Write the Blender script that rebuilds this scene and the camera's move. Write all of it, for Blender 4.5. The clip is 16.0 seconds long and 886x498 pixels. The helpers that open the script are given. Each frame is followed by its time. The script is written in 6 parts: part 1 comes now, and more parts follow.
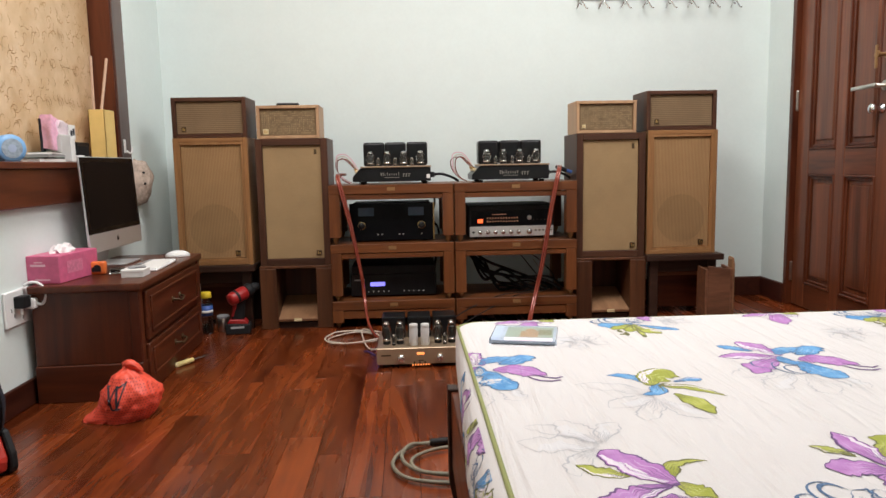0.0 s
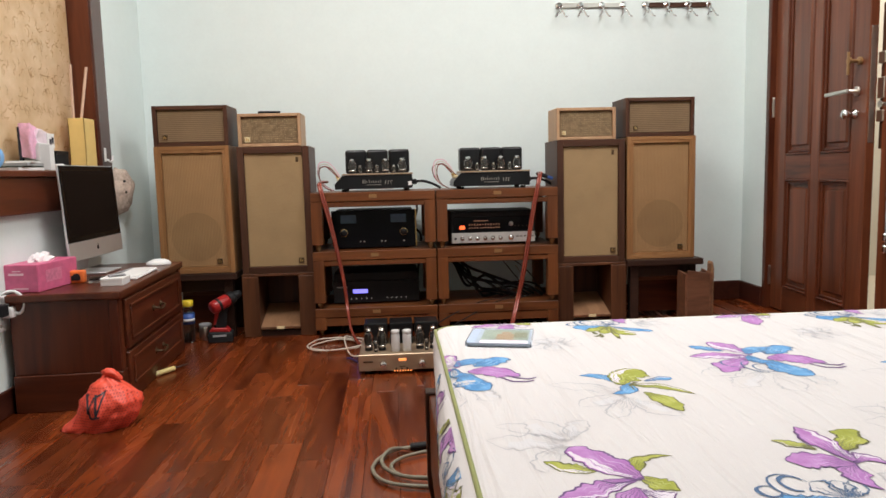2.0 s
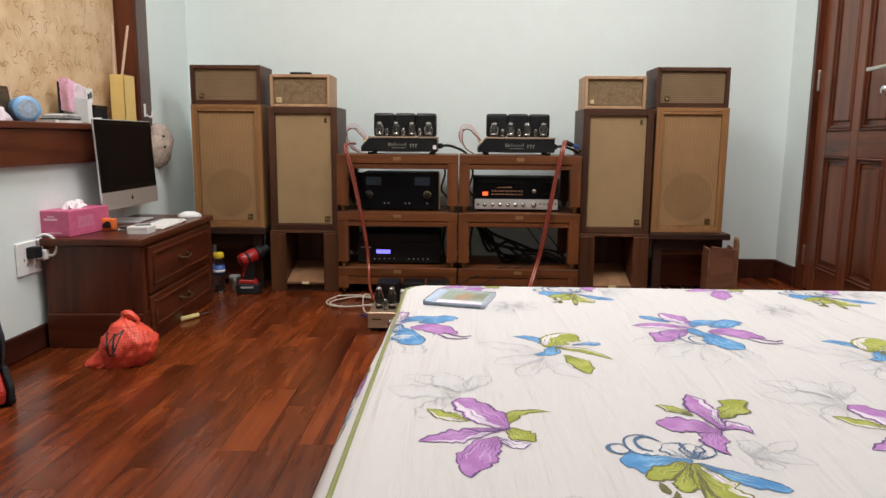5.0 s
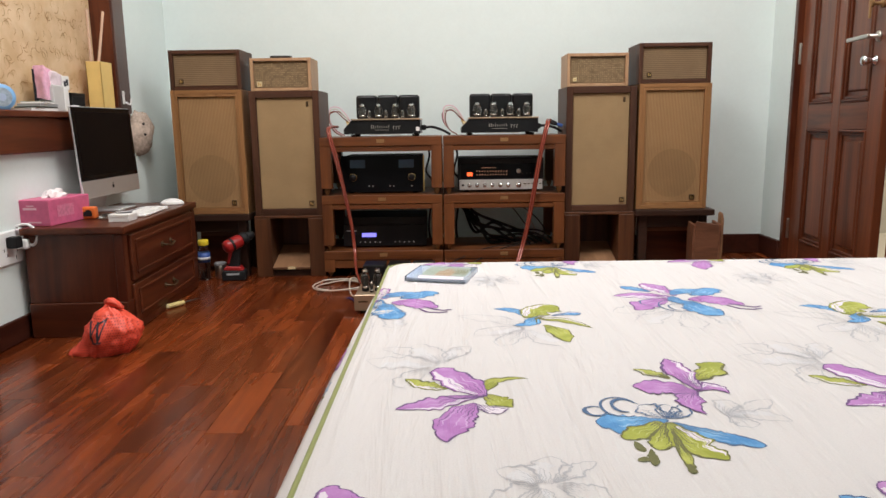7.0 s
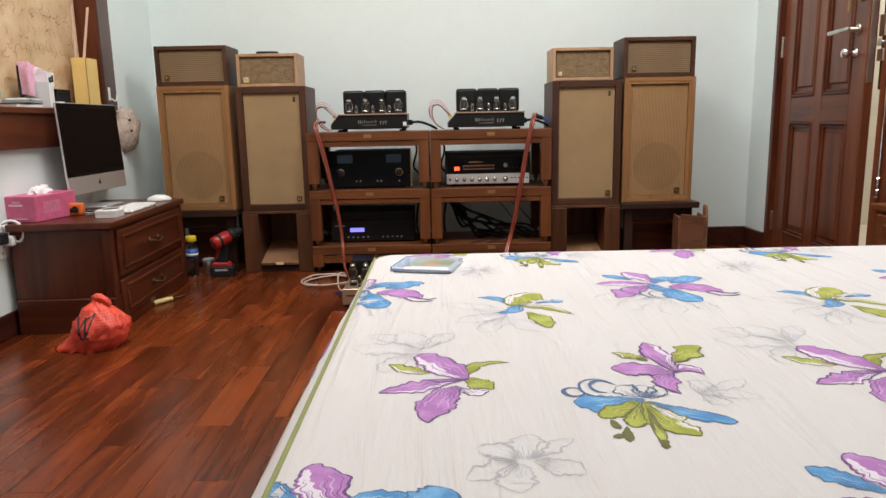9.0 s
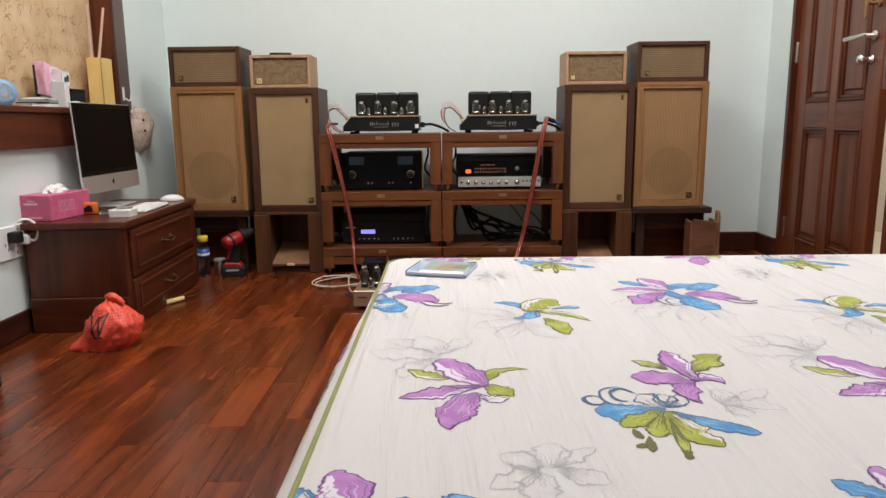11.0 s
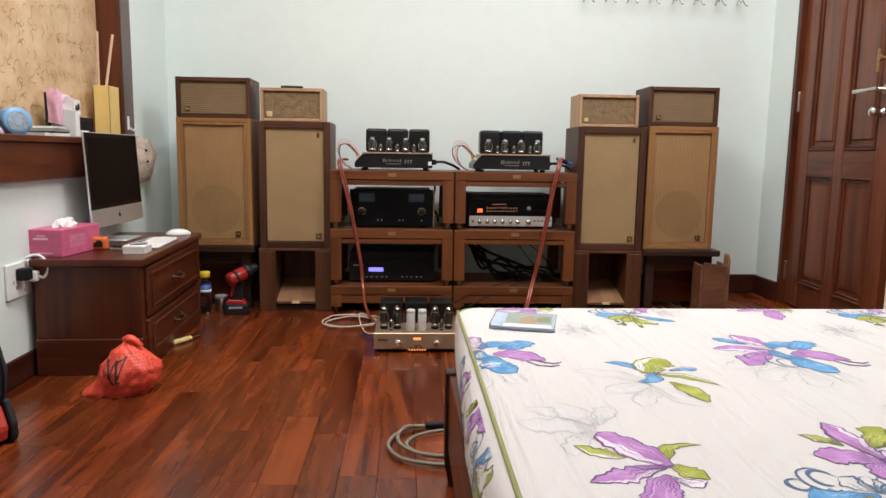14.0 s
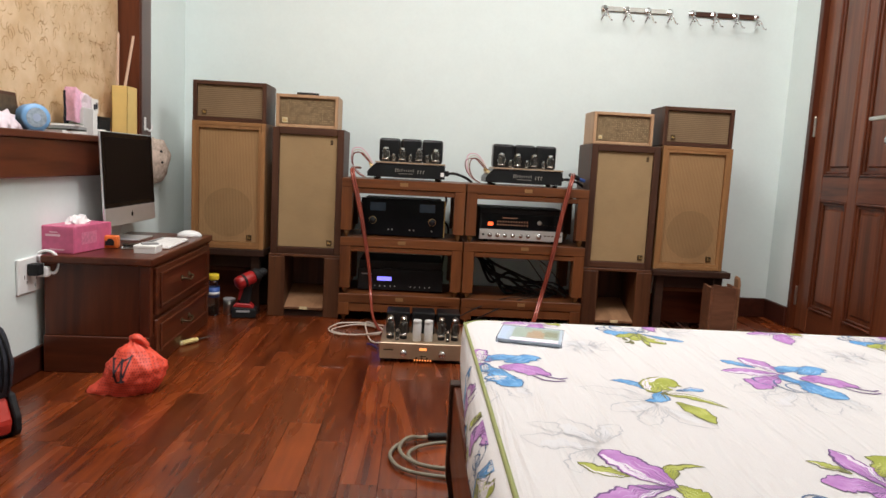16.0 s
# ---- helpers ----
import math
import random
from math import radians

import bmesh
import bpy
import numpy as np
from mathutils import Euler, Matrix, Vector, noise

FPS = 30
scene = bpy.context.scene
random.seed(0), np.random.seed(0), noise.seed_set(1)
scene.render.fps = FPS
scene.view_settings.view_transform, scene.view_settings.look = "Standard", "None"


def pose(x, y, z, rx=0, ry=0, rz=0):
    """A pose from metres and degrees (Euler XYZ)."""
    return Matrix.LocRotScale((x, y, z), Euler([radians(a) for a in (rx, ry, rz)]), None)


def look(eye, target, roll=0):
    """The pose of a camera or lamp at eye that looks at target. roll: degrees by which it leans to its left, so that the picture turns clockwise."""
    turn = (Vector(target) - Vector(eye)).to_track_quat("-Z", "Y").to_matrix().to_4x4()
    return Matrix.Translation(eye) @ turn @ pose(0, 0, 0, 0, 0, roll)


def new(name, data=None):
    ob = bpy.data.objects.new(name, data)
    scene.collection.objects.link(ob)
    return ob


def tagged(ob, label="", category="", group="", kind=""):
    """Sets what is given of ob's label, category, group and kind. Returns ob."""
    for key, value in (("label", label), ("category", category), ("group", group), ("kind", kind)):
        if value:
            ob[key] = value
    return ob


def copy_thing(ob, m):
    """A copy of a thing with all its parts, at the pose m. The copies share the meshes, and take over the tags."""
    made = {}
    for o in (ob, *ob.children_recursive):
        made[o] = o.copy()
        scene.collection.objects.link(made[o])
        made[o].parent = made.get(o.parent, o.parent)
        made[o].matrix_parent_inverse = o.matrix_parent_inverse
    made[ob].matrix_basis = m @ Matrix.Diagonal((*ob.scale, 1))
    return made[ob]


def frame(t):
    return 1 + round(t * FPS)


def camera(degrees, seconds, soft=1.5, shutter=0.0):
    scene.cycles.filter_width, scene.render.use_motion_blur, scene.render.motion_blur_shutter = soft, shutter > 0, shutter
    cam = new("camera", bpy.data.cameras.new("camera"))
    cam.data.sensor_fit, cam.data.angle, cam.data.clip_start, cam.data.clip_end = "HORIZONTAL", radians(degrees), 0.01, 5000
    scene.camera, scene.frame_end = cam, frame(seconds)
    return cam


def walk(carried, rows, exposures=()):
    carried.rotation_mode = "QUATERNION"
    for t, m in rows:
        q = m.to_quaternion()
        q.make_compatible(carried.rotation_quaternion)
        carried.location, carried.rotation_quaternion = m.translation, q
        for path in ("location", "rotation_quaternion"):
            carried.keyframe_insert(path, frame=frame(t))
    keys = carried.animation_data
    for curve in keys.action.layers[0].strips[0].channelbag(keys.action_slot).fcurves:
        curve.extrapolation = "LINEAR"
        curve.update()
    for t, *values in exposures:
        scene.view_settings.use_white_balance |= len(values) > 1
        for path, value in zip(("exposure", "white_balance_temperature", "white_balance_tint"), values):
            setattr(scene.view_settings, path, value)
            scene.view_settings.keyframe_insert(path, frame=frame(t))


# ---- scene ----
cam = camera(64.9, 16.0, shutter=0.35)
PATH = [
    (0, (-0.141, 0.468, 0.824), (-0.044, 2.451, 0.582), -1.1),
    (0.5, (-0.141, 0.464, 0.824), (-0.043, 2.448, 0.597), -0.9),
    (1, (-0.139, 0.464, 0.821), (-0.041, 2.449, 0.598), -1.0),
    (1.5, (-0.131, 0.459, 0.819), (-0.024, 2.444, 0.593), -1.3),
    (2, (-0.118, 0.45, 0.816), (0.017, 2.433, 0.597), -1.4),
    (2.5, (-0.106, 0.428, 0.819), (0.102, 2.405, 0.594), -1.7),
    (2.7, (-0.083, 0.439, 0.82), (0.125, 2.412, 0.565), -0.3),
    (3, (-0.036, 0.396, 0.817), (0.203, 2.364, 0.561), 2.2),
    (3.5, (0.028, 0.368, 0.819), (0.113, 2.33, 0.44), 2.8),
    (4, (0.08, 0.389, 0.812), (0.041, 2.362, 0.483), 1.1),
    (6.3, (0.117, 0.386, 0.81), (0.09, 2.361, 0.5), -0.5),
    (6.5, (0.119, 0.388, 0.807), (0.103, 2.363, 0.493), -0.5),
    (7, (0.13, 0.389, 0.787), (0.106, 2.358, 0.434), -0.8),
    (7.5, (0.138, 0.375, 0.781), (0.136, 2.344, 0.428), -0.8),
    (8, (0.142, 0.368, 0.777), (0.153, 2.334, 0.411), -1.0),
    (10.5, (0.132, 0.369, 0.779), (0.114, 2.337, 0.423), -1.0),
    (11, (0.123, 0.37, 0.783), (0.107, 2.337, 0.425), -0.6),
    (11.5, (0.087, 0.383, 0.79), (0.093, 2.349, 0.42), 0.0),
    (12, (-0.01, 0.429, 0.806), (0.064, 2.392, 0.431), 0.8),
    (12.5, (-0.116, 0.448, 0.81), (-0.009, 2.416, 0.473), 0.6),
    (13, (-0.163, 0.445, 0.816), (-0.092, 2.421, 0.512), 1.4),
    (13.5, (-0.169, 0.44, 0.818), (-0.069, 2.42, 0.553), 0.9),
    (14, (-0.16, 0.444, 0.818), (-0.05, 2.423, 0.546), 0.9),
    (14.5, (-0.161, 0.447, 0.818), (-0.057, 2.425, 0.541), 1.7),
    (15, (-0.161, 0.448, 0.814), (-0.117, 2.431, 0.556), 2.5),
    (15.5, (-0.159, 0.449, 0.815), (-0.052, 2.43, 0.568), 2.7),
    (16, (-0.161, 0.446, 0.814), (-0.078, 2.43, 0.576), 3.0),
]
EXPOSURE = [(0.0, 0.02), (2.5, 0.02), (3.0, 0.02), (3.4, -0.12), (4.0, -0.14), (6.5, -0.02), (8.0, 0.02), (10.5, -0.12), (11.5, -0.09), (12.5, -0.06), (13.5, 0.06), (15.0, 0.01), (16.0, 0.02)]
walk(cam, [(t, look(e, g, r)) for t, e, g, r in PATH], EXPOSURE)

from mathutils.bvhtree import BVHTree

# ---- light ----
world = bpy.data.worlds.new("world")
world.use_nodes = True
world.node_tree.nodes["Background"].inputs[0].default_value = (0.75, 0.8, 0.9, 1)
world.node_tree.nodes["Background"].inputs[1].default_value = 0.05


def area_lamp(name, x, y, z, w, d, watts, colour):
    data = bpy.data.lights.new(name, "AREA")
    data.shape, data.size, data.size_y, data.energy, data.color = "RECTANGLE", w, d, watts, colour
    ob = new(name, data)
    ob.matrix_world = pose(x, y, z)
    return ob


area_lamp("ceiling_lamp", -0.5, 2.4, 3.02, 0.9, 0.9, 59, (1.0, 0.96, 0.945))
area_lamp("second_ceiling_lamp", 1.25, 2.7, 3.02, 0.9, 0.9, 48, (1.0, 0.96, 0.945))
area_lamp("hall_lamp", 2.95, 4.2, 2.7, 0.4, 0.4, 36, (1.0, 0.93, 0.82))


# ---- materials ----
def make(name):
    m = bpy.data.materials.new(name)
    m.use_nodes = True
    return m, m.node_tree.nodes, m.node_tree.links, m.node_tree.nodes["Principled BSDF"]


def ramp_of(n, stops):
    r = n.new("ShaderNodeValToRGB")
    e = r.color_ramp.elements
    while len(e) < len(stops):
        e.new(0.5)
    for k, (p, c) in zip(e, stops):
        k.position, k.color = p, (*c, 1)
    return r


def plain(name, colour, rough=0.5, metal=0.0, vary=0.12, scale=30.0, bump=0.0, coat=0.0, emit=0.0, spec=0.5):
    """A surface of one material: slight mottling at two scales and fine relief."""
    m, n, l, b = make(name)
    geo = n.new("ShaderNodeNewGeometry")
    big, fine = n.new("ShaderNodeTexNoise"), n.new("ShaderNodeTexNoise")
    big.inputs["Scale"].default_value, fine.inputs["Scale"].default_value = scale * 0.15, scale
    fine.inputs["Detail"].default_value = 4
    mix = n.new("ShaderNodeMath")
    mix.operation = "ADD"
    for t in (big, fine):
        l.new(geo.outputs["Position"], t.inputs["Vector"])
    l.new(big.outputs[0], mix.inputs[0])
    l.new(fine.outputs[0], mix.inputs[1])
    half = n.new("ShaderNodeMath")
    half.operation = "MULTIPLY"
    half.inputs[1].default_value = 0.5
    l.new(mix.outputs[0], half.inputs[0])
    lo = tuple(c * (1 - vary) for c in colour)
    hi = tuple(min(1, c * (1 + vary)) for c in colour)
    r = ramp_of(n, [(0.3, lo), (0.7, hi)])
    l.new(half.outputs[0], r.inputs[0])
    l.new(r.outputs[0], b.inputs["Base Color"])
    b.inputs["Roughness"].default_value, b.inputs["Metallic"].default_value = rough, metal
    b.inputs["Coat Weight"].default_value = coat
    b.inputs["Specular IOR Level"].default_value = spec
    b.inputs["Coat Roughness"].default_value = 0.15
    if bump:
        u = n.new("ShaderNodeBump")
        u.inputs["Strength"].default_value, u.inputs["Distance"].default_value = bump, 0.002
        l.new(fine.outputs[0], u.inputs["Height"])
        l.new(u.outputs[0], b.inputs["Normal"])
    if emit:
        b.inputs["Emission Color"].default_value = (*colour, 1)
        b.inputs["Emission Strength"].default_value = emit
    return m


def wood(name, dark, light, axis="z", rough=0.4, coat=0.2, grain=60.0, vary=0.25, bump=0.15, fleck=0.3, swirl=0.8, stretch=0.05):
    """Grain along one axis, long figure, pores, and a tone that differs from piece to piece."""
    m, n, l, b = make(name)
    geo, info = n.new("ShaderNodeNewGeometry"), n.new("ShaderNodeObjectInfo")
    shift = n.new("ShaderNodeVectorMath")
    shift.operation = "MULTIPLY_ADD"
    rnd = n.new("ShaderNodeCombineXYZ")
    for k in range(3):
        l.new(info.outputs["Random"], rnd.inputs[k])
    shift.inputs[1].default_value = (7.3, 11.7, 5.1)
    l.new(rnd.outputs[0], shift.inputs[0])
    l.new(geo.outputs["Position"], shift.inputs[2])
    mp = n.new("ShaderNodeMapping")
    s = {"x": (stretch, 1, 1), "y": (1, stretch, 1), "z": (1, 1, stretch)}[axis]
    mp.inputs["Scale"].default_value = s
    l.new(shift.outputs[0], mp.inputs["Vector"])
    figure, pores = n.new("ShaderNodeTexNoise"), n.new("ShaderNodeTexNoise")
    figure.inputs["Scale"].default_value, figure.inputs["Detail"].default_value = grain * 0.3, 3
    figure.inputs["Distortion"].default_value = swirl
    pores.inputs["Scale"].default_value, pores.inputs["Detail"].default_value = grain * 2.2, 5
    for t in (figure, pores):
        l.new(mp.outputs[0], t.inputs["Vector"])
    mix = n.new("ShaderNodeMix")
    mix.data_type = "FLOAT"
    mix.inputs[0].default_value = fleck
    l.new(figure.outputs[0], mix.inputs[2])
    l.new(pores.outputs[0], mix.inputs[3])
    r = ramp_of(n, [(0.32, dark), (0.68, light)])
    l.new(mix.outputs[0], r.inputs[0])
    hsv = n.new("ShaderNodeHueSaturation")
    tone = n.new("ShaderNodeMapRange")
    tone.inputs[3].default_value, tone.inputs[4].default_value = 1 - vary, 1 + vary
    l.new(info.outputs["Random"], tone.inputs[0])
    l.new(tone.outputs[0], hsv.inputs["Value"])
    l.new(r.outputs[0], hsv.inputs["Color"])
    l.new(hsv.outputs[0], b.inputs["Base Color"])
    gloss = n.new("ShaderNodeMapRange")
    gloss.inputs[3].default_value, gloss.inputs[4].default_value = rough * 0.75, min(1, rough * 1.3)
    l.new(figure.outputs[0], gloss.inputs[0])
    l.new(gloss.outputs[0], b.inputs["Roughness"])
    b.inputs["Coat Weight"].default_value, b.inputs["Coat Roughness"].default_value = coat * 0.75, 0.2
    b.inputs["Specular IOR Level"].default_value = 0.3
    u = n.new("ShaderNodeBump")
    u.inputs["Strength"].default_value, u.inputs["Distance"].default_value = bump, 0.001
    l.new(pores.outputs[0], u.inputs["Height"])
    l.new(u.outputs[0], b.inputs["Normal"])
    return m


def cloth(name, a, b_colour, pitch, axis, rough=0.95, weave=420.0, strength=0.5):
    """Grille cloth: ribs of a given pitch across one axis, and a fine weave."""
    m, n, l, b = make(name)
    geo = n.new("ShaderNodeNewGeometry")
    wave = n.new("ShaderNodeTexWave")
    wave.wave_type, wave.bands_direction = "BANDS", axis
    wave.inputs["Scale"].default_value = 0.314 / pitch
    wave.inputs["Distortion"].default_value = 0.0
    fine = n.new("ShaderNodeTexNoise")
    fine.inputs["Scale"].default_value, fine.inputs["Detail"].default_value = weave, 3
    blot = n.new("ShaderNodeTexNoise")
    blot.inputs["Scale"].default_value = 9
    for t in (wave, fine, blot):
        l.new(geo.outputs["Position"], t.inputs["Vector"])
    mix = n.new("ShaderNodeMix")
    mix.data_type = "FLOAT"
    mix.inputs[0].default_value = 1 - strength
    l.new(wave.outputs[1], mix.inputs[2])
    l.new(fine.outputs[0], mix.inputs[3])
    r = ramp_of(n, [(0.25, a), (0.75, b_colour)])
    l.new(mix.outputs[0], r.inputs[0])
    hsv = n.new("ShaderNodeHueSaturation")
    tone = n.new("ShaderNodeMapRange")
    tone.inputs[3].default_value, tone.inputs[4].default_value = 0.85, 1.15
    l.new(blot.outputs[0], tone.inputs[0])
    l.new(tone.outputs[0], hsv.inputs["Value"])
    l.new(r.outputs[0], hsv.inputs["Color"])
    l.new(hsv.outputs[0], b.inputs["Base Color"])
    b.inputs["Roughness"].default_value = rough
    u = n.new("ShaderNodeBump")
    u.inputs["Strength"].default_value, u.inputs["Distance"].default_value = 0.5, 0.001
    l.new(mix.outputs[0], u.inputs["Height"])
    l.new(u.outputs[0], b.inputs["Normal"])
    return m


def fabric(name, colour, second=None):
    """Cotton sheet: weave, and long soft creases; with a second colour, a streaked print."""
    m, n, l, b = make(name)
    geo = n.new("ShaderNodeNewGeometry")
    mp = n.new("ShaderNodeMapping")
    mp.inputs["Rotation"].default_value = (0, 0, 0.12)
    mp.inputs["Scale"].default_value = (17, 1.7, 6)
    l.new(geo.outputs["Position"], mp.inputs["Vector"])
    crease, weave = n.new("ShaderNodeTexNoise"), n.new("ShaderNodeTexNoise")
    crease.inputs["Scale"].default_value, crease.inputs["Detail"].default_value = 1.0, 4
    crease.inputs["Distortion"].default_value = 1.3
    weave.inputs["Scale"].default_value, weave.inputs["Detail"].default_value = 500, 2
    l.new(mp.outputs[0], crease.inputs["Vector"])
    l.new(geo.outputs["Position"], weave.inputs["Vector"])
    if second:
        streak = n.new("ShaderNodeTexNoise")
        streak.inputs["Scale"].default_value, streak.inputs["Detail"].default_value = 38, 5
        l.new(geo.outputs["Position"], streak.inputs["Vector"])
        r = ramp_of(n, [(0.42, colour), (0.68, second)])
        l.new(streak.outputs[0], r.inputs[0])
    else:
        r = ramp_of(n, [(0.3, tuple(c * 0.94 for c in colour)), (0.6, colour)])
        l.new(weave.outputs[0], r.inputs[0])
    l.new(r.outputs[0], b.inputs["Base Color"])
    b.inputs["Roughness"].default_value = 0.85
    b.inputs["Sheen Weight"].default_value = 0.1
    u1, u2 = n.new("ShaderNodeBump"), n.new("ShaderNodeBump")
    u1.inputs["Strength"].default_value, u1.inputs["Distance"].default_value = 0.6, 0.02
    u2.inputs["Strength"].default_value, u2.inputs["Distance"].default_value = 0.25, 0.001
    l.new(crease.outputs[0], u1.inputs["Height"])
    l.new(weave.outputs[0], u2.inputs["Height"])
    l.new(u1.outputs[0], u2.inputs["Normal"])
    l.new(u2.outputs[0], b.inputs["Normal"])
    return m


def glass(name, colour=(0.9, 0.93, 0.92), rough=0.02):
    m, n, l, b = make(name)
    b.inputs["Base Color"].default_value = (*colour, 1)
    b.inputs["Transmission Weight"].default_value = 1
    b.inputs["Roughness"].default_value = rough
    b.inputs["IOR"].default_value = 1.42
    return m


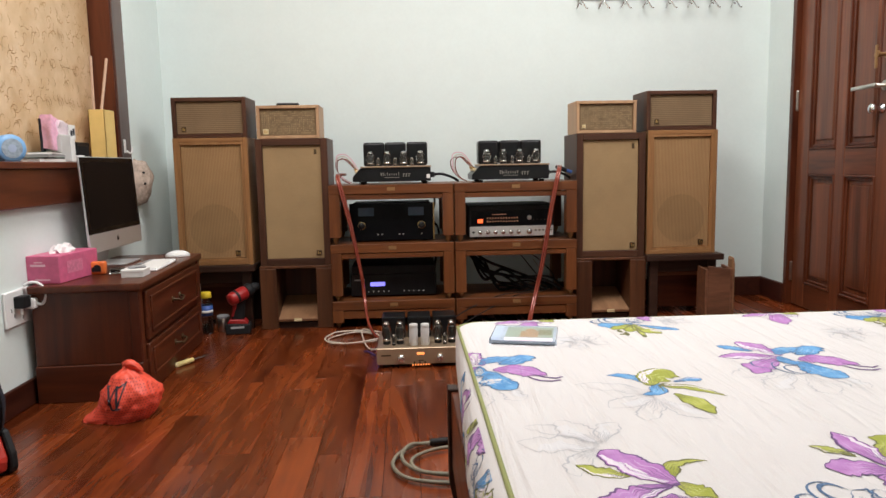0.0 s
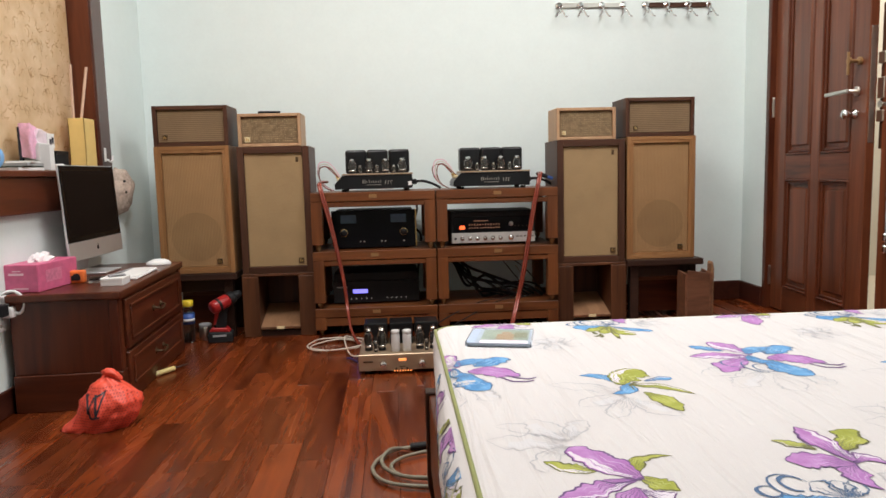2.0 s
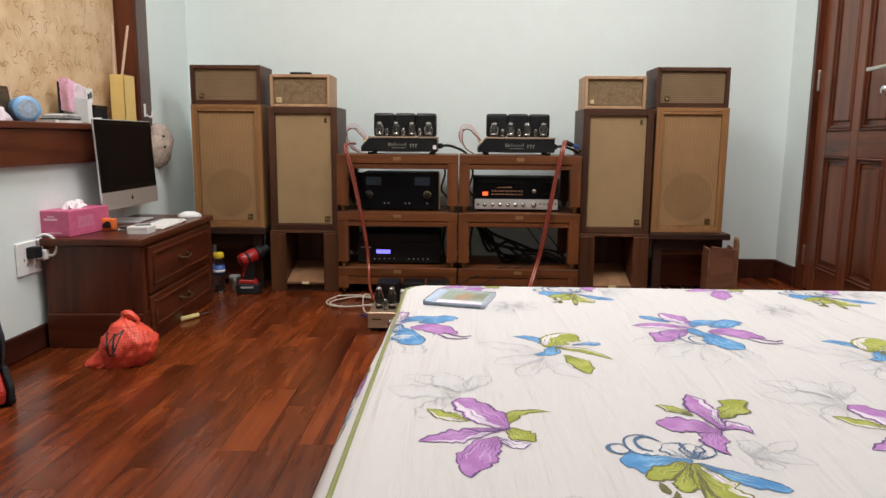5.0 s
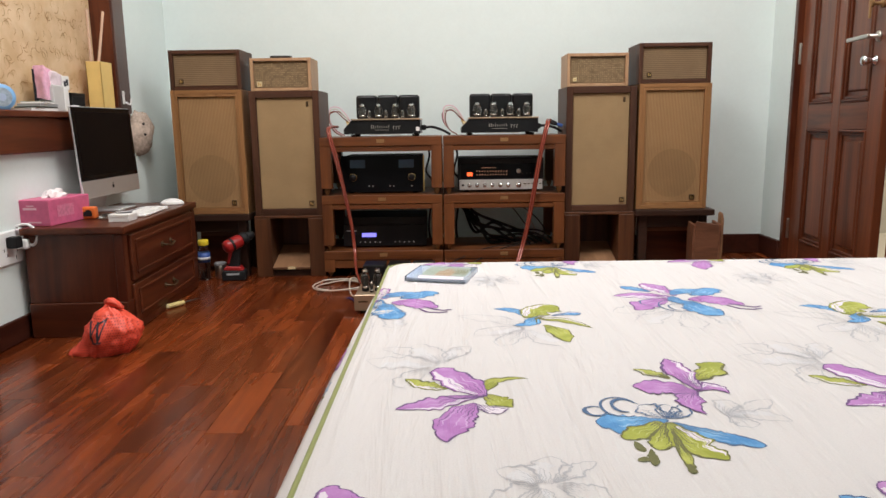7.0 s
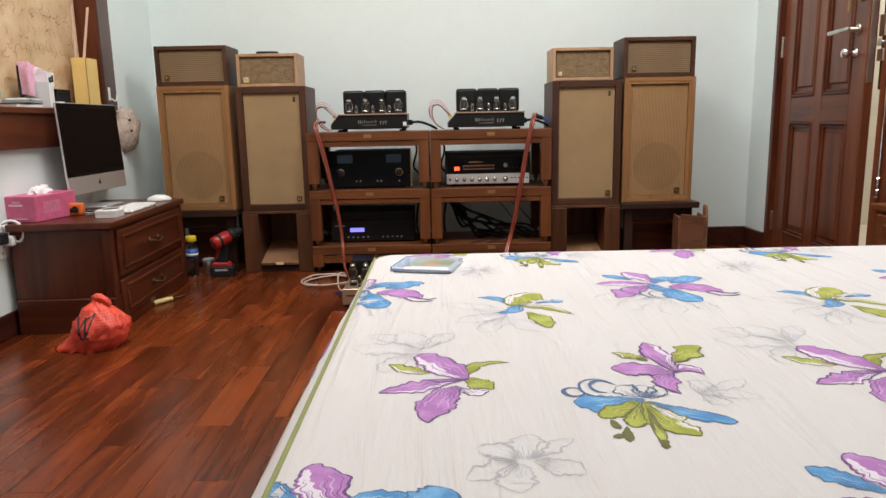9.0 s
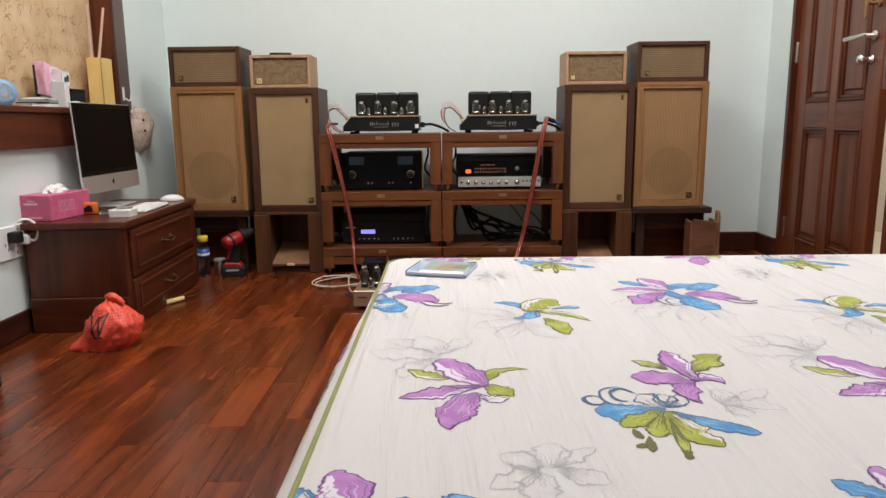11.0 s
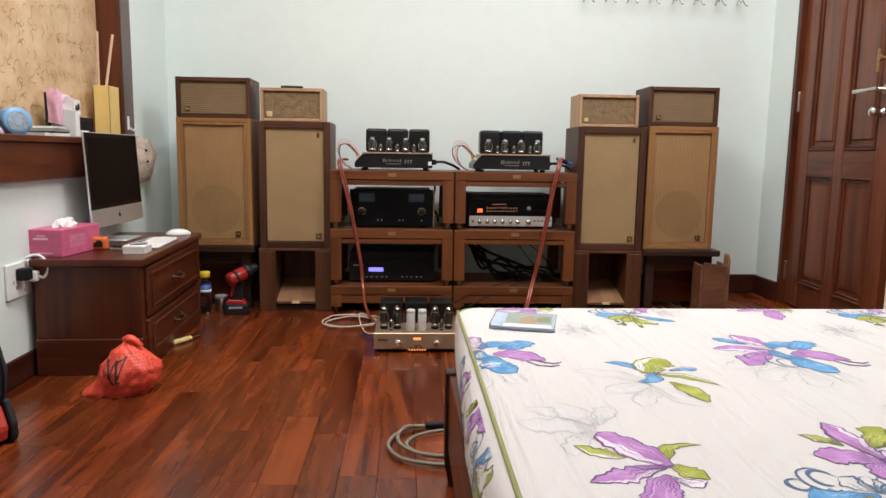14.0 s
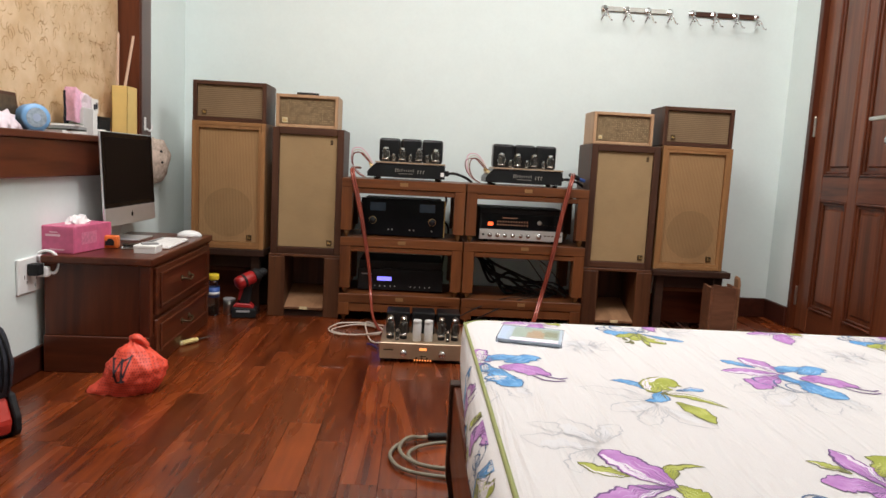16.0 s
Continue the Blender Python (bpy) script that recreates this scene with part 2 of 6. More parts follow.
M = dict(
    wall=plain("mint_white_paint", (0.772, 0.853, 0.833), 0.6, vary=0.02, scale=60, bump=0.08),
    ceiling=plain("white_ceiling_paint", (0.8, 0.8, 0.78), 0.8, vary=0.02),
    plank=wood("red_brown_floor_wood", (0.046, 0.0062, 0.0016), (0.228, 0.048, 0.0106), "y", 0.26, 0.22, 22, 0.3, 0.05, 0.4, 2.4, 0.1),
    joint=plain("dark_floor_joint", (0.03, 0.012, 0.008), 0.8),
    skirting=wood("red_brown_skirting", (0.035, 0.008, 0.005), (0.08, 0.021, 0.011), "y", 0.4, 0.3),
    red_y=wood("red_stained_wood_y", (0.048, 0.0098, 0.0044), (0.142, 0.036, 0.013), "y", 0.36, 0.3, 20, vary=0.08, fleck=0.36, swirl=2.6, stretch=0.09),
    red_z=wood("red_stained_wood_z", (0.048, 0.0098, 0.0044), (0.142, 0.036, 0.013), "z", 0.36, 0.3, 20, vary=0.08, fleck=0.36, swirl=2.6, stretch=0.09),
    red_x=wood("red_stained_wood_x", (0.048, 0.0098, 0.0044), (0.142, 0.036, 0.013), "x", 0.36, 0.3, 20, vary=0.08, fleck=0.36, swirl=2.6, stretch=0.09),
    # Greyed brown: the white wall's reflection on the architrave is put into the colour.
    lining=wood("sheen_grey_architrave_wood", (0.06, 0.024, 0.018), (0.12, 0.055, 0.042), "z", 0.32, 0.5, 30, 0.06),
    door_z=wood("door_wood", (0.062, 0.0162, 0.007), (0.225, 0.066, 0.026), "z", 0.36, 0.4, 34, 0.12, swirl=1.6),
    door_y=wood("door_rail_wood", (0.062, 0.0162, 0.007), (0.2, 0.058, 0.023), "y", 0.36, 0.4, 34, 0.1, swirl=1.6),
    oak_z=wood("light_oak", (0.225, 0.106, 0.038), (0.37, 0.186, 0.074), "z", 0.5, 0.1, 60, 0.08),
    oak_x=wood("light_oak_x", (0.225, 0.106, 0.038), (0.37, 0.186, 0.074), "x", 0.5, 0.1, 60, 0.08),
    pink_oak=wood("pinkish_oak", (0.38, 0.22, 0.12), (0.54, 0.345, 0.2), "z", 0.5, 0.1, 60, 0.06),
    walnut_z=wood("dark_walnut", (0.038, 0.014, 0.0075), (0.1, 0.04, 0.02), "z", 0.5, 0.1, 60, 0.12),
    walnut_x=wood("dark_walnut_x", (0.038, 0.014, 0.0075), (0.1, 0.04, 0.02), "x", 0.5, 0.1, 60, 0.12),
    stand=wood("brown_stand_wood", (0.05, 0.017, 0.007), (0.13, 0.048, 0.018), "z", 0.5, 0.1, 50, 0.15),
    ply=wood("pale_board", (0.22, 0.11, 0.055), (0.33, 0.18, 0.095), "y", 0.5, 0.05, 50, 0.1),
    rack_x=wood("brown_rack_wood", (0.08, 0.024, 0.0075), (0.2, 0.066, 0.019), "x", 0.42, 0.2, 60, 0.1),
    rack_z=wood("brown_rack_leg_wood", (0.08, 0.024, 0.0075), (0.2, 0.066, 0.019), "z", 0.42, 0.2, 60, 0.1),
    black_wood=wood("near_black_wood", (0.02, 0.009, 0.006), (0.05, 0.022, 0.014), "x", 0.45, 0.15, 60, 0.1),
    crate=wood("rough_brown_board", (0.1, 0.038, 0.019), (0.24, 0.105, 0.055), "x", 0.6, 0.0, 50, 0.2),
    rib=cloth("ribbed_tan_cloth", (0.25, 0.14, 0.058), (0.39, 0.232, 0.105), 0.0075, "X"),
    rib_shade=cloth("ribbed_tan_cloth_in_shade", (0.21, 0.12, 0.05), (0.325, 0.196, 0.088), 0.0075, "X"),
    linen=cloth("beige_linen_cloth", (0.305, 0.2, 0.097), (0.38, 0.262, 0.134), 0.004, "Z", strength=0.25),
    slat=cloth("slatted_brown_cloth", (0.15, 0.095, 0.05), (0.25, 0.17, 0.092), 0.0095, "Z"),
    dotted=plain("dotted_weave_cloth", (0.2, 0.135, 0.07), 0.9, vary=0.4, scale=260, bump=0.4),
    badge=plain("dark_bronze_badge", (0.09, 0.055, 0.025), 0.4, 0.5, scale=300, vary=0.5),
    knot=plain("tan_weave_knots", (0.42, 0.31, 0.17), 0.9),
    plate=plain("dull_brass_plate", (0.3, 0.17, 0.07), 0.45, 0.4, vary=0.1),
    pale_yellow=plain("pale_yellow_plastic", (0.72, 0.58, 0.24), 0.45),
    brass=plain("brass", (0.6, 0.42, 0.16), 0.35, 0.9, vary=0.1),
    cream=plain("cream_label", (0.75, 0.62, 0.36), 0.5),
    black=plain("black_lacquer", (0.008, 0.008, 0.009), 0.3, vary=0.3, spec=0.3),
    matt=plain("matt_black", (0.01, 0.01, 0.011), 0.6, vary=0.3, spec=0.3),
    bglass=plain("black_front_glass", (0.004, 0.004, 0.005), 0.2, vary=0.1, spec=0.12),
    steel=plain("brushed_steel", (0.6, 0.58, 0.54), 0.3, 1.0, vary=0.08),
    chrome=plain("chrome", (0.75, 0.75, 0.76), 0.12, 1.0, vary=0.03),
    silver=plain("silver_aluminium", (0.72, 0.71, 0.69), 0.4, 0.7, vary=0.05),
    dull_silver=plain("dull_silver_ink", (0.32, 0.3, 0.27), 0.4, 0.3),
    champagne=plain("champagne_aluminium", (0.46, 0.34, 0.23), 0.4, 0.7, vary=0.06),
    white=plain("white_plastic", (0.82, 0.82, 0.81), 0.4, vary=0.03),
    paper=plain("white_paper", (0.8, 0.79, 0.77), 0.8, vary=0.05),
    grey=plain("grey_plastic", (0.35, 0.35, 0.36), 0.5),
    screen=plain("dark_screen_glass", (0.006, 0.0045, 0.0045), 0.3, vary=0.1, spec=0.04),
    alu=plain("anodised_aluminium", (0.74, 0.74, 0.75), 0.38, 0.8, vary=0.03),
    red_lamp=plain("lit_red_lamp", (1.0, 0.12, 0.03), 0.4, emit=2.0),
    amber=plain("lit_amber_lamp", (1.0, 0.3, 0.08), 0.4, emit=1.3),
    blue_lcd=plain("lit_blue_display", (0.22, 0.2, 1.0), 0.3, emit=1.6),
    dim_lcd=plain("unlit_blue_meter", (0.03, 0.06, 0.11), 0.15, vary=0.2),
    dial=plain("lit_amber_dial_mark", (0.85, 0.42, 0.25), 0.5, emit=0.25),
    tube_glass=glass("vacuum_tube_glass"),
    tube_metal=plain("grey_tube_plates", (0.06, 0.058, 0.054), 0.35, 0.6),
    lilac_pink=plain("lilac_pink_film", (0.76, 0.42, 0.56), 0.3, vary=0.2, scale=80),
    near_white_pink=plain("pinkish_white_film", (0.8, 0.68, 0.74), 0.3, vary=0.15, scale=80),
    frosted=plain("frosted_plastic", (0.6, 0.59, 0.58), 0.35, vary=0.06),
    clear=glass("clear_plastic", (0.95, 0.96, 0.97), 0.05),
    red_cable=plain("copper_red_speaker_cable", (0.26, 0.05, 0.03), 0.25, 0.2, vary=0.25, scale=120, coat=0.6),
    white_cable=plain("white_cable_sheath", (0.6, 0.55, 0.47), 0.45),
    grey_cable=plain("grey_braided_cable", (0.2, 0.18, 0.13), 0.6, vary=0.25, scale=400, bump=0.4),
    bag=plain("orange_red_plastic_bag", (0.78, 0.085, 0.045), 0.5, vary=0.15, scale=40, bump=0.2),
    dark_print=plain("dark_print", (0.03, 0.02, 0.03), 0.6),
    red_print=plain("dark_red_print", (0.45, 0.03, 0.02), 0.5),
    pink=plain("pink_card", (0.62, 0.12, 0.24), 0.45, vary=0.2, scale=40),
    mid_pink=plain("mid_pink_print", (0.68, 0.2, 0.32), 0.45, vary=0.3, scale=90),
    pale_pink=plain("pale_pink_print", (0.8, 0.5, 0.58), 0.5),
    tissue=plain("white_tissue", (0.85, 0.8, 0.8), 0.9, bump=0.3),
    yellow=plain("yellow_card", (0.8, 0.57, 0.2), 0.5, vary=0.06),
    straw=plain("pale_wooden_stick", (0.62, 0.42, 0.3), 0.6),
    orange=plain("orange_plastic", (0.75, 0.16, 0.03), 0.4),
    red=plain("red_plastic", (0.36, 0.016, 0.016), 0.35),
    bright_red=plain("bright_red_plastic", (0.5, 0.035, 0.022), 0.4),
    sky=plain("light_blue_plastic", (0.2, 0.42, 0.72), 0.4),
    pale_blue=plain("pale_blue_label", (0.36, 0.44, 0.58), 0.5),
    navy=plain("dark_navy_fabric", (0.015, 0.016, 0.026), 0.85, scale=300, bump=0.5),
    cover_green=plain("grey_green_cover", (0.2, 0.25, 0.19), 0.4, vary=0.35, scale=70),
    cover_grey=plain("grey_blue_cover", (0.32, 0.38, 0.47), 0.4, vary=0.12),
    olive_ink=plain("olive_ink", (0.12, 0.12, 0.04), 0.5, vary=0.4, scale=90),
    dark_glass=glass("smoky_tube_glass", (0.72, 0.7, 0.66), 0.03),
    violet_sheath=plain("violet_plug_sleeve", (0.03, 0.02, 0.12), 0.5),
    roll_side=plain("grey_blue_roll_side", (0.3, 0.37, 0.44), 0.4, vary=0.45, scale=90),
    jar_blue=plain("blue_label", (0.04, 0.1, 0.35), 0.5),
    jar_yellow=plain("yellow_lid", (0.75, 0.55, 0.03), 0.4),
    cap=plain("beige_stained_cap_cloth", (0.48, 0.38, 0.31), 0.9, vary=0.5, scale=70, bump=0.4),
    sheet=fabric("white_cotton_sheet", (0.65, 0.625, 0.625)),
    p_purple=fabric("purple_print", (0.4, 0.16, 0.45), (0.5, 0.25, 0.55)),
    p_dark=fabric("dark_violet_print", (0.13, 0.06, 0.19)),
    p_lilac=fabric("pale_lilac_print", (0.74, 0.68, 0.76)),
    p_blue=fabric("blue_print", (0.06, 0.24, 0.52), (0.16, 0.4, 0.68)),
    p_mauve=fabric("mauve_print", (0.56, 0.36, 0.62)),
    p_blue_light=fabric("light_blue_print", (0.3, 0.5, 0.72)),
    p_olive_light=fabric("light_olive_print", (0.5, 0.52, 0.18)),
    p_dblue=fabric("dark_blue_print", (0.07, 0.14, 0.27)),
    p_olive=fabric("olive_print", (0.3, 0.33, 0.035), (0.44, 0.46, 0.09)),
    p_dolive=fabric("dark_olive_print", (0.13, 0.13, 0.04)),
    p_grey=fabric("grey_line_print", (0.46, 0.46, 0.49)),
    p_pale=fabric("pale_grey_print", (0.65, 0.64, 0.66)),
    piping=fabric("olive_green_piping", (0.25, 0.27, 0.09)),
    hall=plain("cream_hall_wall", (0.7, 0.66, 0.58), 0.7, vary=0.03),
    tile=plain("beige_hall_tile", (0.62, 0.56, 0.46), 0.4, vary=0.06),
)


def paper_gold():
    """Gold wallpaper: mottled ground."""
    m, n, l, b = make("gold_wallpaper")
    geo = n.new("ShaderNodeNewGeometry")
    a, c = n.new("ShaderNodeTexNoise"), n.new("ShaderNodeTexNoise")
    a.inputs["Scale"].default_value, a.inputs["Detail"].default_value = 9, 4
    c.inputs["Scale"].default_value, c.inputs["Detail"].default_value = 160, 3
    for t in (a, c):
        l.new(geo.outputs["Position"], t.inputs["Vector"])
    r = ramp_of(n, [(0.35, (0.62, 0.42, 0.23)), (0.65, (0.74, 0.54, 0.34))])
    l.new(a.outputs[0], r.inputs[0])
    l.new(r.outputs[0], b.inputs["Base Color"])
    b.inputs["Roughness"].default_value = 0.45
    u = n.new("ShaderNodeBump")
    u.inputs["Strength"].default_value, u.inputs["Distance"].default_value = 0.3, 0.001
    l.new(c.outputs[0], u.inputs["Height"])
    l.new(u.outputs[0], b.inputs["Normal"])
    return m


M["gold"] = paper_gold()
M["scroll"] = plain("brown_scroll_print", (0.42, 0.235, 0.09), 0.5, vary=0.2)


# ---- mesh helpers ----
def thing(name, label, category, m=None, group="", kind=""):
    ob = new(name)
    ob.empty_display_size = 0.05
    ob.matrix_world = m or Matrix()
    return tagged(ob, label, category, group, kind)


def link_mesh(name, bm, mats):
    me = bpy.data.meshes.new(name)
    bm.normal_update()
    bm.to_mesh(me)
    bm.free()
    for mt in (mats if isinstance(mats, (list, tuple)) else [mats]):
        me.materials.append(mt)
    return new(name, me)


def part(name, bm, material, parent, label="", smooth=False):
    ob = link_mesh(name, bm, material)
    if smooth:
        for p in ob.data.polygons:
            p.use_smooth = True
    ob.parent = parent
    return tagged(ob, label)


def structure(name, bm, material, label="", category=""):
    return tagged(link_mesh(name, bm, material), label, category, kind="structure")


def box(x0, x1, y0, y1, z0, z1, bevel=0.002, seg=1, bm=None):
    """A box with eased edges."""
    b = bmesh.new()
    bmesh.ops.create_cube(b, size=1)
    for v in b.verts:
        v.co = Vector((x0 + (v.co.x + 0.5) * (x1 - x0), y0 + (v.co.y + 0.5) * (y1 - y0), z0 + (v.co.z + 0.5) * (z1 - z0)))
    w = min(bevel, 0.45 * min(abs(x1 - x0), abs(y1 - y0), abs(z1 - z0)))
    if w > 0:
        bmesh.ops.bevel(b, geom=b.edges[:], offset=w, segments=seg, affect="EDGES", profile=0.6)
    return join(bm, b)


def join(bm, other):
    if bm is None:
        return other
    tmp = bpy.data.meshes.new("tmp")
    other.to_mesh(tmp)
    other.free()
    bm.from_mesh(tmp)
    bpy.data.meshes.remove(tmp)
    return bm


def lathe(profile, seg=20, m=None, bm=None):
    """A turned form: (radius, height) pairs round the z axis, with closed ends."""
    b = bmesh.new()
    rings = []
    for r, z in profile:
        rings.append([b.verts.new((r * math.cos(2 * math.pi * k / seg), r * math.sin(2 * math.pi * k / seg), z)) for k in range(seg)])
    for lo, hi in zip(rings, rings[1:]):
        for k in range(seg):
            b.faces.new((lo[k], lo[(k + 1) % seg], hi[(k + 1) % seg], hi[k]))
    b.faces.new(rings[0][::-1])
    b.faces.new(rings[-1])
    if m is not None:
        b.transform(m)
    return join(bm, b)


def tube(points, radius, seg=8, steps=6, bm=None):
    """A round cable along a smooth line through the points."""
    pts = [Vector(p) for p in points]
    ext = [2 * pts[0] - pts[1]] + pts + [2 * pts[-1] - pts[-2]]
    line = []
    for a, b0, c, d in zip(ext, ext[1:], ext[2:], ext[3:]):
        for k in range(steps):
            t = k / steps
            line.append(0.5 * (2 * b0 + (c - a) * t + (2 * a - 5 * b0 + 4 * c - d) * t * t + (3 * b0 - a - 3 * c + d) * t ** 3))
    line.append(pts[-1])
    b = bmesh.new()
    rings, up = [], Vector((0.13, 0.21, 0.97)).normalized()
    for i, p in enumerate(line):
        d = (line[min(i + 1, len(line) - 1)] - line[max(i - 1, 0)]).normalized()
        u = d.cross(up)
        if u.length < 1e-3:
            u = d.orthogonal()
        u.normalize()
        w = u.cross(d).normalized()
        rings.append([b.verts.new(p + radius * (math.cos(2 * math.pi * k / seg) * u + math.sin(2 * math.pi * k / seg) * w)) for k in range(seg)])
    for lo, hi in zip(rings, rings[1:]):
        for k in range(seg):
            b.faces.new((lo[k], lo[(k + 1) % seg], hi[(k + 1) % seg], hi[k]))
    b.faces.new(rings[0][::-1])
    b.faces.new(rings[-1])
    return join(bm, b)


def prism(outline, y0, y1, bevel=0.0, bm=None):
    """An outline in x and z, given thickness along y."""
    b = bmesh.new()
    f = b.faces.new([b.verts.new((x, y0, z)) for x, z in outline])
    r = bmesh.ops.extrude_face_region(b, geom=[f])
    for v in r["geom"]:
        if isinstance(v, bmesh.types.BMVert):
            v.co.y = y1
    bmesh.ops.recalc_face_normals(b, faces=b.faces[:])
    if bevel:
        bmesh.ops.bevel(b, geom=b.edges[:], offset=bevel, segments=1, affect="EDGES")
    return join(bm, b)


AX_Y = Matrix.Rotation(radians(90), 4, "X")  # turns a form's z axis to face -y


def facing(x, y, z):
    """Pose for a turned form whose axis points towards -y."""
    return Matrix.Translation((x, y, z)) @ AX_Y


# ---- the room ----
X0, X1, Y0, Y1, Z1 = -1.505, 1.985, -1.3, 4.54, 3.05
structure("wall_north", box(X0 - 0.2, X1 + 0.15, Y1, Y1 + 0.15, 0, Z1, 0), M["wall"], "pale mint painted plaster wall behind the loudspeakers", "wall")
structure("wall_south", box(X0 - 0.2, X1 + 0.15, Y0 - 0.15, Y0, 0, Z1, 0), M["wall"], "pale mint painted plaster wall", "wall")
structure("ceiling", box(X0 - 0.2, X1 + 0.15, Y0 - 0.15, Y1 + 0.15, Z1, Z1 + 0.12, 0), M["ceiling"], "plain white ceiling", "ceiling")
# west wall with a papered niche above a wooden ledge
N0, N1, NZ0, NZ1 = 0.2, 3.88, 0.86, 2.3
bm = box(X0 - 0.2, X0, Y0, Y1, 0, 0.7, 0)
box(X0 - 0.2, X0, Y0, N0, 0.7, Z1, 0, 1, bm)
box(X0 - 0.2, X0, N1, Y1, 0.7, Z1, 0, 1, bm)
box(X0 - 0.2, X0, N0, N1, NZ1, Z1, 0, 1, bm)
box(X0 - 0.2, X0 - 0.1, N0, N1, 0.7, NZ1, 0, 1, bm)
structure("wall_west", bm, M["wall"], "pale mint painted wall with a papered niche", "wall")
gold = structure("wallpaper", box(X0 - 0.1, X0 - 0.096, N0, N1, NZ0, NZ1, 0), M["gold"], "gold wallpaper with brown scroll pattern", "wallpaper")
# east wall with the opening for the double door
D0, D1, DZ = 2.457, 4.285, 2.16
bm = box(X1, X1 + 0.14, D1, Y1, 0, Z1, 0)
box(X1, X1 + 0.14, Y0, D0, 0, Z1, 0, 1, bm)
box(X1, X1 + 0.14, D0, D1, DZ, Z1, 0, 1, bm)
structure("wall_east", bm, M["wall"], "pale mint painted wall round the double door", "wall")
structure("ground", box(-2.2, 4.2, -2, 5.2, -0.15, -0.014, 0), M["joint"], "dark bed beneath the floor planks", "subfloor")
structure("hall_floor", box(X1 + 0.14, 3.9, 1.5, 5.2, -0.013, 0.0, 0), M["tile"], "beige tiled floor of the hall outside", "floor")
structure("hall_wall", box(3.6, 3.7, 1.5, 5.2, 0, 2.9, 0), M["hall"], "cream wall of the hall outside", "wall")
structure("hall_end_wall", box(X1 + 0.14, 3.6, 5.2, 5.3, 0, 2.9, 0), M["hall"], "cream end wall of the hall outside", "wall")
structure("hall_ceiling", box(X1 + 0.14, 3.9, 1.5, 5.2, 2.9, 3.0, 0), M["ceiling"], "white ceiling of the hall outside", "ceiling")


def skirt(name, *args):
    structure(name, box(*args, 0.004), M["skirting"], "dark red-brown wooden skirting board", "baseboard")


skirt("baseboard_north", X0, X1, Y1 - 0.014, Y1, 0, 0.115)
skirt("baseboard_west", X0, X0 + 0.014, Y0, Y1 - 0.014, 0, 0.092)
skirt("baseboard_east", X1 - 0.014, X1, D1, Y1 - 0.014, 0, 0.115)

# ledge and lining of the niche
ledge = thing("ledge", "dark red-brown wooden ledge beneath the papered niche", "ledge", kind="structure")
part("ledge_board", box(X0 - 0.096, X0 + 0.045, N0 - 0.1, N1 + 0.03, 0.835, 0.86, 0.003), M["red_y"], ledge)
part("ledge_front", box(X0, X0 + 0.035, N0 - 0.1, N1 + 0.03, 0.7, 0.835, 0.003), M["red_y"], ledge)
trim = thing("niche_trim", "red-brown wooden architrave and lining of the niche", "trim", kind="structure")
part("lining", box(X0 - 0.096, X0 + 0.004, N1 - 0.004, N1 + 0.0155, 0.86, NZ1, 0.001), M["red_z"], trim)
part("architrave", box(X0, X0 + 0.014, N1 + 0.002, N1 + 0.118, 0.86, NZ1 + 0.1, 0.003), M["lining"], trim)
part("head", box(X0, X0 + 0.022, N0 - 0.1, N1 + 0.016, NZ1, NZ1 + 0.1, 0.003), M["lining"], trim)


# wallpaper scrolls: thin raised curls
def scroll_mesh(seed):
    rng = random.Random(seed)
    b = bmesh.new()
    for s in range(5):
        a0, r0 = rng.uniform(0, 6.28), rng.uniform(0.014, 0.036)
        cx, cy, way, turn = rng.uniform(-0.045, 0.045), rng.uniform(-0.045, 0.045), rng.choice((-1, 1)), rng.uniform(2.0, 4.4)
        prev = None
        n = 16
        for k in range(n + 1):
            t = k / n
            r = r0 * (1 - 0.6 * t)
            a = a0 + way * t * turn
            w = 0.0012 * math.sin(math.pi * min(1, t * 1.1 + 0.05)) ** 1.5 + 0.0003
            c, sn = math.cos(a), math.sin(a)
            pair = (b.verts.new((0.0012, cx + (r + w) * c, cy + (r + w) * sn)), b.verts.new((0.0012, cx + (r - w) * c, cy + (r - w) * sn)))
            if prev:
                b.faces.new((prev[0], prev[1], pair[1], pair[0]))
            prev = pair
    me = bpy.data.meshes.new("scroll")
    b.to_mesh(me)
    b.free()
    me.materials.append(M["scroll"])
    return me


scrolls = [scroll_mesh(k) for k in range(6)]
rng = random.Random(4)
for i in range(17):
    for j in range(9):
        o = new("scroll", scrolls[rng.randrange(6)])
        o.parent = gold
        o.location = (X0 - 0.096, 2.25 + 0.1 * i + 0.05 * (j % 2) + rng.uniform(-0.012, 0.012), 0.92 + 0.1 * j + rng.uniform(-0.012, 0.012))


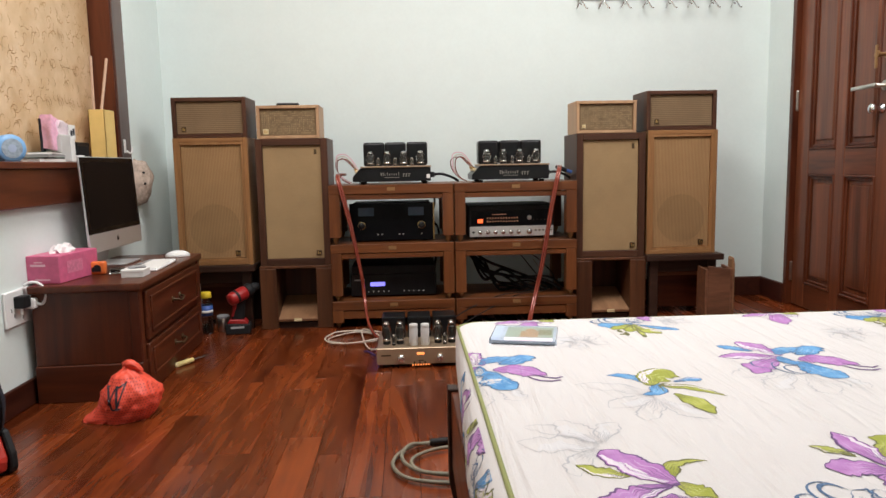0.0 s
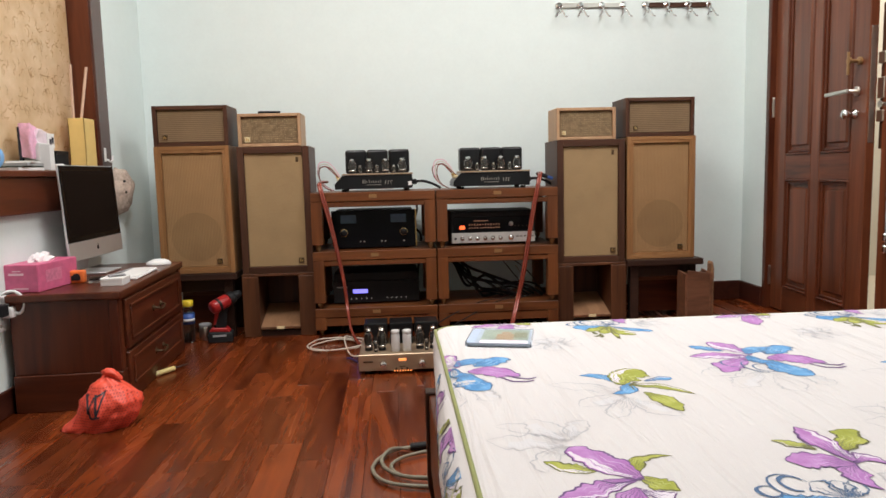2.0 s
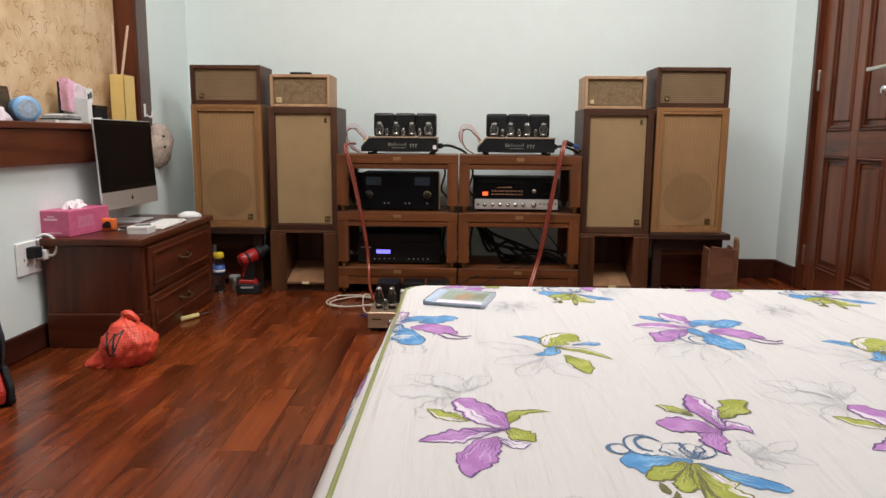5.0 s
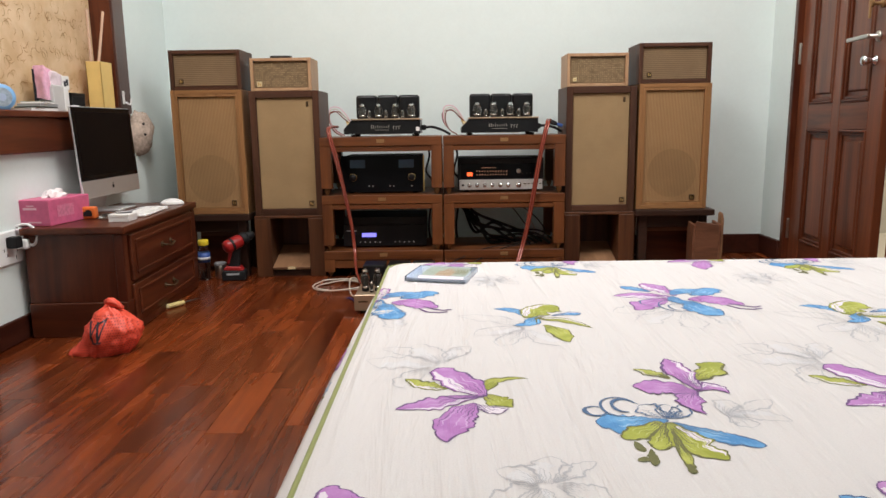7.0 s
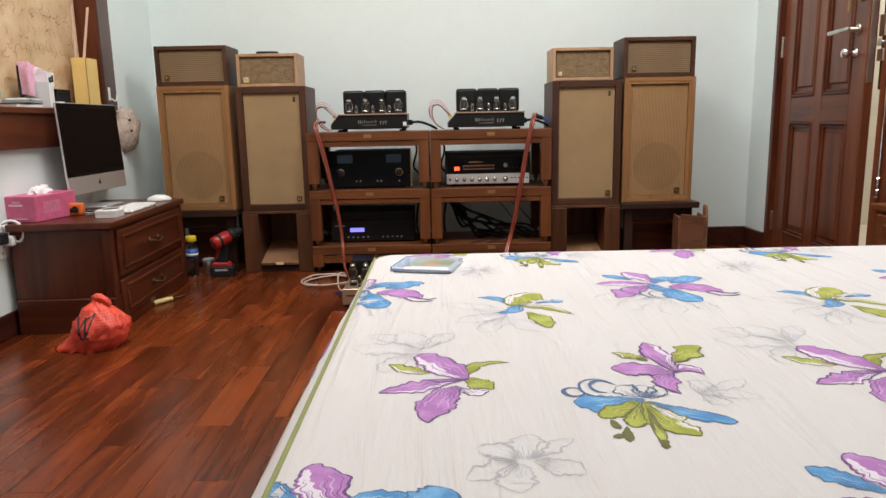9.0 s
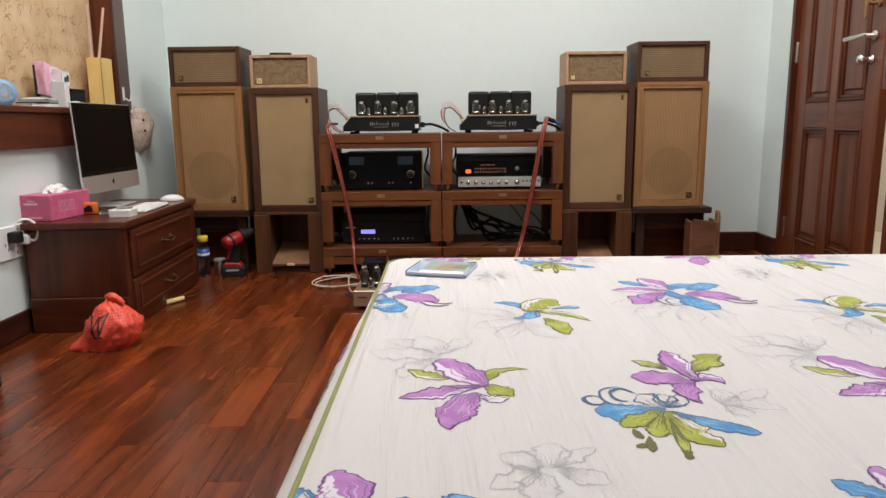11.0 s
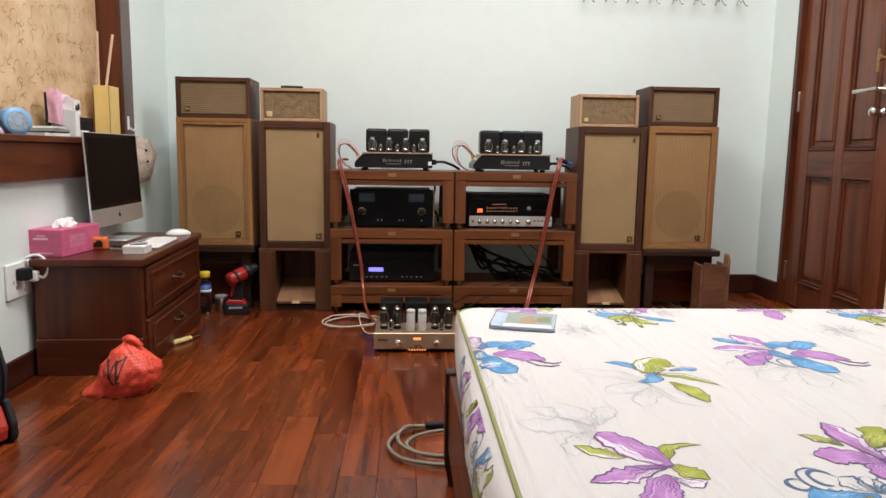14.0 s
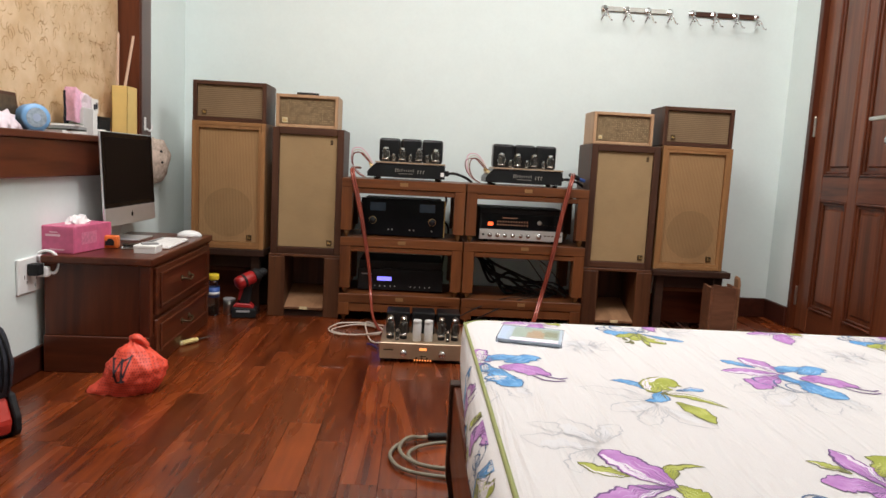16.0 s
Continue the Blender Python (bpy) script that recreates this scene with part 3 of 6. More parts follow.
# ---- double door ----
def door_leaf(name, m, label):
    """A panelled leaf: local x runs from the hinge along the leaf, y is its thickness, z up."""
    L, H, T = 0.85, 2.1, 0.04
    d = thing(name, label, "door", m, kind="structure")
    for a, b in ((0, 0.13), (0.395, 0.475), (L - 0.115, L)):
        part("stile", box(a, b, 0, T, 0.008, H, 0.003), M["door_z"], d)
    rails = ((0.008, 0.14), (0.735, 0.862), (H - 0.12, H))
    for a, b in ((0.13, 0.395), (0.475, L - 0.115)):
        for z0, z1 in rails:
            part("rail", box(a, b, 0.001, T - 0.001, z0, z1, 0.003), M["door_y"], d)
        for z0, z1 in ((0.14, 0.735), (0.862, H - 0.12)):
            p = part("panel", box(a, b, 0.016, T - 0.016, z0, z1, 0), M["door_z"], d)
            bm = box(a + 0.045, b - 0.045, 0.007, T - 0.007, z0 + 0.045, z1 - 0.045, 0.0085)
            part("raised_field", bm, M["door_z"], p)
            bm = bmesh.new()
            for x0, x1, w0, w1 in ((a, a + 0.012, z0, z1), (b - 0.012, b, z0, z1), (a + 0.012, b - 0.012, z0, z0 + 0.012), (a + 0.012, b - 0.012, z1 - 0.012, z1)):
                box(x0, x1, -0.005, 0.017, w0, w1, 0.004, 1, bm)
            for x0, x1, w0, w1 in ((a + 0.012, a + 0.027, z0 + 0.012, z1 - 0.012), (b - 0.027, b - 0.012, z0 + 0.012, z1 - 0.012), (a + 0.027, b - 0.027, z0 + 0.012, z0 + 0.027), (a + 0.027, b - 0.027, z1 - 0.027, z1 - 0.012)):
                box(x0, x1, 0.004, 0.017, w0, w1, 0.004, 1, bm)
            # Darker wood than the leaf: the moulding's occlusion shade put into its colour.
            part("moulding", bm, M["red_z"], p, "moulding coloured darker to paint in its shade")
    return d


HX, HY = 2.01, 4.247
m_a = Matrix.Translation((HX, HY, 0)) @ Matrix.Rotation(radians(-90 - 4.0), 4, "Z")
leaf = door_leaf("door_1", m_a, "panelled red-brown wooden door leaf standing ajar")
m_b = Matrix.Translation((HX, 3.383, 0)) @ Matrix.Rotation(radians(-90), 4, "Z")
leaf2 = door_leaf("door_2", m_b, "closed panelled red-brown wooden door leaf with a bolt")
for z in (0.19, 1.13):
    bm = lathe([(0.006, -0.055), (0.008, -0.05), (0.008, 0.05), (0.006, 0.055)], 10, Matrix.Translation((-0.004, -0.006, z)))
    part("hinge", bm, M["steel"], leaf, "pale steel butt hinge")
# lever handle, thumb turn and key
bm = lathe([(0.022, 0), (0.022, 0.006), (0.018, 0.009), (0.009, 0.01), (0.009, 0.045)], 18, facing(0.775, 0, 1.13))
box(0.6, 0.786, -0.055, -0.043, 1.121, 1.139, 0.004, 2, bm)
part("lever_handle", bm, M["steel"], leaf, "chrome lever handle", True)
bm = lathe([(0.022, 0), (0.022, 0.006), (0.012, 0.01), (0.012, 0.03), (0.02, 0.036), (0.022, 0.055), (0.012, 0.06)], 18, facing(0.765, 0, 1.03))
part("door_knob", bm, M["chrome"], leaf, "chrome thumb-turn knob", True)
bm = lathe([(0.018, 0), (0.018, 0.01), (0.008, 0.014), (0.008, 0.04), (0.016, 0.046), (0.016, 0.056)], 14, facing(0.79, 0, 1.26))
box(0.784, 0.796, -0.06, -0.05, 1.2, 1.3, 0.002, 1, bm)
part("brass_latch", bm, M["plate"], leaf, "brass night latch")
bm = box(0.8495, 0.852, 0.008, 0.032, 0.9, 1.4, 0.0005)
part("lock_plate", bm, M["steel"], leaf)
# added dark strip standing in for the dark hall behind the gap, keeper and bolt on the closed leaf
part("rebate_strip", box(-0.036, -0.001, 0.012, 0.038, 0.872, 1.5, 0.003), M["walnut_z"], leaf2, "dark strip added to fill the upper gap between the leaves")
for z, h in ((0.99, 0.05), (1.09, 0.09), (1.24, 0.05)):
    part("keeper", box(-0.032, 0.012, -0.006, 0.0115, z, z + h, 0.003), M["steel"], leaf2, "steel lock keeper")
bm = tube([(0.07, -0.012, 0.46), (0.07, -0.012, 1.9)], 0.005)
part("bolt_rod", bm, M["chrome"], leaf2, "long chrome bolt rod")
for z in (0.42, 0.47, 1.0, 1.13):
    bm = lathe([(0.009, 0), (0.012, 0.006), (0.012, 0.03), (0.009, 0.036)], 12, Matrix.Translation((0.07, -0.012, z)))
    part("bolt_guide", bm, M["chrome"], leaf2)
bm = lathe([(0.016, 0), (0.016, 0.008), (0.009, 0.012), (0.009, 0.04), (0.016, 0.05)], 14, facing(0.05, 0, 1.06))
part("strike_case", bm, M["steel"], leaf2)
frame_ob = thing("door_frame", "dark red-brown wooden door frame", "door frame", kind="structure")
part("jamb", box(X1 - 0.006, X1 + 0.14, HY + 0.004, D1, 0, DZ, 0.003), M["red_z"], frame_ob)
part("jamb", box(X1 - 0.006, X1 + 0.14, D0, HY - 1.735, 0, DZ, 0.003), M["red_z"], frame_ob)
part("head", box(X1 - 0.006, X1 + 0.14, HY - 1.735, HY + 0.004, 2.11, DZ, 0.003), M["red_y"], frame_ob)


# ---- loudspeakers ----
def cabinet_shell(w, d, h, t, recess, mat_z, mat_x, s, bevel=0.002):
    """Four mitred boards and a back; front at y = 0, depth towards +y, base at z = 0, centred in x."""
    part("side_panel", box(-w / 2, -w / 2 + t, 0, d, 0, h, bevel), mat_z, s)
    part("side_panel", box(w / 2 - t, w / 2, 0, d, 0, h, bevel), mat_z, s)
    part("top_panel", box(-w / 2 + t, w / 2 - t, 0.0005, d, h - t, h - 0.0005, bevel), mat_x, s)
    part("bottom_panel", box(-w / 2 + t, w / 2 - t, 0.0005, d, 0.0005, t, bevel), mat_x, s)
    part("back_panel", box(-w / 2 + t, w / 2 - t, d - 0.02, d - 0.004, t, h - t, 0), M["matt"], s)


def speaker(name, label, m, w, d, h, t, mats, grille, badge_at, badge_mat, inner=0.0, woofer=None, pips=False):
    s = thing(name, label, "loudspeaker", m, "loudspeakers along the wall")
    cabinet_shell(w, d, h, t, 0.012, *mats, s)
    if inner:
        e = t + inner
        bm = box(-w / 2 + t, -w / 2 + e, 0.0015, 0.03, t, h - t, 0.001)
        box(w / 2 - e, w / 2 - t, 0.0015, 0.03, t, h - t, 0.001, 1, bm)
        box(-w / 2 + e, w / 2 - e, 0.002, 0.03, h - e, h - t, 0.001, 1, bm)
        box(-w / 2 + e, w / 2 - e, 0.002, 0.03, t, e, 0.001, 1, bm)
        part("inner_frame", bm, mats[0], s)
    e = t + inner
    g = part("grille_cloth", box(-w / 2 + e, w / 2 - e, 0.012, 0.028, e, h - e, 0.003), grille, s)
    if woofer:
        # Darker disc on the cloth front paints in the shade of the hidden driver.
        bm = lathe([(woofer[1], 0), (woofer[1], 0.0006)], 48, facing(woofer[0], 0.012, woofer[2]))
        part("woofer", bm, M["rib_shade"], g, "round darker disc painting the shade of the driver behind the cloth")
    bx, bz, bs = badge_at
    bm = box(bx - bs / 2, bx + bs / 2, 0.007, 0.0125, bz - bs / 2, bz + bs / 2, 0.001)
    bd = part("badge", bm, badge_mat, g, "small square maker's badge")
    bm = box(bx - bs * 0.28, bx - bs * 0.05, 0.0062, 0.007, bz - bs * 0.3, bz + bs * 0.3, 0)
    box(bx + bs * 0.1, bx + bs * 0.3, 0.0062, 0.007, bz - bs * 0.3, bz + bs * 0.1, 0, 1, bm)
    part("badge_mark", bm, M["brass"], bd)
    if pips:
        bm = box(w / 2 - e - 0.035, w / 2 - e - 0.022, 0.0095, 0.0125, h - e - 0.045, h - e - 0.02, 0.002)
        part("emblem", bm, M["badge"], g, "small pressed emblem")
    return s


OAK, WAL = (M["oak_z"], M["oak_x"]), (M["walnut_z"], M["walnut_x"])
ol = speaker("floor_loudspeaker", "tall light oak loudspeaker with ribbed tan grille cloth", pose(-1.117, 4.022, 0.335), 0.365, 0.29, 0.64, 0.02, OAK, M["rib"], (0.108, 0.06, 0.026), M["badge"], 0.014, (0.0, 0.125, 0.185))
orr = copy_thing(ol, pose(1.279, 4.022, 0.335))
il = speaker("bookshelf_loudspeaker", "dark walnut loudspeaker with plain beige linen grille", pose(-0.718, 4.02, 0.325), 0.358, 0.29, 0.64, 0.034, WAL, M["linen"], (0.118, 0.062, 0.026), M["badge"], 0, None, True)
irr = copy_thing(il, pose(0.905, 4.02, 0.325))
tagged(irr, "dark walnut loudspeaker with plain beige linen grille beside the rack")
otl = speaker("small_loudspeaker", "dark walnut small loudspeaker laid on its side", pose(-1.119, 4.04, 0.9755), 0.366, 0.23, 0.2, 0.02, WAL, M["slat"], (-0.128, 0.045, 0.022), M["badge"])
otr = copy_thing(otl, pose(1.275, 4.035, 0.9755))
itl = speaker("mini_loudspeaker", "small pinkish oak loudspeaker with dotted weave grille", pose(-0.732, 4.04, 0.9655), 0.312, 0.2, 0.165, 0.016, (M["pink_oak"], M["pink_oak"]), M["dotted"], (-0.112, 0.036, 0.026), M["cream"])
itr = speaker("mini_loudspeaker", "small oak loudspeaker with dotted weave grille", pose(0.885, 4.04, 0.9655), 0.312, 0.2, 0.165, 0.016, (M["pink_oak"], M["pink_oak"]), M["dotted"], (-0.115, 0.036, 0.018), M["cream"])


# dots of the woven grilles
def dots(parent):
    rg = random.Random(7)
    bm = bmesh.new()
    for i in range(26):
        for j in range(11):
            if rg.random() < 0.62:
                x, z = -0.127 + i * 0.0102, 0.028 + j * 0.0108
                w, h = rg.choice(((0.006, 0.0026), (0.0026, 0.007), (0.004, 0.004)))
                a = [bm.verts.new(p) for p in ((x - w / 2, 0.0112, z - h / 2), (x + w / 2, 0.0112, z - h / 2), (x + w / 2, 0.0112, z + h / 2), (x - w / 2, 0.0112, z + h / 2))]
                bm.faces.new(a)
    tagged(part("weave_relief", bm, M["knot"], [c for c in parent.children if c.name.startswith("grille")][0], "raised pale weave"), kind="stuff")


dots(itl)
dots(itr)


def stand(x, label):
    """An open-fronted stand with two thick cheeks, a top and a sloping pale board."""
    s = thing("speaker_stand", label, "stand", pose(x, 4.0, 0), "stands below the inner loudspeakers")
    w = 0.366
    for sx in (-1, 1):
        part("cheek", box(min(sx * w / 2, sx * (w / 2 - 0.083)), max(sx * w / 2, sx * (w / 2 - 0.083)), 0, 0.3, 0.0, 0.312, 0.003), M["stand"], s)
    part("top_board", box(-w / 2, w / 2, 0.002, 0.3, 0.312, 0.325, 0.002), M["stand"], s)
    part("back_board", box(-w / 2 + 0.083, w / 2 - 0.083, 0.27, 0.29, 0.02, 0.312, 0), M["walnut_z"], s)
    b = box(-w / 2 + 0.084, w / 2 - 0.084, 0.004, 0.27, 0.0, 0.016, 0.002)
    b.transform(Matrix.Translation((0, 0, 0.036)) @ Matrix.Rotation(radians(17), 4, "X"))
    part("sloping_board", b, M["ply"], s, "pale sloping board")
    part("plinth", box(-w / 2 + 0.084, w / 2 - 0.084, 0.02, 0.04, 0.0, 0.028, 0), M["black_wood"], s)
    part("sticker", box(-0.02, 0.02, -0.001, 0.0035, 0.039, 0.053, 0.001), M["cream"], s, "small cream sticker")
    return s


stand(-0.718, "brown wooden open-fronted speaker stand with a pale sloping board")
stand(0.905, "brown wooden open-fronted speaker stand beside the dark stool")


def stool(x, y, w, label):
    s = thing("low_stool", label, "stool", pose(x, y, 0), "stools below the outer loudspeakers")
    part("seat", box(-w / 2, w / 2, -0.02, 0.3, 0.302, 0.335, 0.006, 2), M["black_wood"], s)
    for sx in (-1, 1):
        for yy in (0.01, 0.24):
            part("leg", box(sx * (w / 2 - 0.05) - 0.022, sx * (w / 2 - 0.05) + 0.022, yy, yy + 0.044, 0, 0.302, 0.003), M["black_wood"], s)
    part("apron", box(-w / 2 + 0.07, w / 2 - 0.07, 0.02, 0.036, 0.24, 0.3, 0.002), M["black_wood"], s)
    part("stretcher", box(-w / 2 + 0.07, w / 2 - 0.07, 0.11, 0.135, 0.205, 0.225, 0.003), M["crate"], s, "paler rail")
    part("inner_board", box(-w / 2 + 0.06, w / 2 - 0.06, 0.136, 0.15, 0.03, 0.23, 0.002), M["red_x"], s, "red-brown inner board")
    return s


stool(1.29, 4.0, 0.41, "near-black wooden low stool bearing a loudspeaker")
stool(-1.115, 4.02, 0.38, "near-black wooden low stool in shadow beside the cabinet")

crate = thing("wooden_box", "small rough brown wooden box standing on the floor", "box", pose(1.425, 3.86, 0, 0, 0, -8))
part("front_board", prism([(-0.064, 0), (0.046, 0), (0.046, 0.272), (-0.064, 0.288)], 0, 0.014, 0.002), M["crate"], crate)
part("side_board", box(0.046, 0.058, 0.0, 0.16, 0, 0.275, 0.002), M["crate"], crate)
part("side_board", box(-0.076, -0.064, 0.002, 0.16, 0, 0.27, 0.002), M["crate"], crate)
part("back_board", box(-0.064, 0.046, 0.146, 0.16, 0, 0.26, 0.002), M["crate"], crate)
part("tall_slat", prism([(0.059, 0), (0.073, 0), (0.073, 0.295), (0.066, 0.33), (0.059, 0.318)], 0.02, 0.09, 0.002), M["ply"], crate, "paler upright slat")

# ---- hook rails on the wall ----
for hx, w, mt in ((0.85, 0.40, "steel"), (1.36, 0.40, "walnut_x")):
    r = thing("hook_rail", "steel wall rail with four double coat hooks" if mt == "steel" else "dark wall rail with four double coat hooks", "hook rail", pose(hx, Y1, 1.752), "hook rails")
    part("rail", box(-0.005, w, -0.012, 0, -0.014, 0.014, 0.003), M[mt], r)
    for k in range(4):
        x = 0.012 + k * (w - 0.024) / 3
        bm = lathe([(0.018, 0), (0.018, 0.006), (0.008, 0.012)], 16, facing(x, -0.012, 0.0))
        for sx in (-1, 1):
            tube([(x, -0.016, -0.008), (x + sx * 0.006, -0.05, -0.03), (x + sx * 0.026, -0.062, -0.07), (x + sx * 0.03, -0.075, -0.075)], 0.0038, 6, 4, bm)
        tube([(x, -0.014, -0.012), (x, -0.03, -0.04), (x, -0.055, -0.05)], 0.0036, 6, 4, bm)
        part("hook", bm, M["chrome"], r, "chrome double hook")


# ---- racks ----
def rack(x, label):
    """Three stacked shelf units of brown wood on small spikes; local x from 0 to W."""
    W, D = 0.624, 0.42
    r = thing("equipment_rack", label, "rack", pose(x, 3.972, 0), "equipment racks")
    for z1, z0 in ((0.727, 0.465), (0.43, 0.168), (0.138, 0.028)):
        part("shelf_board", box(0.0, W, 0, D, z1 - 0.045, z1, 0.002), M["rack_x"], r)
        if z0 > 0.1:
            part("rail", box(0.055, W - 0.055, 0.004, 0.03, z1 - 0.073, z1 - 0.048, 0.002), M["rack_x"], r)
            part("rail", box(0.055, W - 0.055, D - 0.03, D - 0.004, z1 - 0.073, z1 - 0.048, 0.002), M["rack_x"], r)
        else:
            part("rail", box(0.055, W - 0.055, 0.004, 0.03, z0 + 0.02, z1 - 0.048, 0.002), M["rack_x"], r)
        for xx in (0, W - 0.055):
            for yy in (0, D - 0.055):
                part("leg", box(xx, xx + 0.055, yy + 0.001, yy + 0.054, z0, z1 - 0.045, 0.002), M["rack_z"], r)
                bm = lathe([(0.004, 0), (0.011, 0.014), (0.014, 0.02), (0.014, z0 - (0.43 if z0 > 0.4 else 0.138 if z0 > 0.1 else 0))], 12, Matrix.Translation((xx + 0.0275, yy + 0.0275, 0.43 if z0 > 0.4 else 0.138 if z0 > 0.1 else 0)))
                part("spike", bm, M["plate"], r, "dull brass spike")
        part("name_plate", box(W / 2 - 0.02, W / 2 + 0.02, -0.002, 0.001, z1 - 0.03, z1 - 0.012, 0.0005), M["plate"], r, "small brass plate")
    return r


rack(-0.537, "brown wooden three-tier rack holding black amplifiers")
rack(0.0935, "brown wooden three-tier rack holding a receiver and cables")


# ---- valve amplifiers ----
def valve(h, rad, parent, x, y, z, glass_mat="tube_glass"):
    """A vacuum tube: dark base, bright collar, plates and a bulging glass envelope."""
    m = Matrix.Translation((x, y, z))
    t = part("valve", lathe([(rad * 0.82, 0), (rad * 0.86, 0.002), (rad * 0.86, h * 0.2), (rad * 0.7, h * 0.22)], 14, m), M["matt"], parent, "vacuum tube", True)
    part("collar", lathe([(rad * 0.87, h * 0.15), (rad * 0.93, h * 0.16), (rad * 0.93, h * 0.22), (rad * 0.87, h * 0.23)], 14, m), M["chrome"], t, "bright metal collar", True)
    part("plates", lathe([(rad * 0.4, h * 0.24), (rad * 0.56, h * 0.27), (rad * 0.56, h * 0.68), (rad * 0.3, h * 0.72)], 8, m), M["tube_metal"], t)
    g = part("glass", lathe([(rad * 0.72, h * 0.22), (rad * 0.86, h * 0.27), (rad * 1.06, h * 0.4), (rad * 1.08, h * 0.56), (rad * 0.98, h * 0.68), (rad * 0.78, h * 0.77), (rad * 0.72, h * 0.88), (rad * 0.55, h * 0.96), (rad * 0.12, h)], 18, m), M[glass_mat], t, "", True)
    part("getter", lathe([(rad * 0.55, h * 0.8), (rad * 0.66, h * 0.82), (rad * 0.62, h * 0.88), (rad * 0.4, h * 0.94)], 12, m), M["chrome"], t)
    g.visible_shadow = False
    return t


def power_amp(x, y, z, label, sticker):
    a = thing("valve_amplifier", label, "amplifier", pose(x, y, z), "valve amplifiers on the racks")
    for fx in (-0.16, 0.16):
        for fy in (0.04, 0.22):
            part("foot", lathe([(0.012, 0), (0.014, 0.006), (0.014, 0.012)], 12, Matrix.Translation((fx, fy, 0))), M["matt"], a)
    part("chassis", prism([(-0.205, 0.014), (0.19, 0.014), (0.19, 0.084), (-0.165, 0.084), (-0.205, 0.04)], 0, 0.26, 0.003), M["black"], a)
    part("deck", box(-0.166, 0.192, -0.006, 0.262, 0.0845, 0.092, 0.002), M["champagne"], a, "bright metal deck")
    part("base_trim", box(-0.075, 0.09, -0.002, 0.002, 0.01, 0.014, 0), M["steel"], a)
    # maker's lettering as bars
    bm = box(-0.063, -0.0585, -0.0015, 0.0005, 0.042, 0.06, 0)
    box(-0.053, -0.0485, -0.0015, 0.0005, 0.042, 0.06, 0, 1, bm)
    for k in range(7):
        box(-0.043 + k * 0.0115, -0.043 + k * 0.0115 + 0.0035, -0.0015, 0.0005, 0.044, 0.055 + 0.005 * (k in (1, 6)), 0, 1, bm)
    for k in range(3):
        box(0.05 + k * 0.014, 0.0535 + k * 0.014, -0.0015, 0.0005, 0.036, 0.054, 0, 1, bm)
        box(0.0535 + k * 0.014, 0.0595 + k * 0.014, -0.0015, 0.0005, 0.051, 0.054, 0, 1, bm)
    box(-0.045, 0.03, -0.0015, 0.0005, 0.033, 0.0355, 0, 1, bm)
    part("lettering", bm, M["dull_silver"], a, "dull silver lettering bars")
    if sticker:
        part("sticker", box(0.168, 0.186, -0.0015, 0.0005, 0.028, 0.048, 0), M["paper"], a, "white sticker")
    for k in range(3):
        part("transformer", box(-0.157 + k * 0.113, -0.046 + k * 0.113, 0.15, 0.255, 0.092, 0.216, 0.016, 3), M["black"], a, "black transformer can", True)
    for k in range(4):
        valve(0.078, 0.0205, a, -0.118 + k * 0.086, 0.095, 0.092)
    for k in range(3):
        valve(0.044, 0.0095, a, -0.076 + k * 0.086, 0.055, 0.092)
    # terminal strip and leads on the sloping end
    bm = box(-0.198, -0.172, 0.06, 0.2, 0.058, 0.072, 0.003)
    part("terminal_strip", bm, M["cream"], a)
    for k, mt in enumerate(("red_cable", "white_cable", "pale_pink", "red_cable")):
        y0, up = 0.07 + k * 0.035, 0.012 * (k % 3)
        pts = [(-0.182, y0, 0.068), (-0.215, y0 - 0.01, 0.1 + up), (-0.252, y0 - 0.015, 0.132 + up), (-0.282 - 0.006 * k, y0 - 0.015, 0.12 + up), (-0.284 - 0.004 * k, y0 - 0.01, 0.07), (-0.262, y0 - 0.01, 0.028), (-0.225, y0, 0.006)]
        part("lead", tube(pts, 0.0026, 6, 5), M[mt], a)
        part("spade", lathe([(0.0045, 0), (0.006, 0.004), (0.006, 0.02), (0.003, 0.026)], 10, Matrix.Translation((-0.182, y0, 0.064)) @ Matrix.Rotation(radians(-50), 4, "Y")), M["brass"], a, "brass lead end")
    bm = box(0.19, 0.215, 0.1, 0.135, 0.03, 0.058, 0.004)
    tube([(0.21, 0.118, 0.044), (0.25, 0.115, 0.046), (0.3, 0.12, 0.03), (0.34, 0.16, 0.008)], 0.007, 8, 5, bm)
    part("power_lead", bm, M["matt"], a, "black mains plug and lead")
    return a


power_amp(-0.212, 4.02, 0.727, "black valve amplifier with glass tubes and three transformers", True)
power_amp(0.393, 4.02, 0.727, "black valve amplifier beside the dark walnut loudspeaker", False)

# floor amplifier
fa = thing("floor_valve_amplifier", "champagne-fronted valve amplifier on the wooden floor", "amplifier", pose(-0.106, 3.243, 0))
part("front_panel", box(-0.178, 0.178, 0, 0.008, 0.014, 0.082, 0.002), M["champagne"], fa)
part("chassis", box(-0.176, 0.176, 0.008, 0.31, 0.016, 0.08, 0.002), M["champagne"], fa)
for sx in (-0.14, 0.14):
    for fy in (0.03, 0.27):
        part("foot", lathe([(0.014, 0), (0.016, 0.004), (0.016, 0.016)], 14, Matrix.Translation((sx, fy, 0))), M["matt"], fa)
for kx in (-0.078, 0.08):
    part("knob", lathe([(0.015, 0), (0.014, 0.014), (0.012, 0.017), (0.004, 0.018)], 18, facing(kx, 0, 0.042)), M["chrome"], fa, "chrome knob", True)
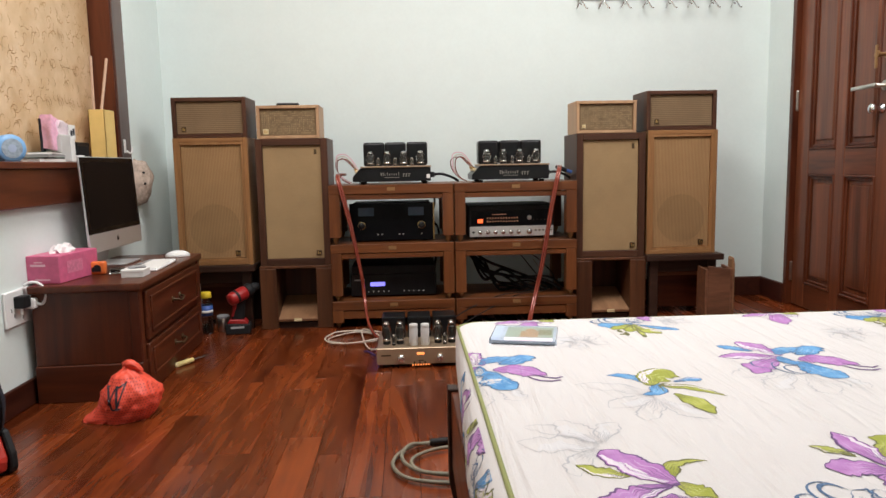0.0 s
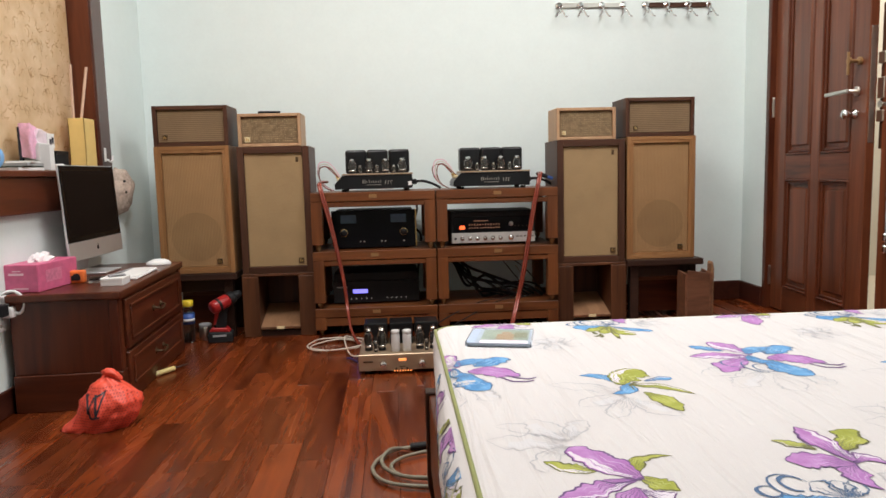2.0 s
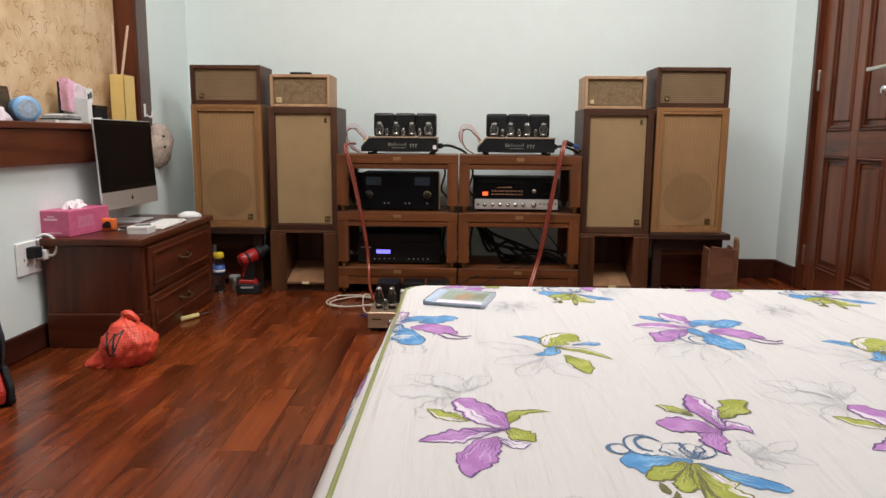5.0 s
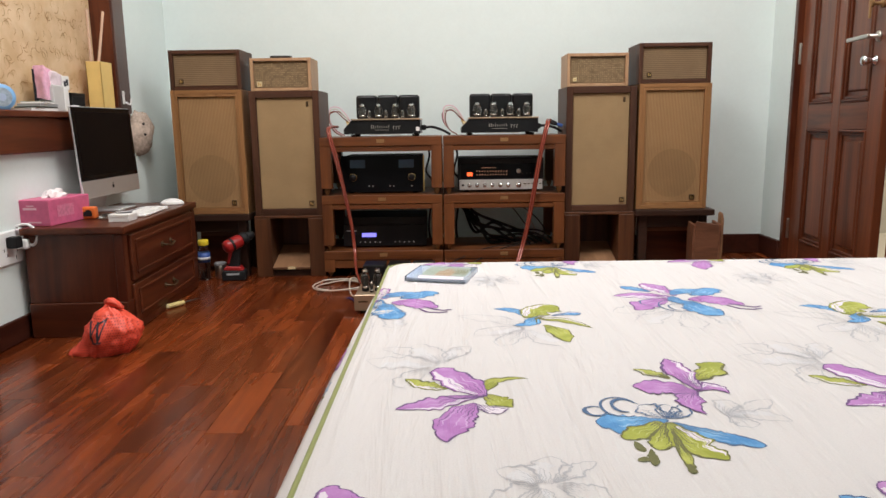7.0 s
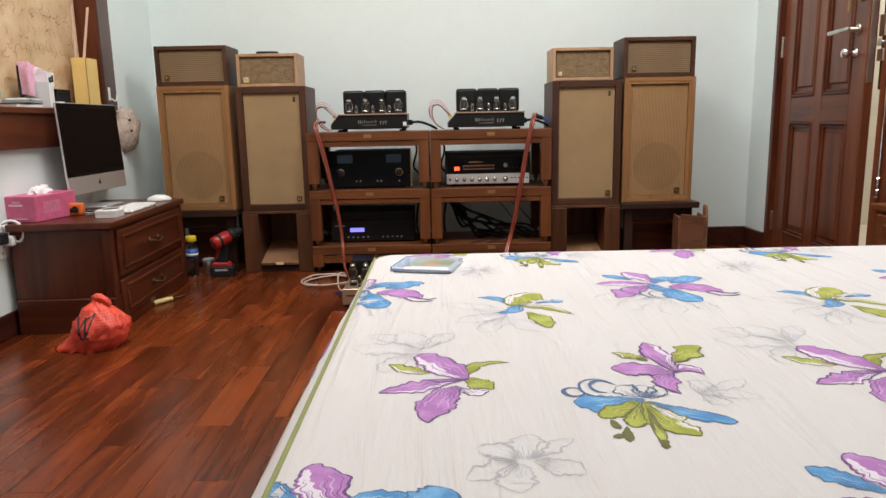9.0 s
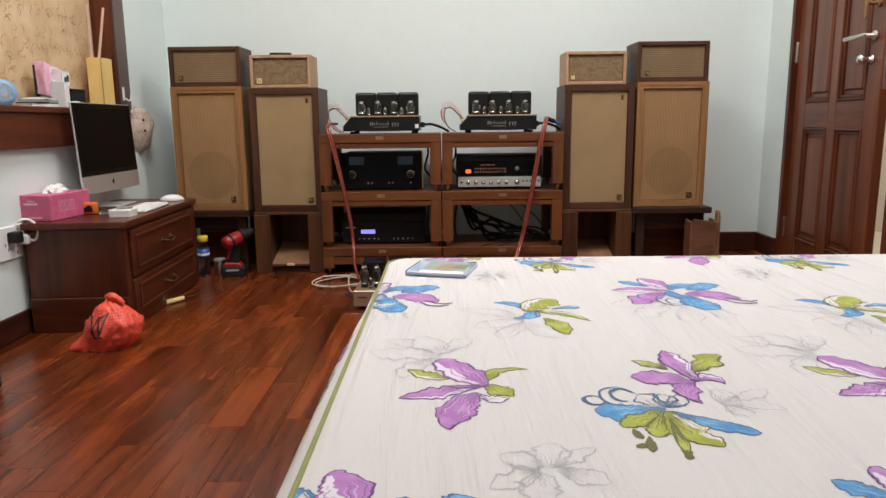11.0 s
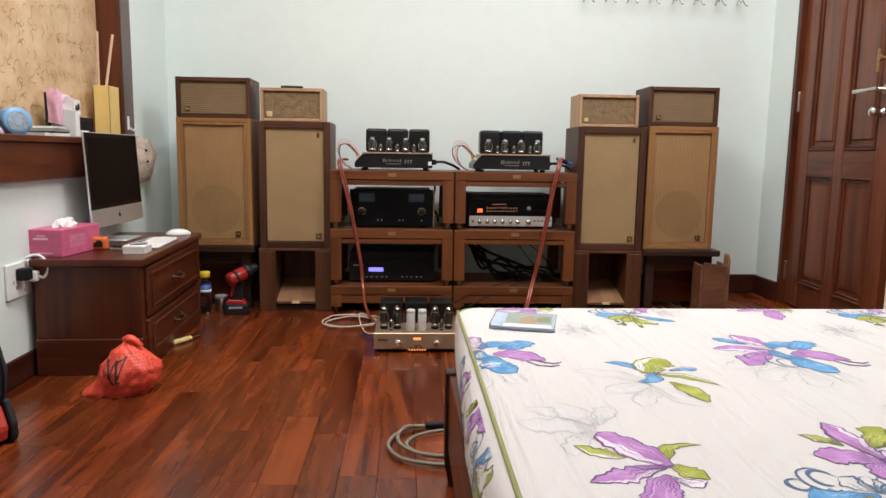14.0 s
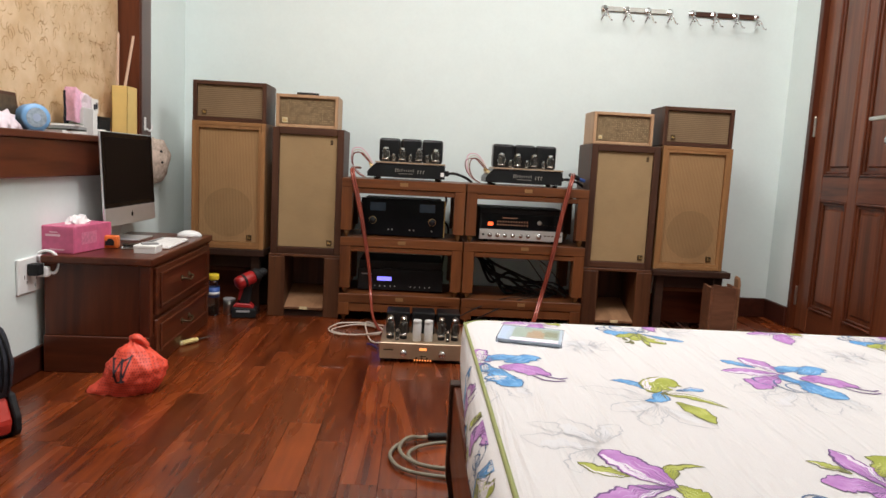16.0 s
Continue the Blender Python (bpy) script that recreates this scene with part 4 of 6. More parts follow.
part("pilot_lamp", box(-0.014, 0.016, -0.0015, 0.001, 0.053, 0.063, 0.001), M["amber"], fa, "glowing amber pilot lamp")
bm = box(-0.16, -0.12, -0.001, 0.0005, 0.05, 0.056, 0)
box(-0.012, 0.014, -0.001, 0.0005, 0.028, 0.031, 0, 1, bm)
part("lettering", bm, M["badge"], fa)
for k in range(3):
    part("switch", lathe([(0.004, 0), (0.004, 0.006)], 10, facing(0.02 + 0.022 * k - 0.045, 0, 0.022)), M["badge"], fa)
# Glowing bars, no lamps: they imitate the amber reflection on the floor.
for k in range(7):
    part("vent_lamp", box(-0.034 + k * 0.011, -0.029 + k * 0.011, 0.001, 0.007, 0.008, 0.0135, 0), M["amber"], fa, "glowing bars in place of the amber reflection on the floor")
for kx in (-0.138, -0.083, 0.077, 0.134):
    valve(0.1, 0.0185, fa, kx, 0.085, 0.08, "dark_glass")
for kx in (-0.108, 0.104):
    valve(0.05, 0.009, fa, kx, 0.06, 0.08, "dark_glass")
for kx in (-0.026, 0.022):
    part("capacitor_can", lathe([(0.017, 0), (0.018, 0.003), (0.018, 0.07), (0.016, 0.074), (0.018, 0.078), (0.018, 0.088), (0.015, 0.09)], 18, Matrix.Translation((kx, 0.055, 0.08))), M["frosted"], fa, "pale capacitor can", True)
for kx in (-0.11, 0.0, 0.11):
    part("transformer", box(kx - 0.05, kx + 0.05, 0.18, 0.3, 0.08, 0.172, 0.006, 2), M["black"], fa, "black transformer")

# ---- boxed electronics ----
pre = thing("preamplifier", "black glass-fronted preamplifier with two blue meters", "amplifier", pose(-0.229, 4.06, 0.43))
part("case", box(-0.205, 0.205, 0.008, 0.33, 0.01, 0.196, 0.003), M["matt"], pre)
part("front_glass", box(-0.215, 0.215, 0, 0.008, 0.008, 0.2, 0.002), M["bglass"], pre)
part("edge_trim", box(0.2155, 0.222, 0, 0.012, 0.008, 0.2, 0.001), M["brass"], pre, "brass-coloured edge")
for kx in (-0.168, 0.088):
    part("meter", box(kx, kx + 0.08, -0.0012, 0.0005, 0.135, 0.178, 0.0005), M["dim_lcd"], pre, "dim blue meter window")
for kx in (-0.153, 0.155):
    part("knob", lathe([(0.018, 0), (0.018, 0.012), (0.0175, 0.018), (0.004, 0.0185)], 22, facing(kx, 0, 0.086)), M["black"], pre, "", True)
    part("knob_ring", lathe([(0.0185, 0), (0.0198, 0.001), (0.0198, 0.003), (0.0185, 0.0035)], 24, facing(kx, 0, 0.086)), M["brass"], pre, "thin gold knob ring")
for kx in (-0.07, -0.05, 0.04, 0.06, 0.155):
    part("button", lathe([(0.004, 0), (0.004, 0.003)], 10, facing(kx, 0, 0.04)), M["steel"], pre)
for fx in (-0.17, 0.17):
    part("foot", lathe([(0.014, 0), (0.016, 0.01)], 12, Matrix.Translation((fx, 0.05, 0))), M["matt"], pre)
    part("foot", lathe([(0.014, 0), (0.016, 0.01)], 12, Matrix.Translation((fx, 0.28, 0))), M["matt"], pre)

rec = thing("receiver", "vintage receiver with a lit dial and silver knobs", "receiver", pose(0.395, 4.065, 0.43))
part("case", box(-0.224, 0.224, 0.004, 0.3, 0.012, 0.178, 0.003), M["matt"], rec)
part("front_frame", box(-0.222, 0.222, 0, 0.006, 0.068, 0.172, 0.002), M["matt"], rec)
part("dial_glass", box(-0.21, 0.205, -0.0015, 0.001, 0.072, 0.15, 0.001), M["bglass"], rec)
part("control_panel", box(-0.219, 0.219, -0.003, 0.005, 0.014, 0.067, 0.001), M["silver"], rec, "silver control panel")
part("pilot_lamp", box(-0.177, -0.15, -0.003, -0.001, 0.086, 0.105, 0.001), M["red_lamp"], rec, "glowing red lamp")
bm = bmesh.new()
for k in range(9):
    box(-0.1 + k * 0.0085, -0.0955 + k * 0.0085, -0.003, -0.0015, 0.127, 0.131, 0, 1, bm)
for k in range(12):
    box(-0.128 + k * 0.0142, -0.1245 + k * 0.0142, -0.003, -0.0015, 0.106, 0.1135, 0, 1, bm)
    box(-0.128 + k * 0.0142, -0.1235 + k * 0.0142, -0.003, -0.0015, 0.09, 0.095, 0, 1, bm)
part("dial_marks", bm, M["dial"], rec, "cream dial marks")
for k, kx in enumerate((-0.165, -0.125, -0.085, -0.045, -0.004, 0.036, 0.092)):
    part("knob", lathe([(0.0115 + 0.003 * (k == 6), 0), (0.0105 + 0.003 * (k == 6), 0.014), (0.005, 0.016)], 16, facing(kx, -0.003, 0.038)), M["chrome"], rec, "silver knob", True)
part("knob", lathe([(0.012, 0), (0.011, 0.012), (0.004, 0.014)], 16, facing(0.093, -0.001, 0.11)), M["steel"], rec, "", True)
part("jack", lathe([(0.006, 0), (0.006, 0.003)], 12, facing(-0.2, -0.003, 0.038)), M["matt"], rec)
bm = bmesh.new()
for k in range(5):
    box(0.12 + k * 0.02, 0.132 + k * 0.02, -0.0042, -0.003, 0.04, 0.046, 0, 1, bm)
    box(0.112 + k * 0.02, 0.117 + k * 0.02, -0.003, -0.0015, 0.096, 0.1, 0, 1, bm)
part("lettering", bm, M["badge"], rec)
for fx in (-0.18, 0.18):
    for fy in (0.04, 0.26):
        part("foot", lathe([(0.012, 0), (0.014, 0.012)], 12, Matrix.Translation((fx, fy, 0))), M["matt"], rec)

blk = thing("power_amplifier", "low black power amplifier with a lit blue display", "amplifier", pose(-0.226, 4.08, 0.138))
part("case", box(-0.218, 0.22, 0.006, 0.3, 0.008, 0.165, 0.004), M["matt"], blk)
part("front_panel", box(-0.224, 0.224, 0, 0.008, 0.008, 0.122, 0.003), M["black"], blk)
part("upper_panel", box(-0.218, 0.22, 0.004, 0.012, 0.124, 0.166, 0.004), M["matt"], blk)
part("display", box(-0.122, -0.046, -0.001, 0.001, 0.058, 0.079, 0.0005), M["blue_lcd"], blk, "lit blue-violet display")
for kx in (-0.132, -0.106, -0.08, -0.052, -0.027, 0.054, 0.079, 0.104, 0.13, 0.155):
    part("button", lathe([(0.003, 0), (0.003, 0.002)], 8, facing(kx, 0, 0.03)), M["white"], blk)
bm = box(-0.205, -0.15, -0.0008, 0.0005, 0.088, 0.095, 0)
part("lettering", bm, M["grey"], blk)
for fx in (-0.17, 0.17):
    for fy in (0.05, 0.25):
        part("foot", lathe([(0.014, 0), (0.016, 0.009)], 12, Matrix.Translation((fx, fy, 0))), M["matt"], blk)

rem = thing("remote_control", "slim black remote control lying on the small loudspeaker", "remote", pose(-0.738, 4.1, 1.1305, 0, 0, 4))
part("case", box(-0.055, 0.055, -0.02, 0.02, 0, 0.014, 0.004, 2), M["black"], rem)
part("keypad", box(-0.045, 0.03, -0.014, 0.014, 0.0138, 0.0155, 0.0005), M["grey"], rem)


# ---- cables ----
def cable(name, label, pts, radius, mt, seg=8, steps=7):
    bm = tube(pts, radius, seg, steps)
    ob = link_mesh(name, bm, M[mt])
    for p in ob.data.polygons:
        p.use_smooth = True
    return tagged(ob, label, "cable")


for k in range(2):
    d = 0.011 * k
    cable("speaker_cable", "thick coppery red speaker cable hanging before the rack", [(-0.47 + d, 4.1, 0.78), (-0.492 + d, 4.0, 0.778), (-0.487 + d, 3.955, 0.74), (-0.455 + d, 3.945, 0.62), (-0.42 + d * 0.7, 3.945, 0.46), (-0.385 + d * 0.5, 3.945, 0.27), (-0.372 + d * 0.4, 3.93, 0.15), (-0.345, 3.8, 0.06), (-0.29, 3.66, 0.012 + d * 0.8), (-0.2, 3.58, 0.012 + d * 0.8)], 0.0068, "red_cable")
    cable("speaker_cable", "thick coppery red speaker cable hanging before the rack", [(0.66 - d, 4.12, 0.795), (0.64 - d, 4.01, 0.8), (0.618 - d, 3.95, 0.75), (0.59 - d, 3.945, 0.62), (0.565 - d, 3.945, 0.47), (0.535 - d, 3.945, 0.3), (0.505 - d, 3.94, 0.17), (0.46 - d, 3.85, 0.06), (0.42 - d, 3.7, 0.012 + d * 0.8)], 0.0068, "red_cable")
plug = thing("cable_plug", "dark plug with a blue sleeve on the rack", "plug", pose(0.66, 4.09, 0.79, 0, 20, 0))
part("body", lathe([(0.007, -0.03), (0.012, -0.02), (0.012, 0.02), (0.006, 0.035)], 12, Matrix.Rotation(radians(90), 4, "Y")), M["matt"], plug, "", True)
part("sleeve", lathe([(0.007, 0.03), (0.009, 0.034), (0.009, 0.06)], 12, Matrix.Rotation(radians(90), 4, "Y")), M["jar_blue"], plug)


def loops(cx, cy, rx, ry, turns, z, grow, seed, n=14):
    rg = random.Random(seed)
    pts = []
    for k in range(int(turns * n)):
        a = 2 * math.pi * k / n
        g = 1 + grow * k / n
        pts.append((cx + rx * g * math.cos(a) + rg.uniform(-0.008, 0.008), cy + ry * g * math.sin(a) + rg.uniform(-0.006, 0.006), z + 0.006 * (k // n) + 0.004 * math.sin(a * 1.7)))
    return pts


cable("white_cable", "thin white cable coiled on the floor", loops(-0.42, 3.72, 0.11, 0.1, 2.3, 0.012, 0.12, 3) + [(-0.34, 3.55, 0.01), (-0.28, 3.5, 0.01)], 0.0034, "white_cable")
cable("interconnect_cable", "thin violet-tipped cable end on the floor", [(-0.3, 3.42, 0.008), (-0.33, 3.47, 0.01), (-0.35, 3.485, 0.008)], 0.0045, "violet_sheath")
cable("coiled_cable", "thick grey braided cable coiled on the floor beside the bed", [(-0.085, 2.435, 0.012), (-0.135, 2.42, 0.012), (-0.185, 2.36, 0.012), (-0.2, 2.285, 0.012), (-0.165, 2.21, 0.012), (-0.09, 2.175, 0.012), (0.0, 2.17, 0.012), (0.08, 2.22, 0.012), (0.1, 2.3, 0.013), (0.05, 2.37, 0.014), (-0.04, 2.39, 0.014), (-0.115, 2.36, 0.013), (-0.15, 2.3, 0.014), (-0.12, 2.24, 0.013), (-0.04, 2.205, 0.016), (0.04, 2.215, 0.022)], 0.0054, "grey_cable")
cable("coiled_cable", "thick grey braided cable coiled on the floor beside the bed", [(-0.1, 2.425, 0.012), (-0.15, 2.385, 0.028), (-0.175, 2.32, 0.027), (-0.16, 2.25, 0.028), (-0.11, 2.2, 0.028), (-0.02, 2.18, 0.029), (0.06, 2.2, 0.026)], 0.0054, "grey_cable")
pl = thing("cable_plug", "black barrel plug of the grey cable", "plug", pose(-0.06, 2.44, 0.012, 0, 0, 8))
part("body", lathe([(0.008, -0.035), (0.011, -0.03), (0.011, 0.03), (0.008, 0.036)], 12, Matrix.Rotation(radians(90), 4, "Y")), M["matt"], pl, "", True)

rng = random.Random(21)
for k in range(9):
    x0, x1 = 0.17 + rng.uniform(0, 0.05), 0.34 + 0.035 * k
    top = 0.37 - 0.012 * k
    pts = [(x0, 4.34, 0.36), (x0 + 0.03, 4.3, 0.3 + rng.uniform(-0.04, 0.05)), (x0 + 0.09, 4.22 - 0.012 * k, 0.24 + rng.uniform(-0.05, 0.08)), ((x0 + x1) / 2 + 0.04, 4.2, 0.17 + rng.uniform(0, 0.1)), (x1, 4.17 + rng.uniform(-0.04, 0.06), 0.15 + 0.006 * k), (x1 + 0.08, 4.15 + rng.uniform(-0.05, 0.08), 0.146)]
    cable("mains_cable", "thick black mains cable looped on the rack shelf", pts, rng.choice((0.005, 0.007, 0.0075)), "matt")
for k in range(2):
    x0 = 0.46 + 0.09 * k
    cable("thin_cable", "thin black cable trailing over the rack", [(x0 - 0.13, 4.36, 0.39), (x0, 4.34, 0.33 - 0.02 * k), (x0 + 0.07, 4.3, 0.25), (x0 + 0.1, 4.22, 0.19), (x0 + 0.02, 4.08, 0.15), (x0 - 0.14, 4.0, 0.144), (x0 - 0.3, 3.95, 0.09 - 0.01 * k), (x0 - 0.52, 3.7, 0.03), (x0 - 0.66, 3.56, 0.02)], 0.003, "matt", 6)
cable("thin_cable", "thin pale cable behind the rack", [(0.56, 4.36, 0.28), (0.59, 4.33, 0.23), (0.6, 4.28, 0.19), (0.55, 4.25, 0.17), (0.52, 4.3, 0.15)], 0.003, "white_cable", 6)
for x0, lab in ((-0.02, "preamplifier"), (0.14, "receiver")):
    cable("mains_cable", "black cable hanging behind the " + lab, [(x0, 4.42, 0.72), (x0 + 0.03, 4.43, 0.62), (x0 + 0.01, 4.43, 0.52), (x0 + 0.05, 4.42, 0.44), (x0 + 0.02, 4.43, 0.2), (x0 + 0.05, 4.44, 0.01)], 0.006, "matt")


# ---- bed ----
BX0, BX1, BY0, BY1, BZ = -0.03, 1.55, 0.12, 2.145, 0.44
bed = thing("bed", "dark brown wooden bed frame under a printed mattress", "bed")
part("side_rail", box(-0.05, -0.028, 0.1, 2.095, 0.1, 0.285, 0.003), M["red_y"], bed)
part("side_rail", box(1.548, 1.57, 0.1, 2.095, 0.1, 0.285, 0.003), M["red_y"], bed)
part("foot_rail", box(-0.028, 1.548, 2.072, 2.094, 0.1, 0.285, 0.003), M["red_x"], bed)
part("head_rail", box(-0.028, 1.548, 0.1, 0.122, 0.1, 0.285, 0.003), M["red_x"], bed)
for px in (-0.058, 1.54):
    for py in (0.09, 2.07):
        part("post", prism([(px + 0.012, 0), (px + 0.03, 0), (px + 0.038, 0.06), (px + 0.038, 0.292), (px, 0.292), (px, 0.06)], py, py + 0.038, 0.002), M["black_wood"], bed)
part("slat_base", box(-0.026, 1.546, 0.124, 2.07, 0.2, 0.225, 0), M["red_y"], bed)


def mattress_mesh():
    """Rounded corners in plan, a soft top edge and sides that bulge a little."""
    b = bmesh.new()
    R, n = 0.06, 8
    prof = [(-0.004, 0.226), (0.0, 0.25), (-0.022, 0.3), (-0.034, 0.35), (-0.03, 0.4), (-0.015, 0.425), (0.004, 0.4345), (0.014, 0.439), (0.03, BZ)]
    rings = []
    for inset, z in prof:
        ring = []
        for cx, cy, a0 in ((BX1 - R, BY1 - R, 0), (BX0 + R, BY1 - R, 90), (BX0 + R, BY0 + R, 180), (BX1 - R, BY0 + R, 270)):
            for k in range(n + 1):
                a = radians(a0 + 90 * k / n)
                r = max(R - inset, 0.02)
                ring.append((cx + r * math.cos(a), cy + r * math.sin(a), z))
        rings.append(ring)
    full = []
    for ring in rings:
        pts = []
        for p, q in zip(ring, ring[1:] + ring[:1]):
            d = (Vector(q) - Vector(p)).length
            m = max(1, int(d / 0.035))
            pts += [Vector(p).lerp(Vector(q), k / m) for k in range(m)]
        full.append(pts)
    m = min(len(p) for p in full)
    vr = []
    for pts in full:
        vr.append([b.verts.new(pts[int(k * len(pts) / m)]) for k in range(m)])
    for ring in vr[1:6]:
        for v in ring:
            if v.co.x < BX0:
                v.co.x = BX0 + (v.co.x - BX0) * (1 - 0.85 * min(1.0, max(0.0, (v.co.y - 1.45) / 0.6)))
            out = Vector((v.co.x - (BX0 + BX1) / 2, v.co.y - (BY0 + BY1) / 2, 0)).normalized()
            v.co += out * 0.0025 * noise.noise(v.co * Vector((14, 9, 22)) * 1.0)
    for lo, hi in zip(vr, vr[1:]):
        for k in range(m):
            b.faces.new((lo[k], lo[(k + 1) % m], hi[(k + 1) % m], hi[k]))
    b.faces.new(vr[-1])
    b.faces.new(vr[0][::-1])
    return b


mat = thing("mattress", "mattress in a white sheet printed with purple, blue and olive lilies", "mattress")
part("fitted_sheet", mattress_mesh(), M["sheet"], mat, "white cotton sheet with flower print", True)
pip = []
for cx, cy, a0 in ((BX1 - 0.06, BY1 - 0.06, 0), (BX0 + 0.06, BY1 - 0.06, 90), (BX0 + 0.06, BY0 + 0.06, 180), (BX1 - 0.06, BY0 + 0.06, 270)):
    for k in range(5):
        a = radians(a0 + 90 * k / 4)
        pip.append((cx + 0.059 * math.cos(a), cy + 0.059 * math.sin(a), 0.433))
    if a0 == 180:
        pip.append((0.8, BY0 + 0.001, 0.433))
    if a0 == 90:
        pip += [(BX0 + 0.002, y, 0.433) for y in (1.8, 1.5, 1.2, 0.9, 0.6, 0.4)]
    if a0 == 0:
        pip += [(x, BY1 - 0.002, 0.433) for x in (1.3, 1.0, 0.7, 0.4, 0.2)]
part("piping", tube(pip + [pip[0]], 0.0042, 6, 3), M["piping"], mat, "olive green piping", True)

# printed flowers: flat petals lying on the sheet, in one tile that repeats
SLOTS = ["p_purple", "p_dark", "p_lilac", "p_blue", "p_dblue", "p_olive", "p_dolive", "p_grey", "p_pale"]
SLOTS = [*SLOTS, "p_blue_light", "p_olive_light", "p_mauve"]


class Motif:
    """A printed flower: strips lying on the sheet, each a hair above the last."""

    def __init__(self, seed):
        self.b, self.level, self.seed, self.count = bmesh.new(), 0.0003, seed * 7.31, 0

    def wob(self, t, k, fine=1.0):
        """Uneven hand-drawn variation along a line."""
        return noise.noise(Vector((t * fine, self.seed + k * 3.7, self.count * 1.93)))

    def strip(self, a, c, slot):
        va = [self.b.verts.new((p.x, p.y, self.level)) for p in a]
        vc = [self.b.verts.new((p.x, p.y, self.level)) for p in c]
        for i in range(len(va) - 1):
            f = self.b.faces.new((va[i], va[i + 1], vc[i + 1], vc[i]))
            f.material_index = SLOTS.index(slot)
            f.normal_update()
            if f.normal.z < 0:
                f.normal_flip()

    def lift(self):
        self.level += 0.000009

    def edge(self, base, mid, tip, w, peak, blunt, n=40):
        """Both ruffled sides of a petal along a curved spine."""
        p0, p1, p2 = Vector(base), Vector(mid), Vector(tip)
        ctl = 2 * p1 - (p0 + p2) / 2
        left, right = [], []
        for i in range(n + 1):
            t = i / n
            c = (1 - t) ** 2 * p0 + 2 * t * (1 - t) * ctl + t * t * p2
            d = (2 * (1 - t) * (ctl - p0) + 2 * t * (p2 - ctl)).normalized()
            s = Vector((-d.y, d.x))
            if t < peak:
                g = 0.14 + 0.86 * math.sin(math.pi / 2 * t / peak) ** 0.9
            else:
                g = max(0.0, 1 - ((t - peak) / (1 - peak)) ** (1.2 + 1.3 * blunt)) ** (1.05 - 0.4 * blunt)
            h = 0.45 * w * g + 0.0002
            jl, jr = (1 + 0.4 * self.wob(t, k, 3.4) + 0.34 * self.wob(t, k + 1, 9.0) + 0.2 * self.wob(t, k + 2, 21.0) for k in (1, 5))
            left.append(c + s * h * jl)
            right.append(c - s * h * jr)
        return left, right

    def petal(self, base, mid, tip, w, fill, line, light=0, peak=0.5, blunt=0.6):
        self.count += 1
        l, r = self.edge(base, mid, tip, w, peak, blunt)
        n = len(l)
        self.strip(l, r, line)
        self.lift()
        inl, inr = [], []
        for k, (a, c) in enumerate(zip(l, r)):
            d, t = c - a, k / n
            wide = max(d.length, 1e-6)
            pen = [min(0.0026 * (0.25 + 1.9 * abs(self.wob(t, q, 2.6)) + 0.5 * t), 0.3 * wide) for q in (11, 12)]
            inl.append(a + d / wide * pen[0])
            inr.append(c - d / wide * pen[1])
        l, r = inl[1:-1], inr[1:-1]
        n = len(l)
        self.strip(l, r, fill)
        self.lift()
        if light:
            a, c = (l, r) if light > 0 else (r, l)
            rim = [p.lerp(q, 0.05) for p, q in zip(a, c)]
            cut = [p.lerp(q, min(0.75, max(0.1, 0.46 + 0.25 * self.wob(k / n, 15, 3.0) - 0.3 * k / n))) for k, (p, q) in enumerate(zip(a, c))]
            self.strip(rim[3:-3], cut[3:-3], "p_lilac")
            self.lift()
        pale = {"p_purple": "p_mauve", "p_blue": "p_blue_light", "p_olive": "p_olive_light"}.get(fill, fill)
        for q in range(3):
            k, m0 = 0.2 + 0.28 * q + 0.1 * self.wob(q, 17), 0.25 + 0.2 * abs(self.wob(q, 18))
            self.stroke([a.lerp(c, k + 0.1 * self.wob(i / n, 19 + q, 3.0)) for i, (a, c) in enumerate(zip(l, r))][int(n * m0):int(n * (m0 + 0.4))], w * 0.03, pale)
        for q in range(6):
            k, m1 = 0.14 + 0.145 * q, 0.3 + 0.7 * abs(self.wob(q, 23, 1.7))
            self.stroke([a.lerp(c, k + 0.08 * self.wob(i / n, 29 + q, 3.0)) for i, (a, c) in enumerate(zip(l, r))][0:int(n * min(0.9, m1))], 0.0009, line)
        self.lift()

    def stroke(self, pts, w, slot):
        pts = [Vector(p) for p in pts]
        a, c = [], []
        for i, p in enumerate(pts):
            d = pts[min(i + 1, len(pts) - 1)] - pts[max(i - 1, 0)]
            if d.length < 1e-6:
                continue
            d.normalize()
            s = Vector((-d.y, d.x)) * w * 0.6 * (0.3 + 0.7 * math.sin(math.pi * (i + 0.5) / len(pts))) * (1 + 0.8 * self.wob(i / 12, 31, 2.0))
            a.append(p + s)
            c.append(p - s)
        if len(a) > 1:
            self.strip(a, c, slot)
            self.level += 0.000002

    def outline(self, base, mid, tip, w, slot="p_grey", tint=False):
        self.count += 1
        l, r = self.edge(base, mid, tip, w, 0.55, 0.5)
        n = len(l)
        if tint:
            q0, q1 = [a.lerp(c, 0.1) for a, c in zip(l, r)], [a.lerp(c, 0.5 + 0.4 * self.wob(k / n, 41, 3.0)) for k, (a, c) in enumerate(zip(l, r))]
            self.strip(q0[3:30], q1[3:30], "p_pale")
            self.lift()
        self.stroke(l, 0.0016, slot)
        self.stroke(r, 0.0022, slot)
        for q in range(5):
            k, m = 0.18 + 0.16 * q, int(n * (0.3 + 0.6 * abs(self.wob(q, 43, 1.7))))
            self.stroke([a.lerp(c, k + 0.07 * self.wob(i / n, 45 + q, 3.0)) for i, (a, c) in enumerate(zip(l, r))][0:m], 0.0008, slot)

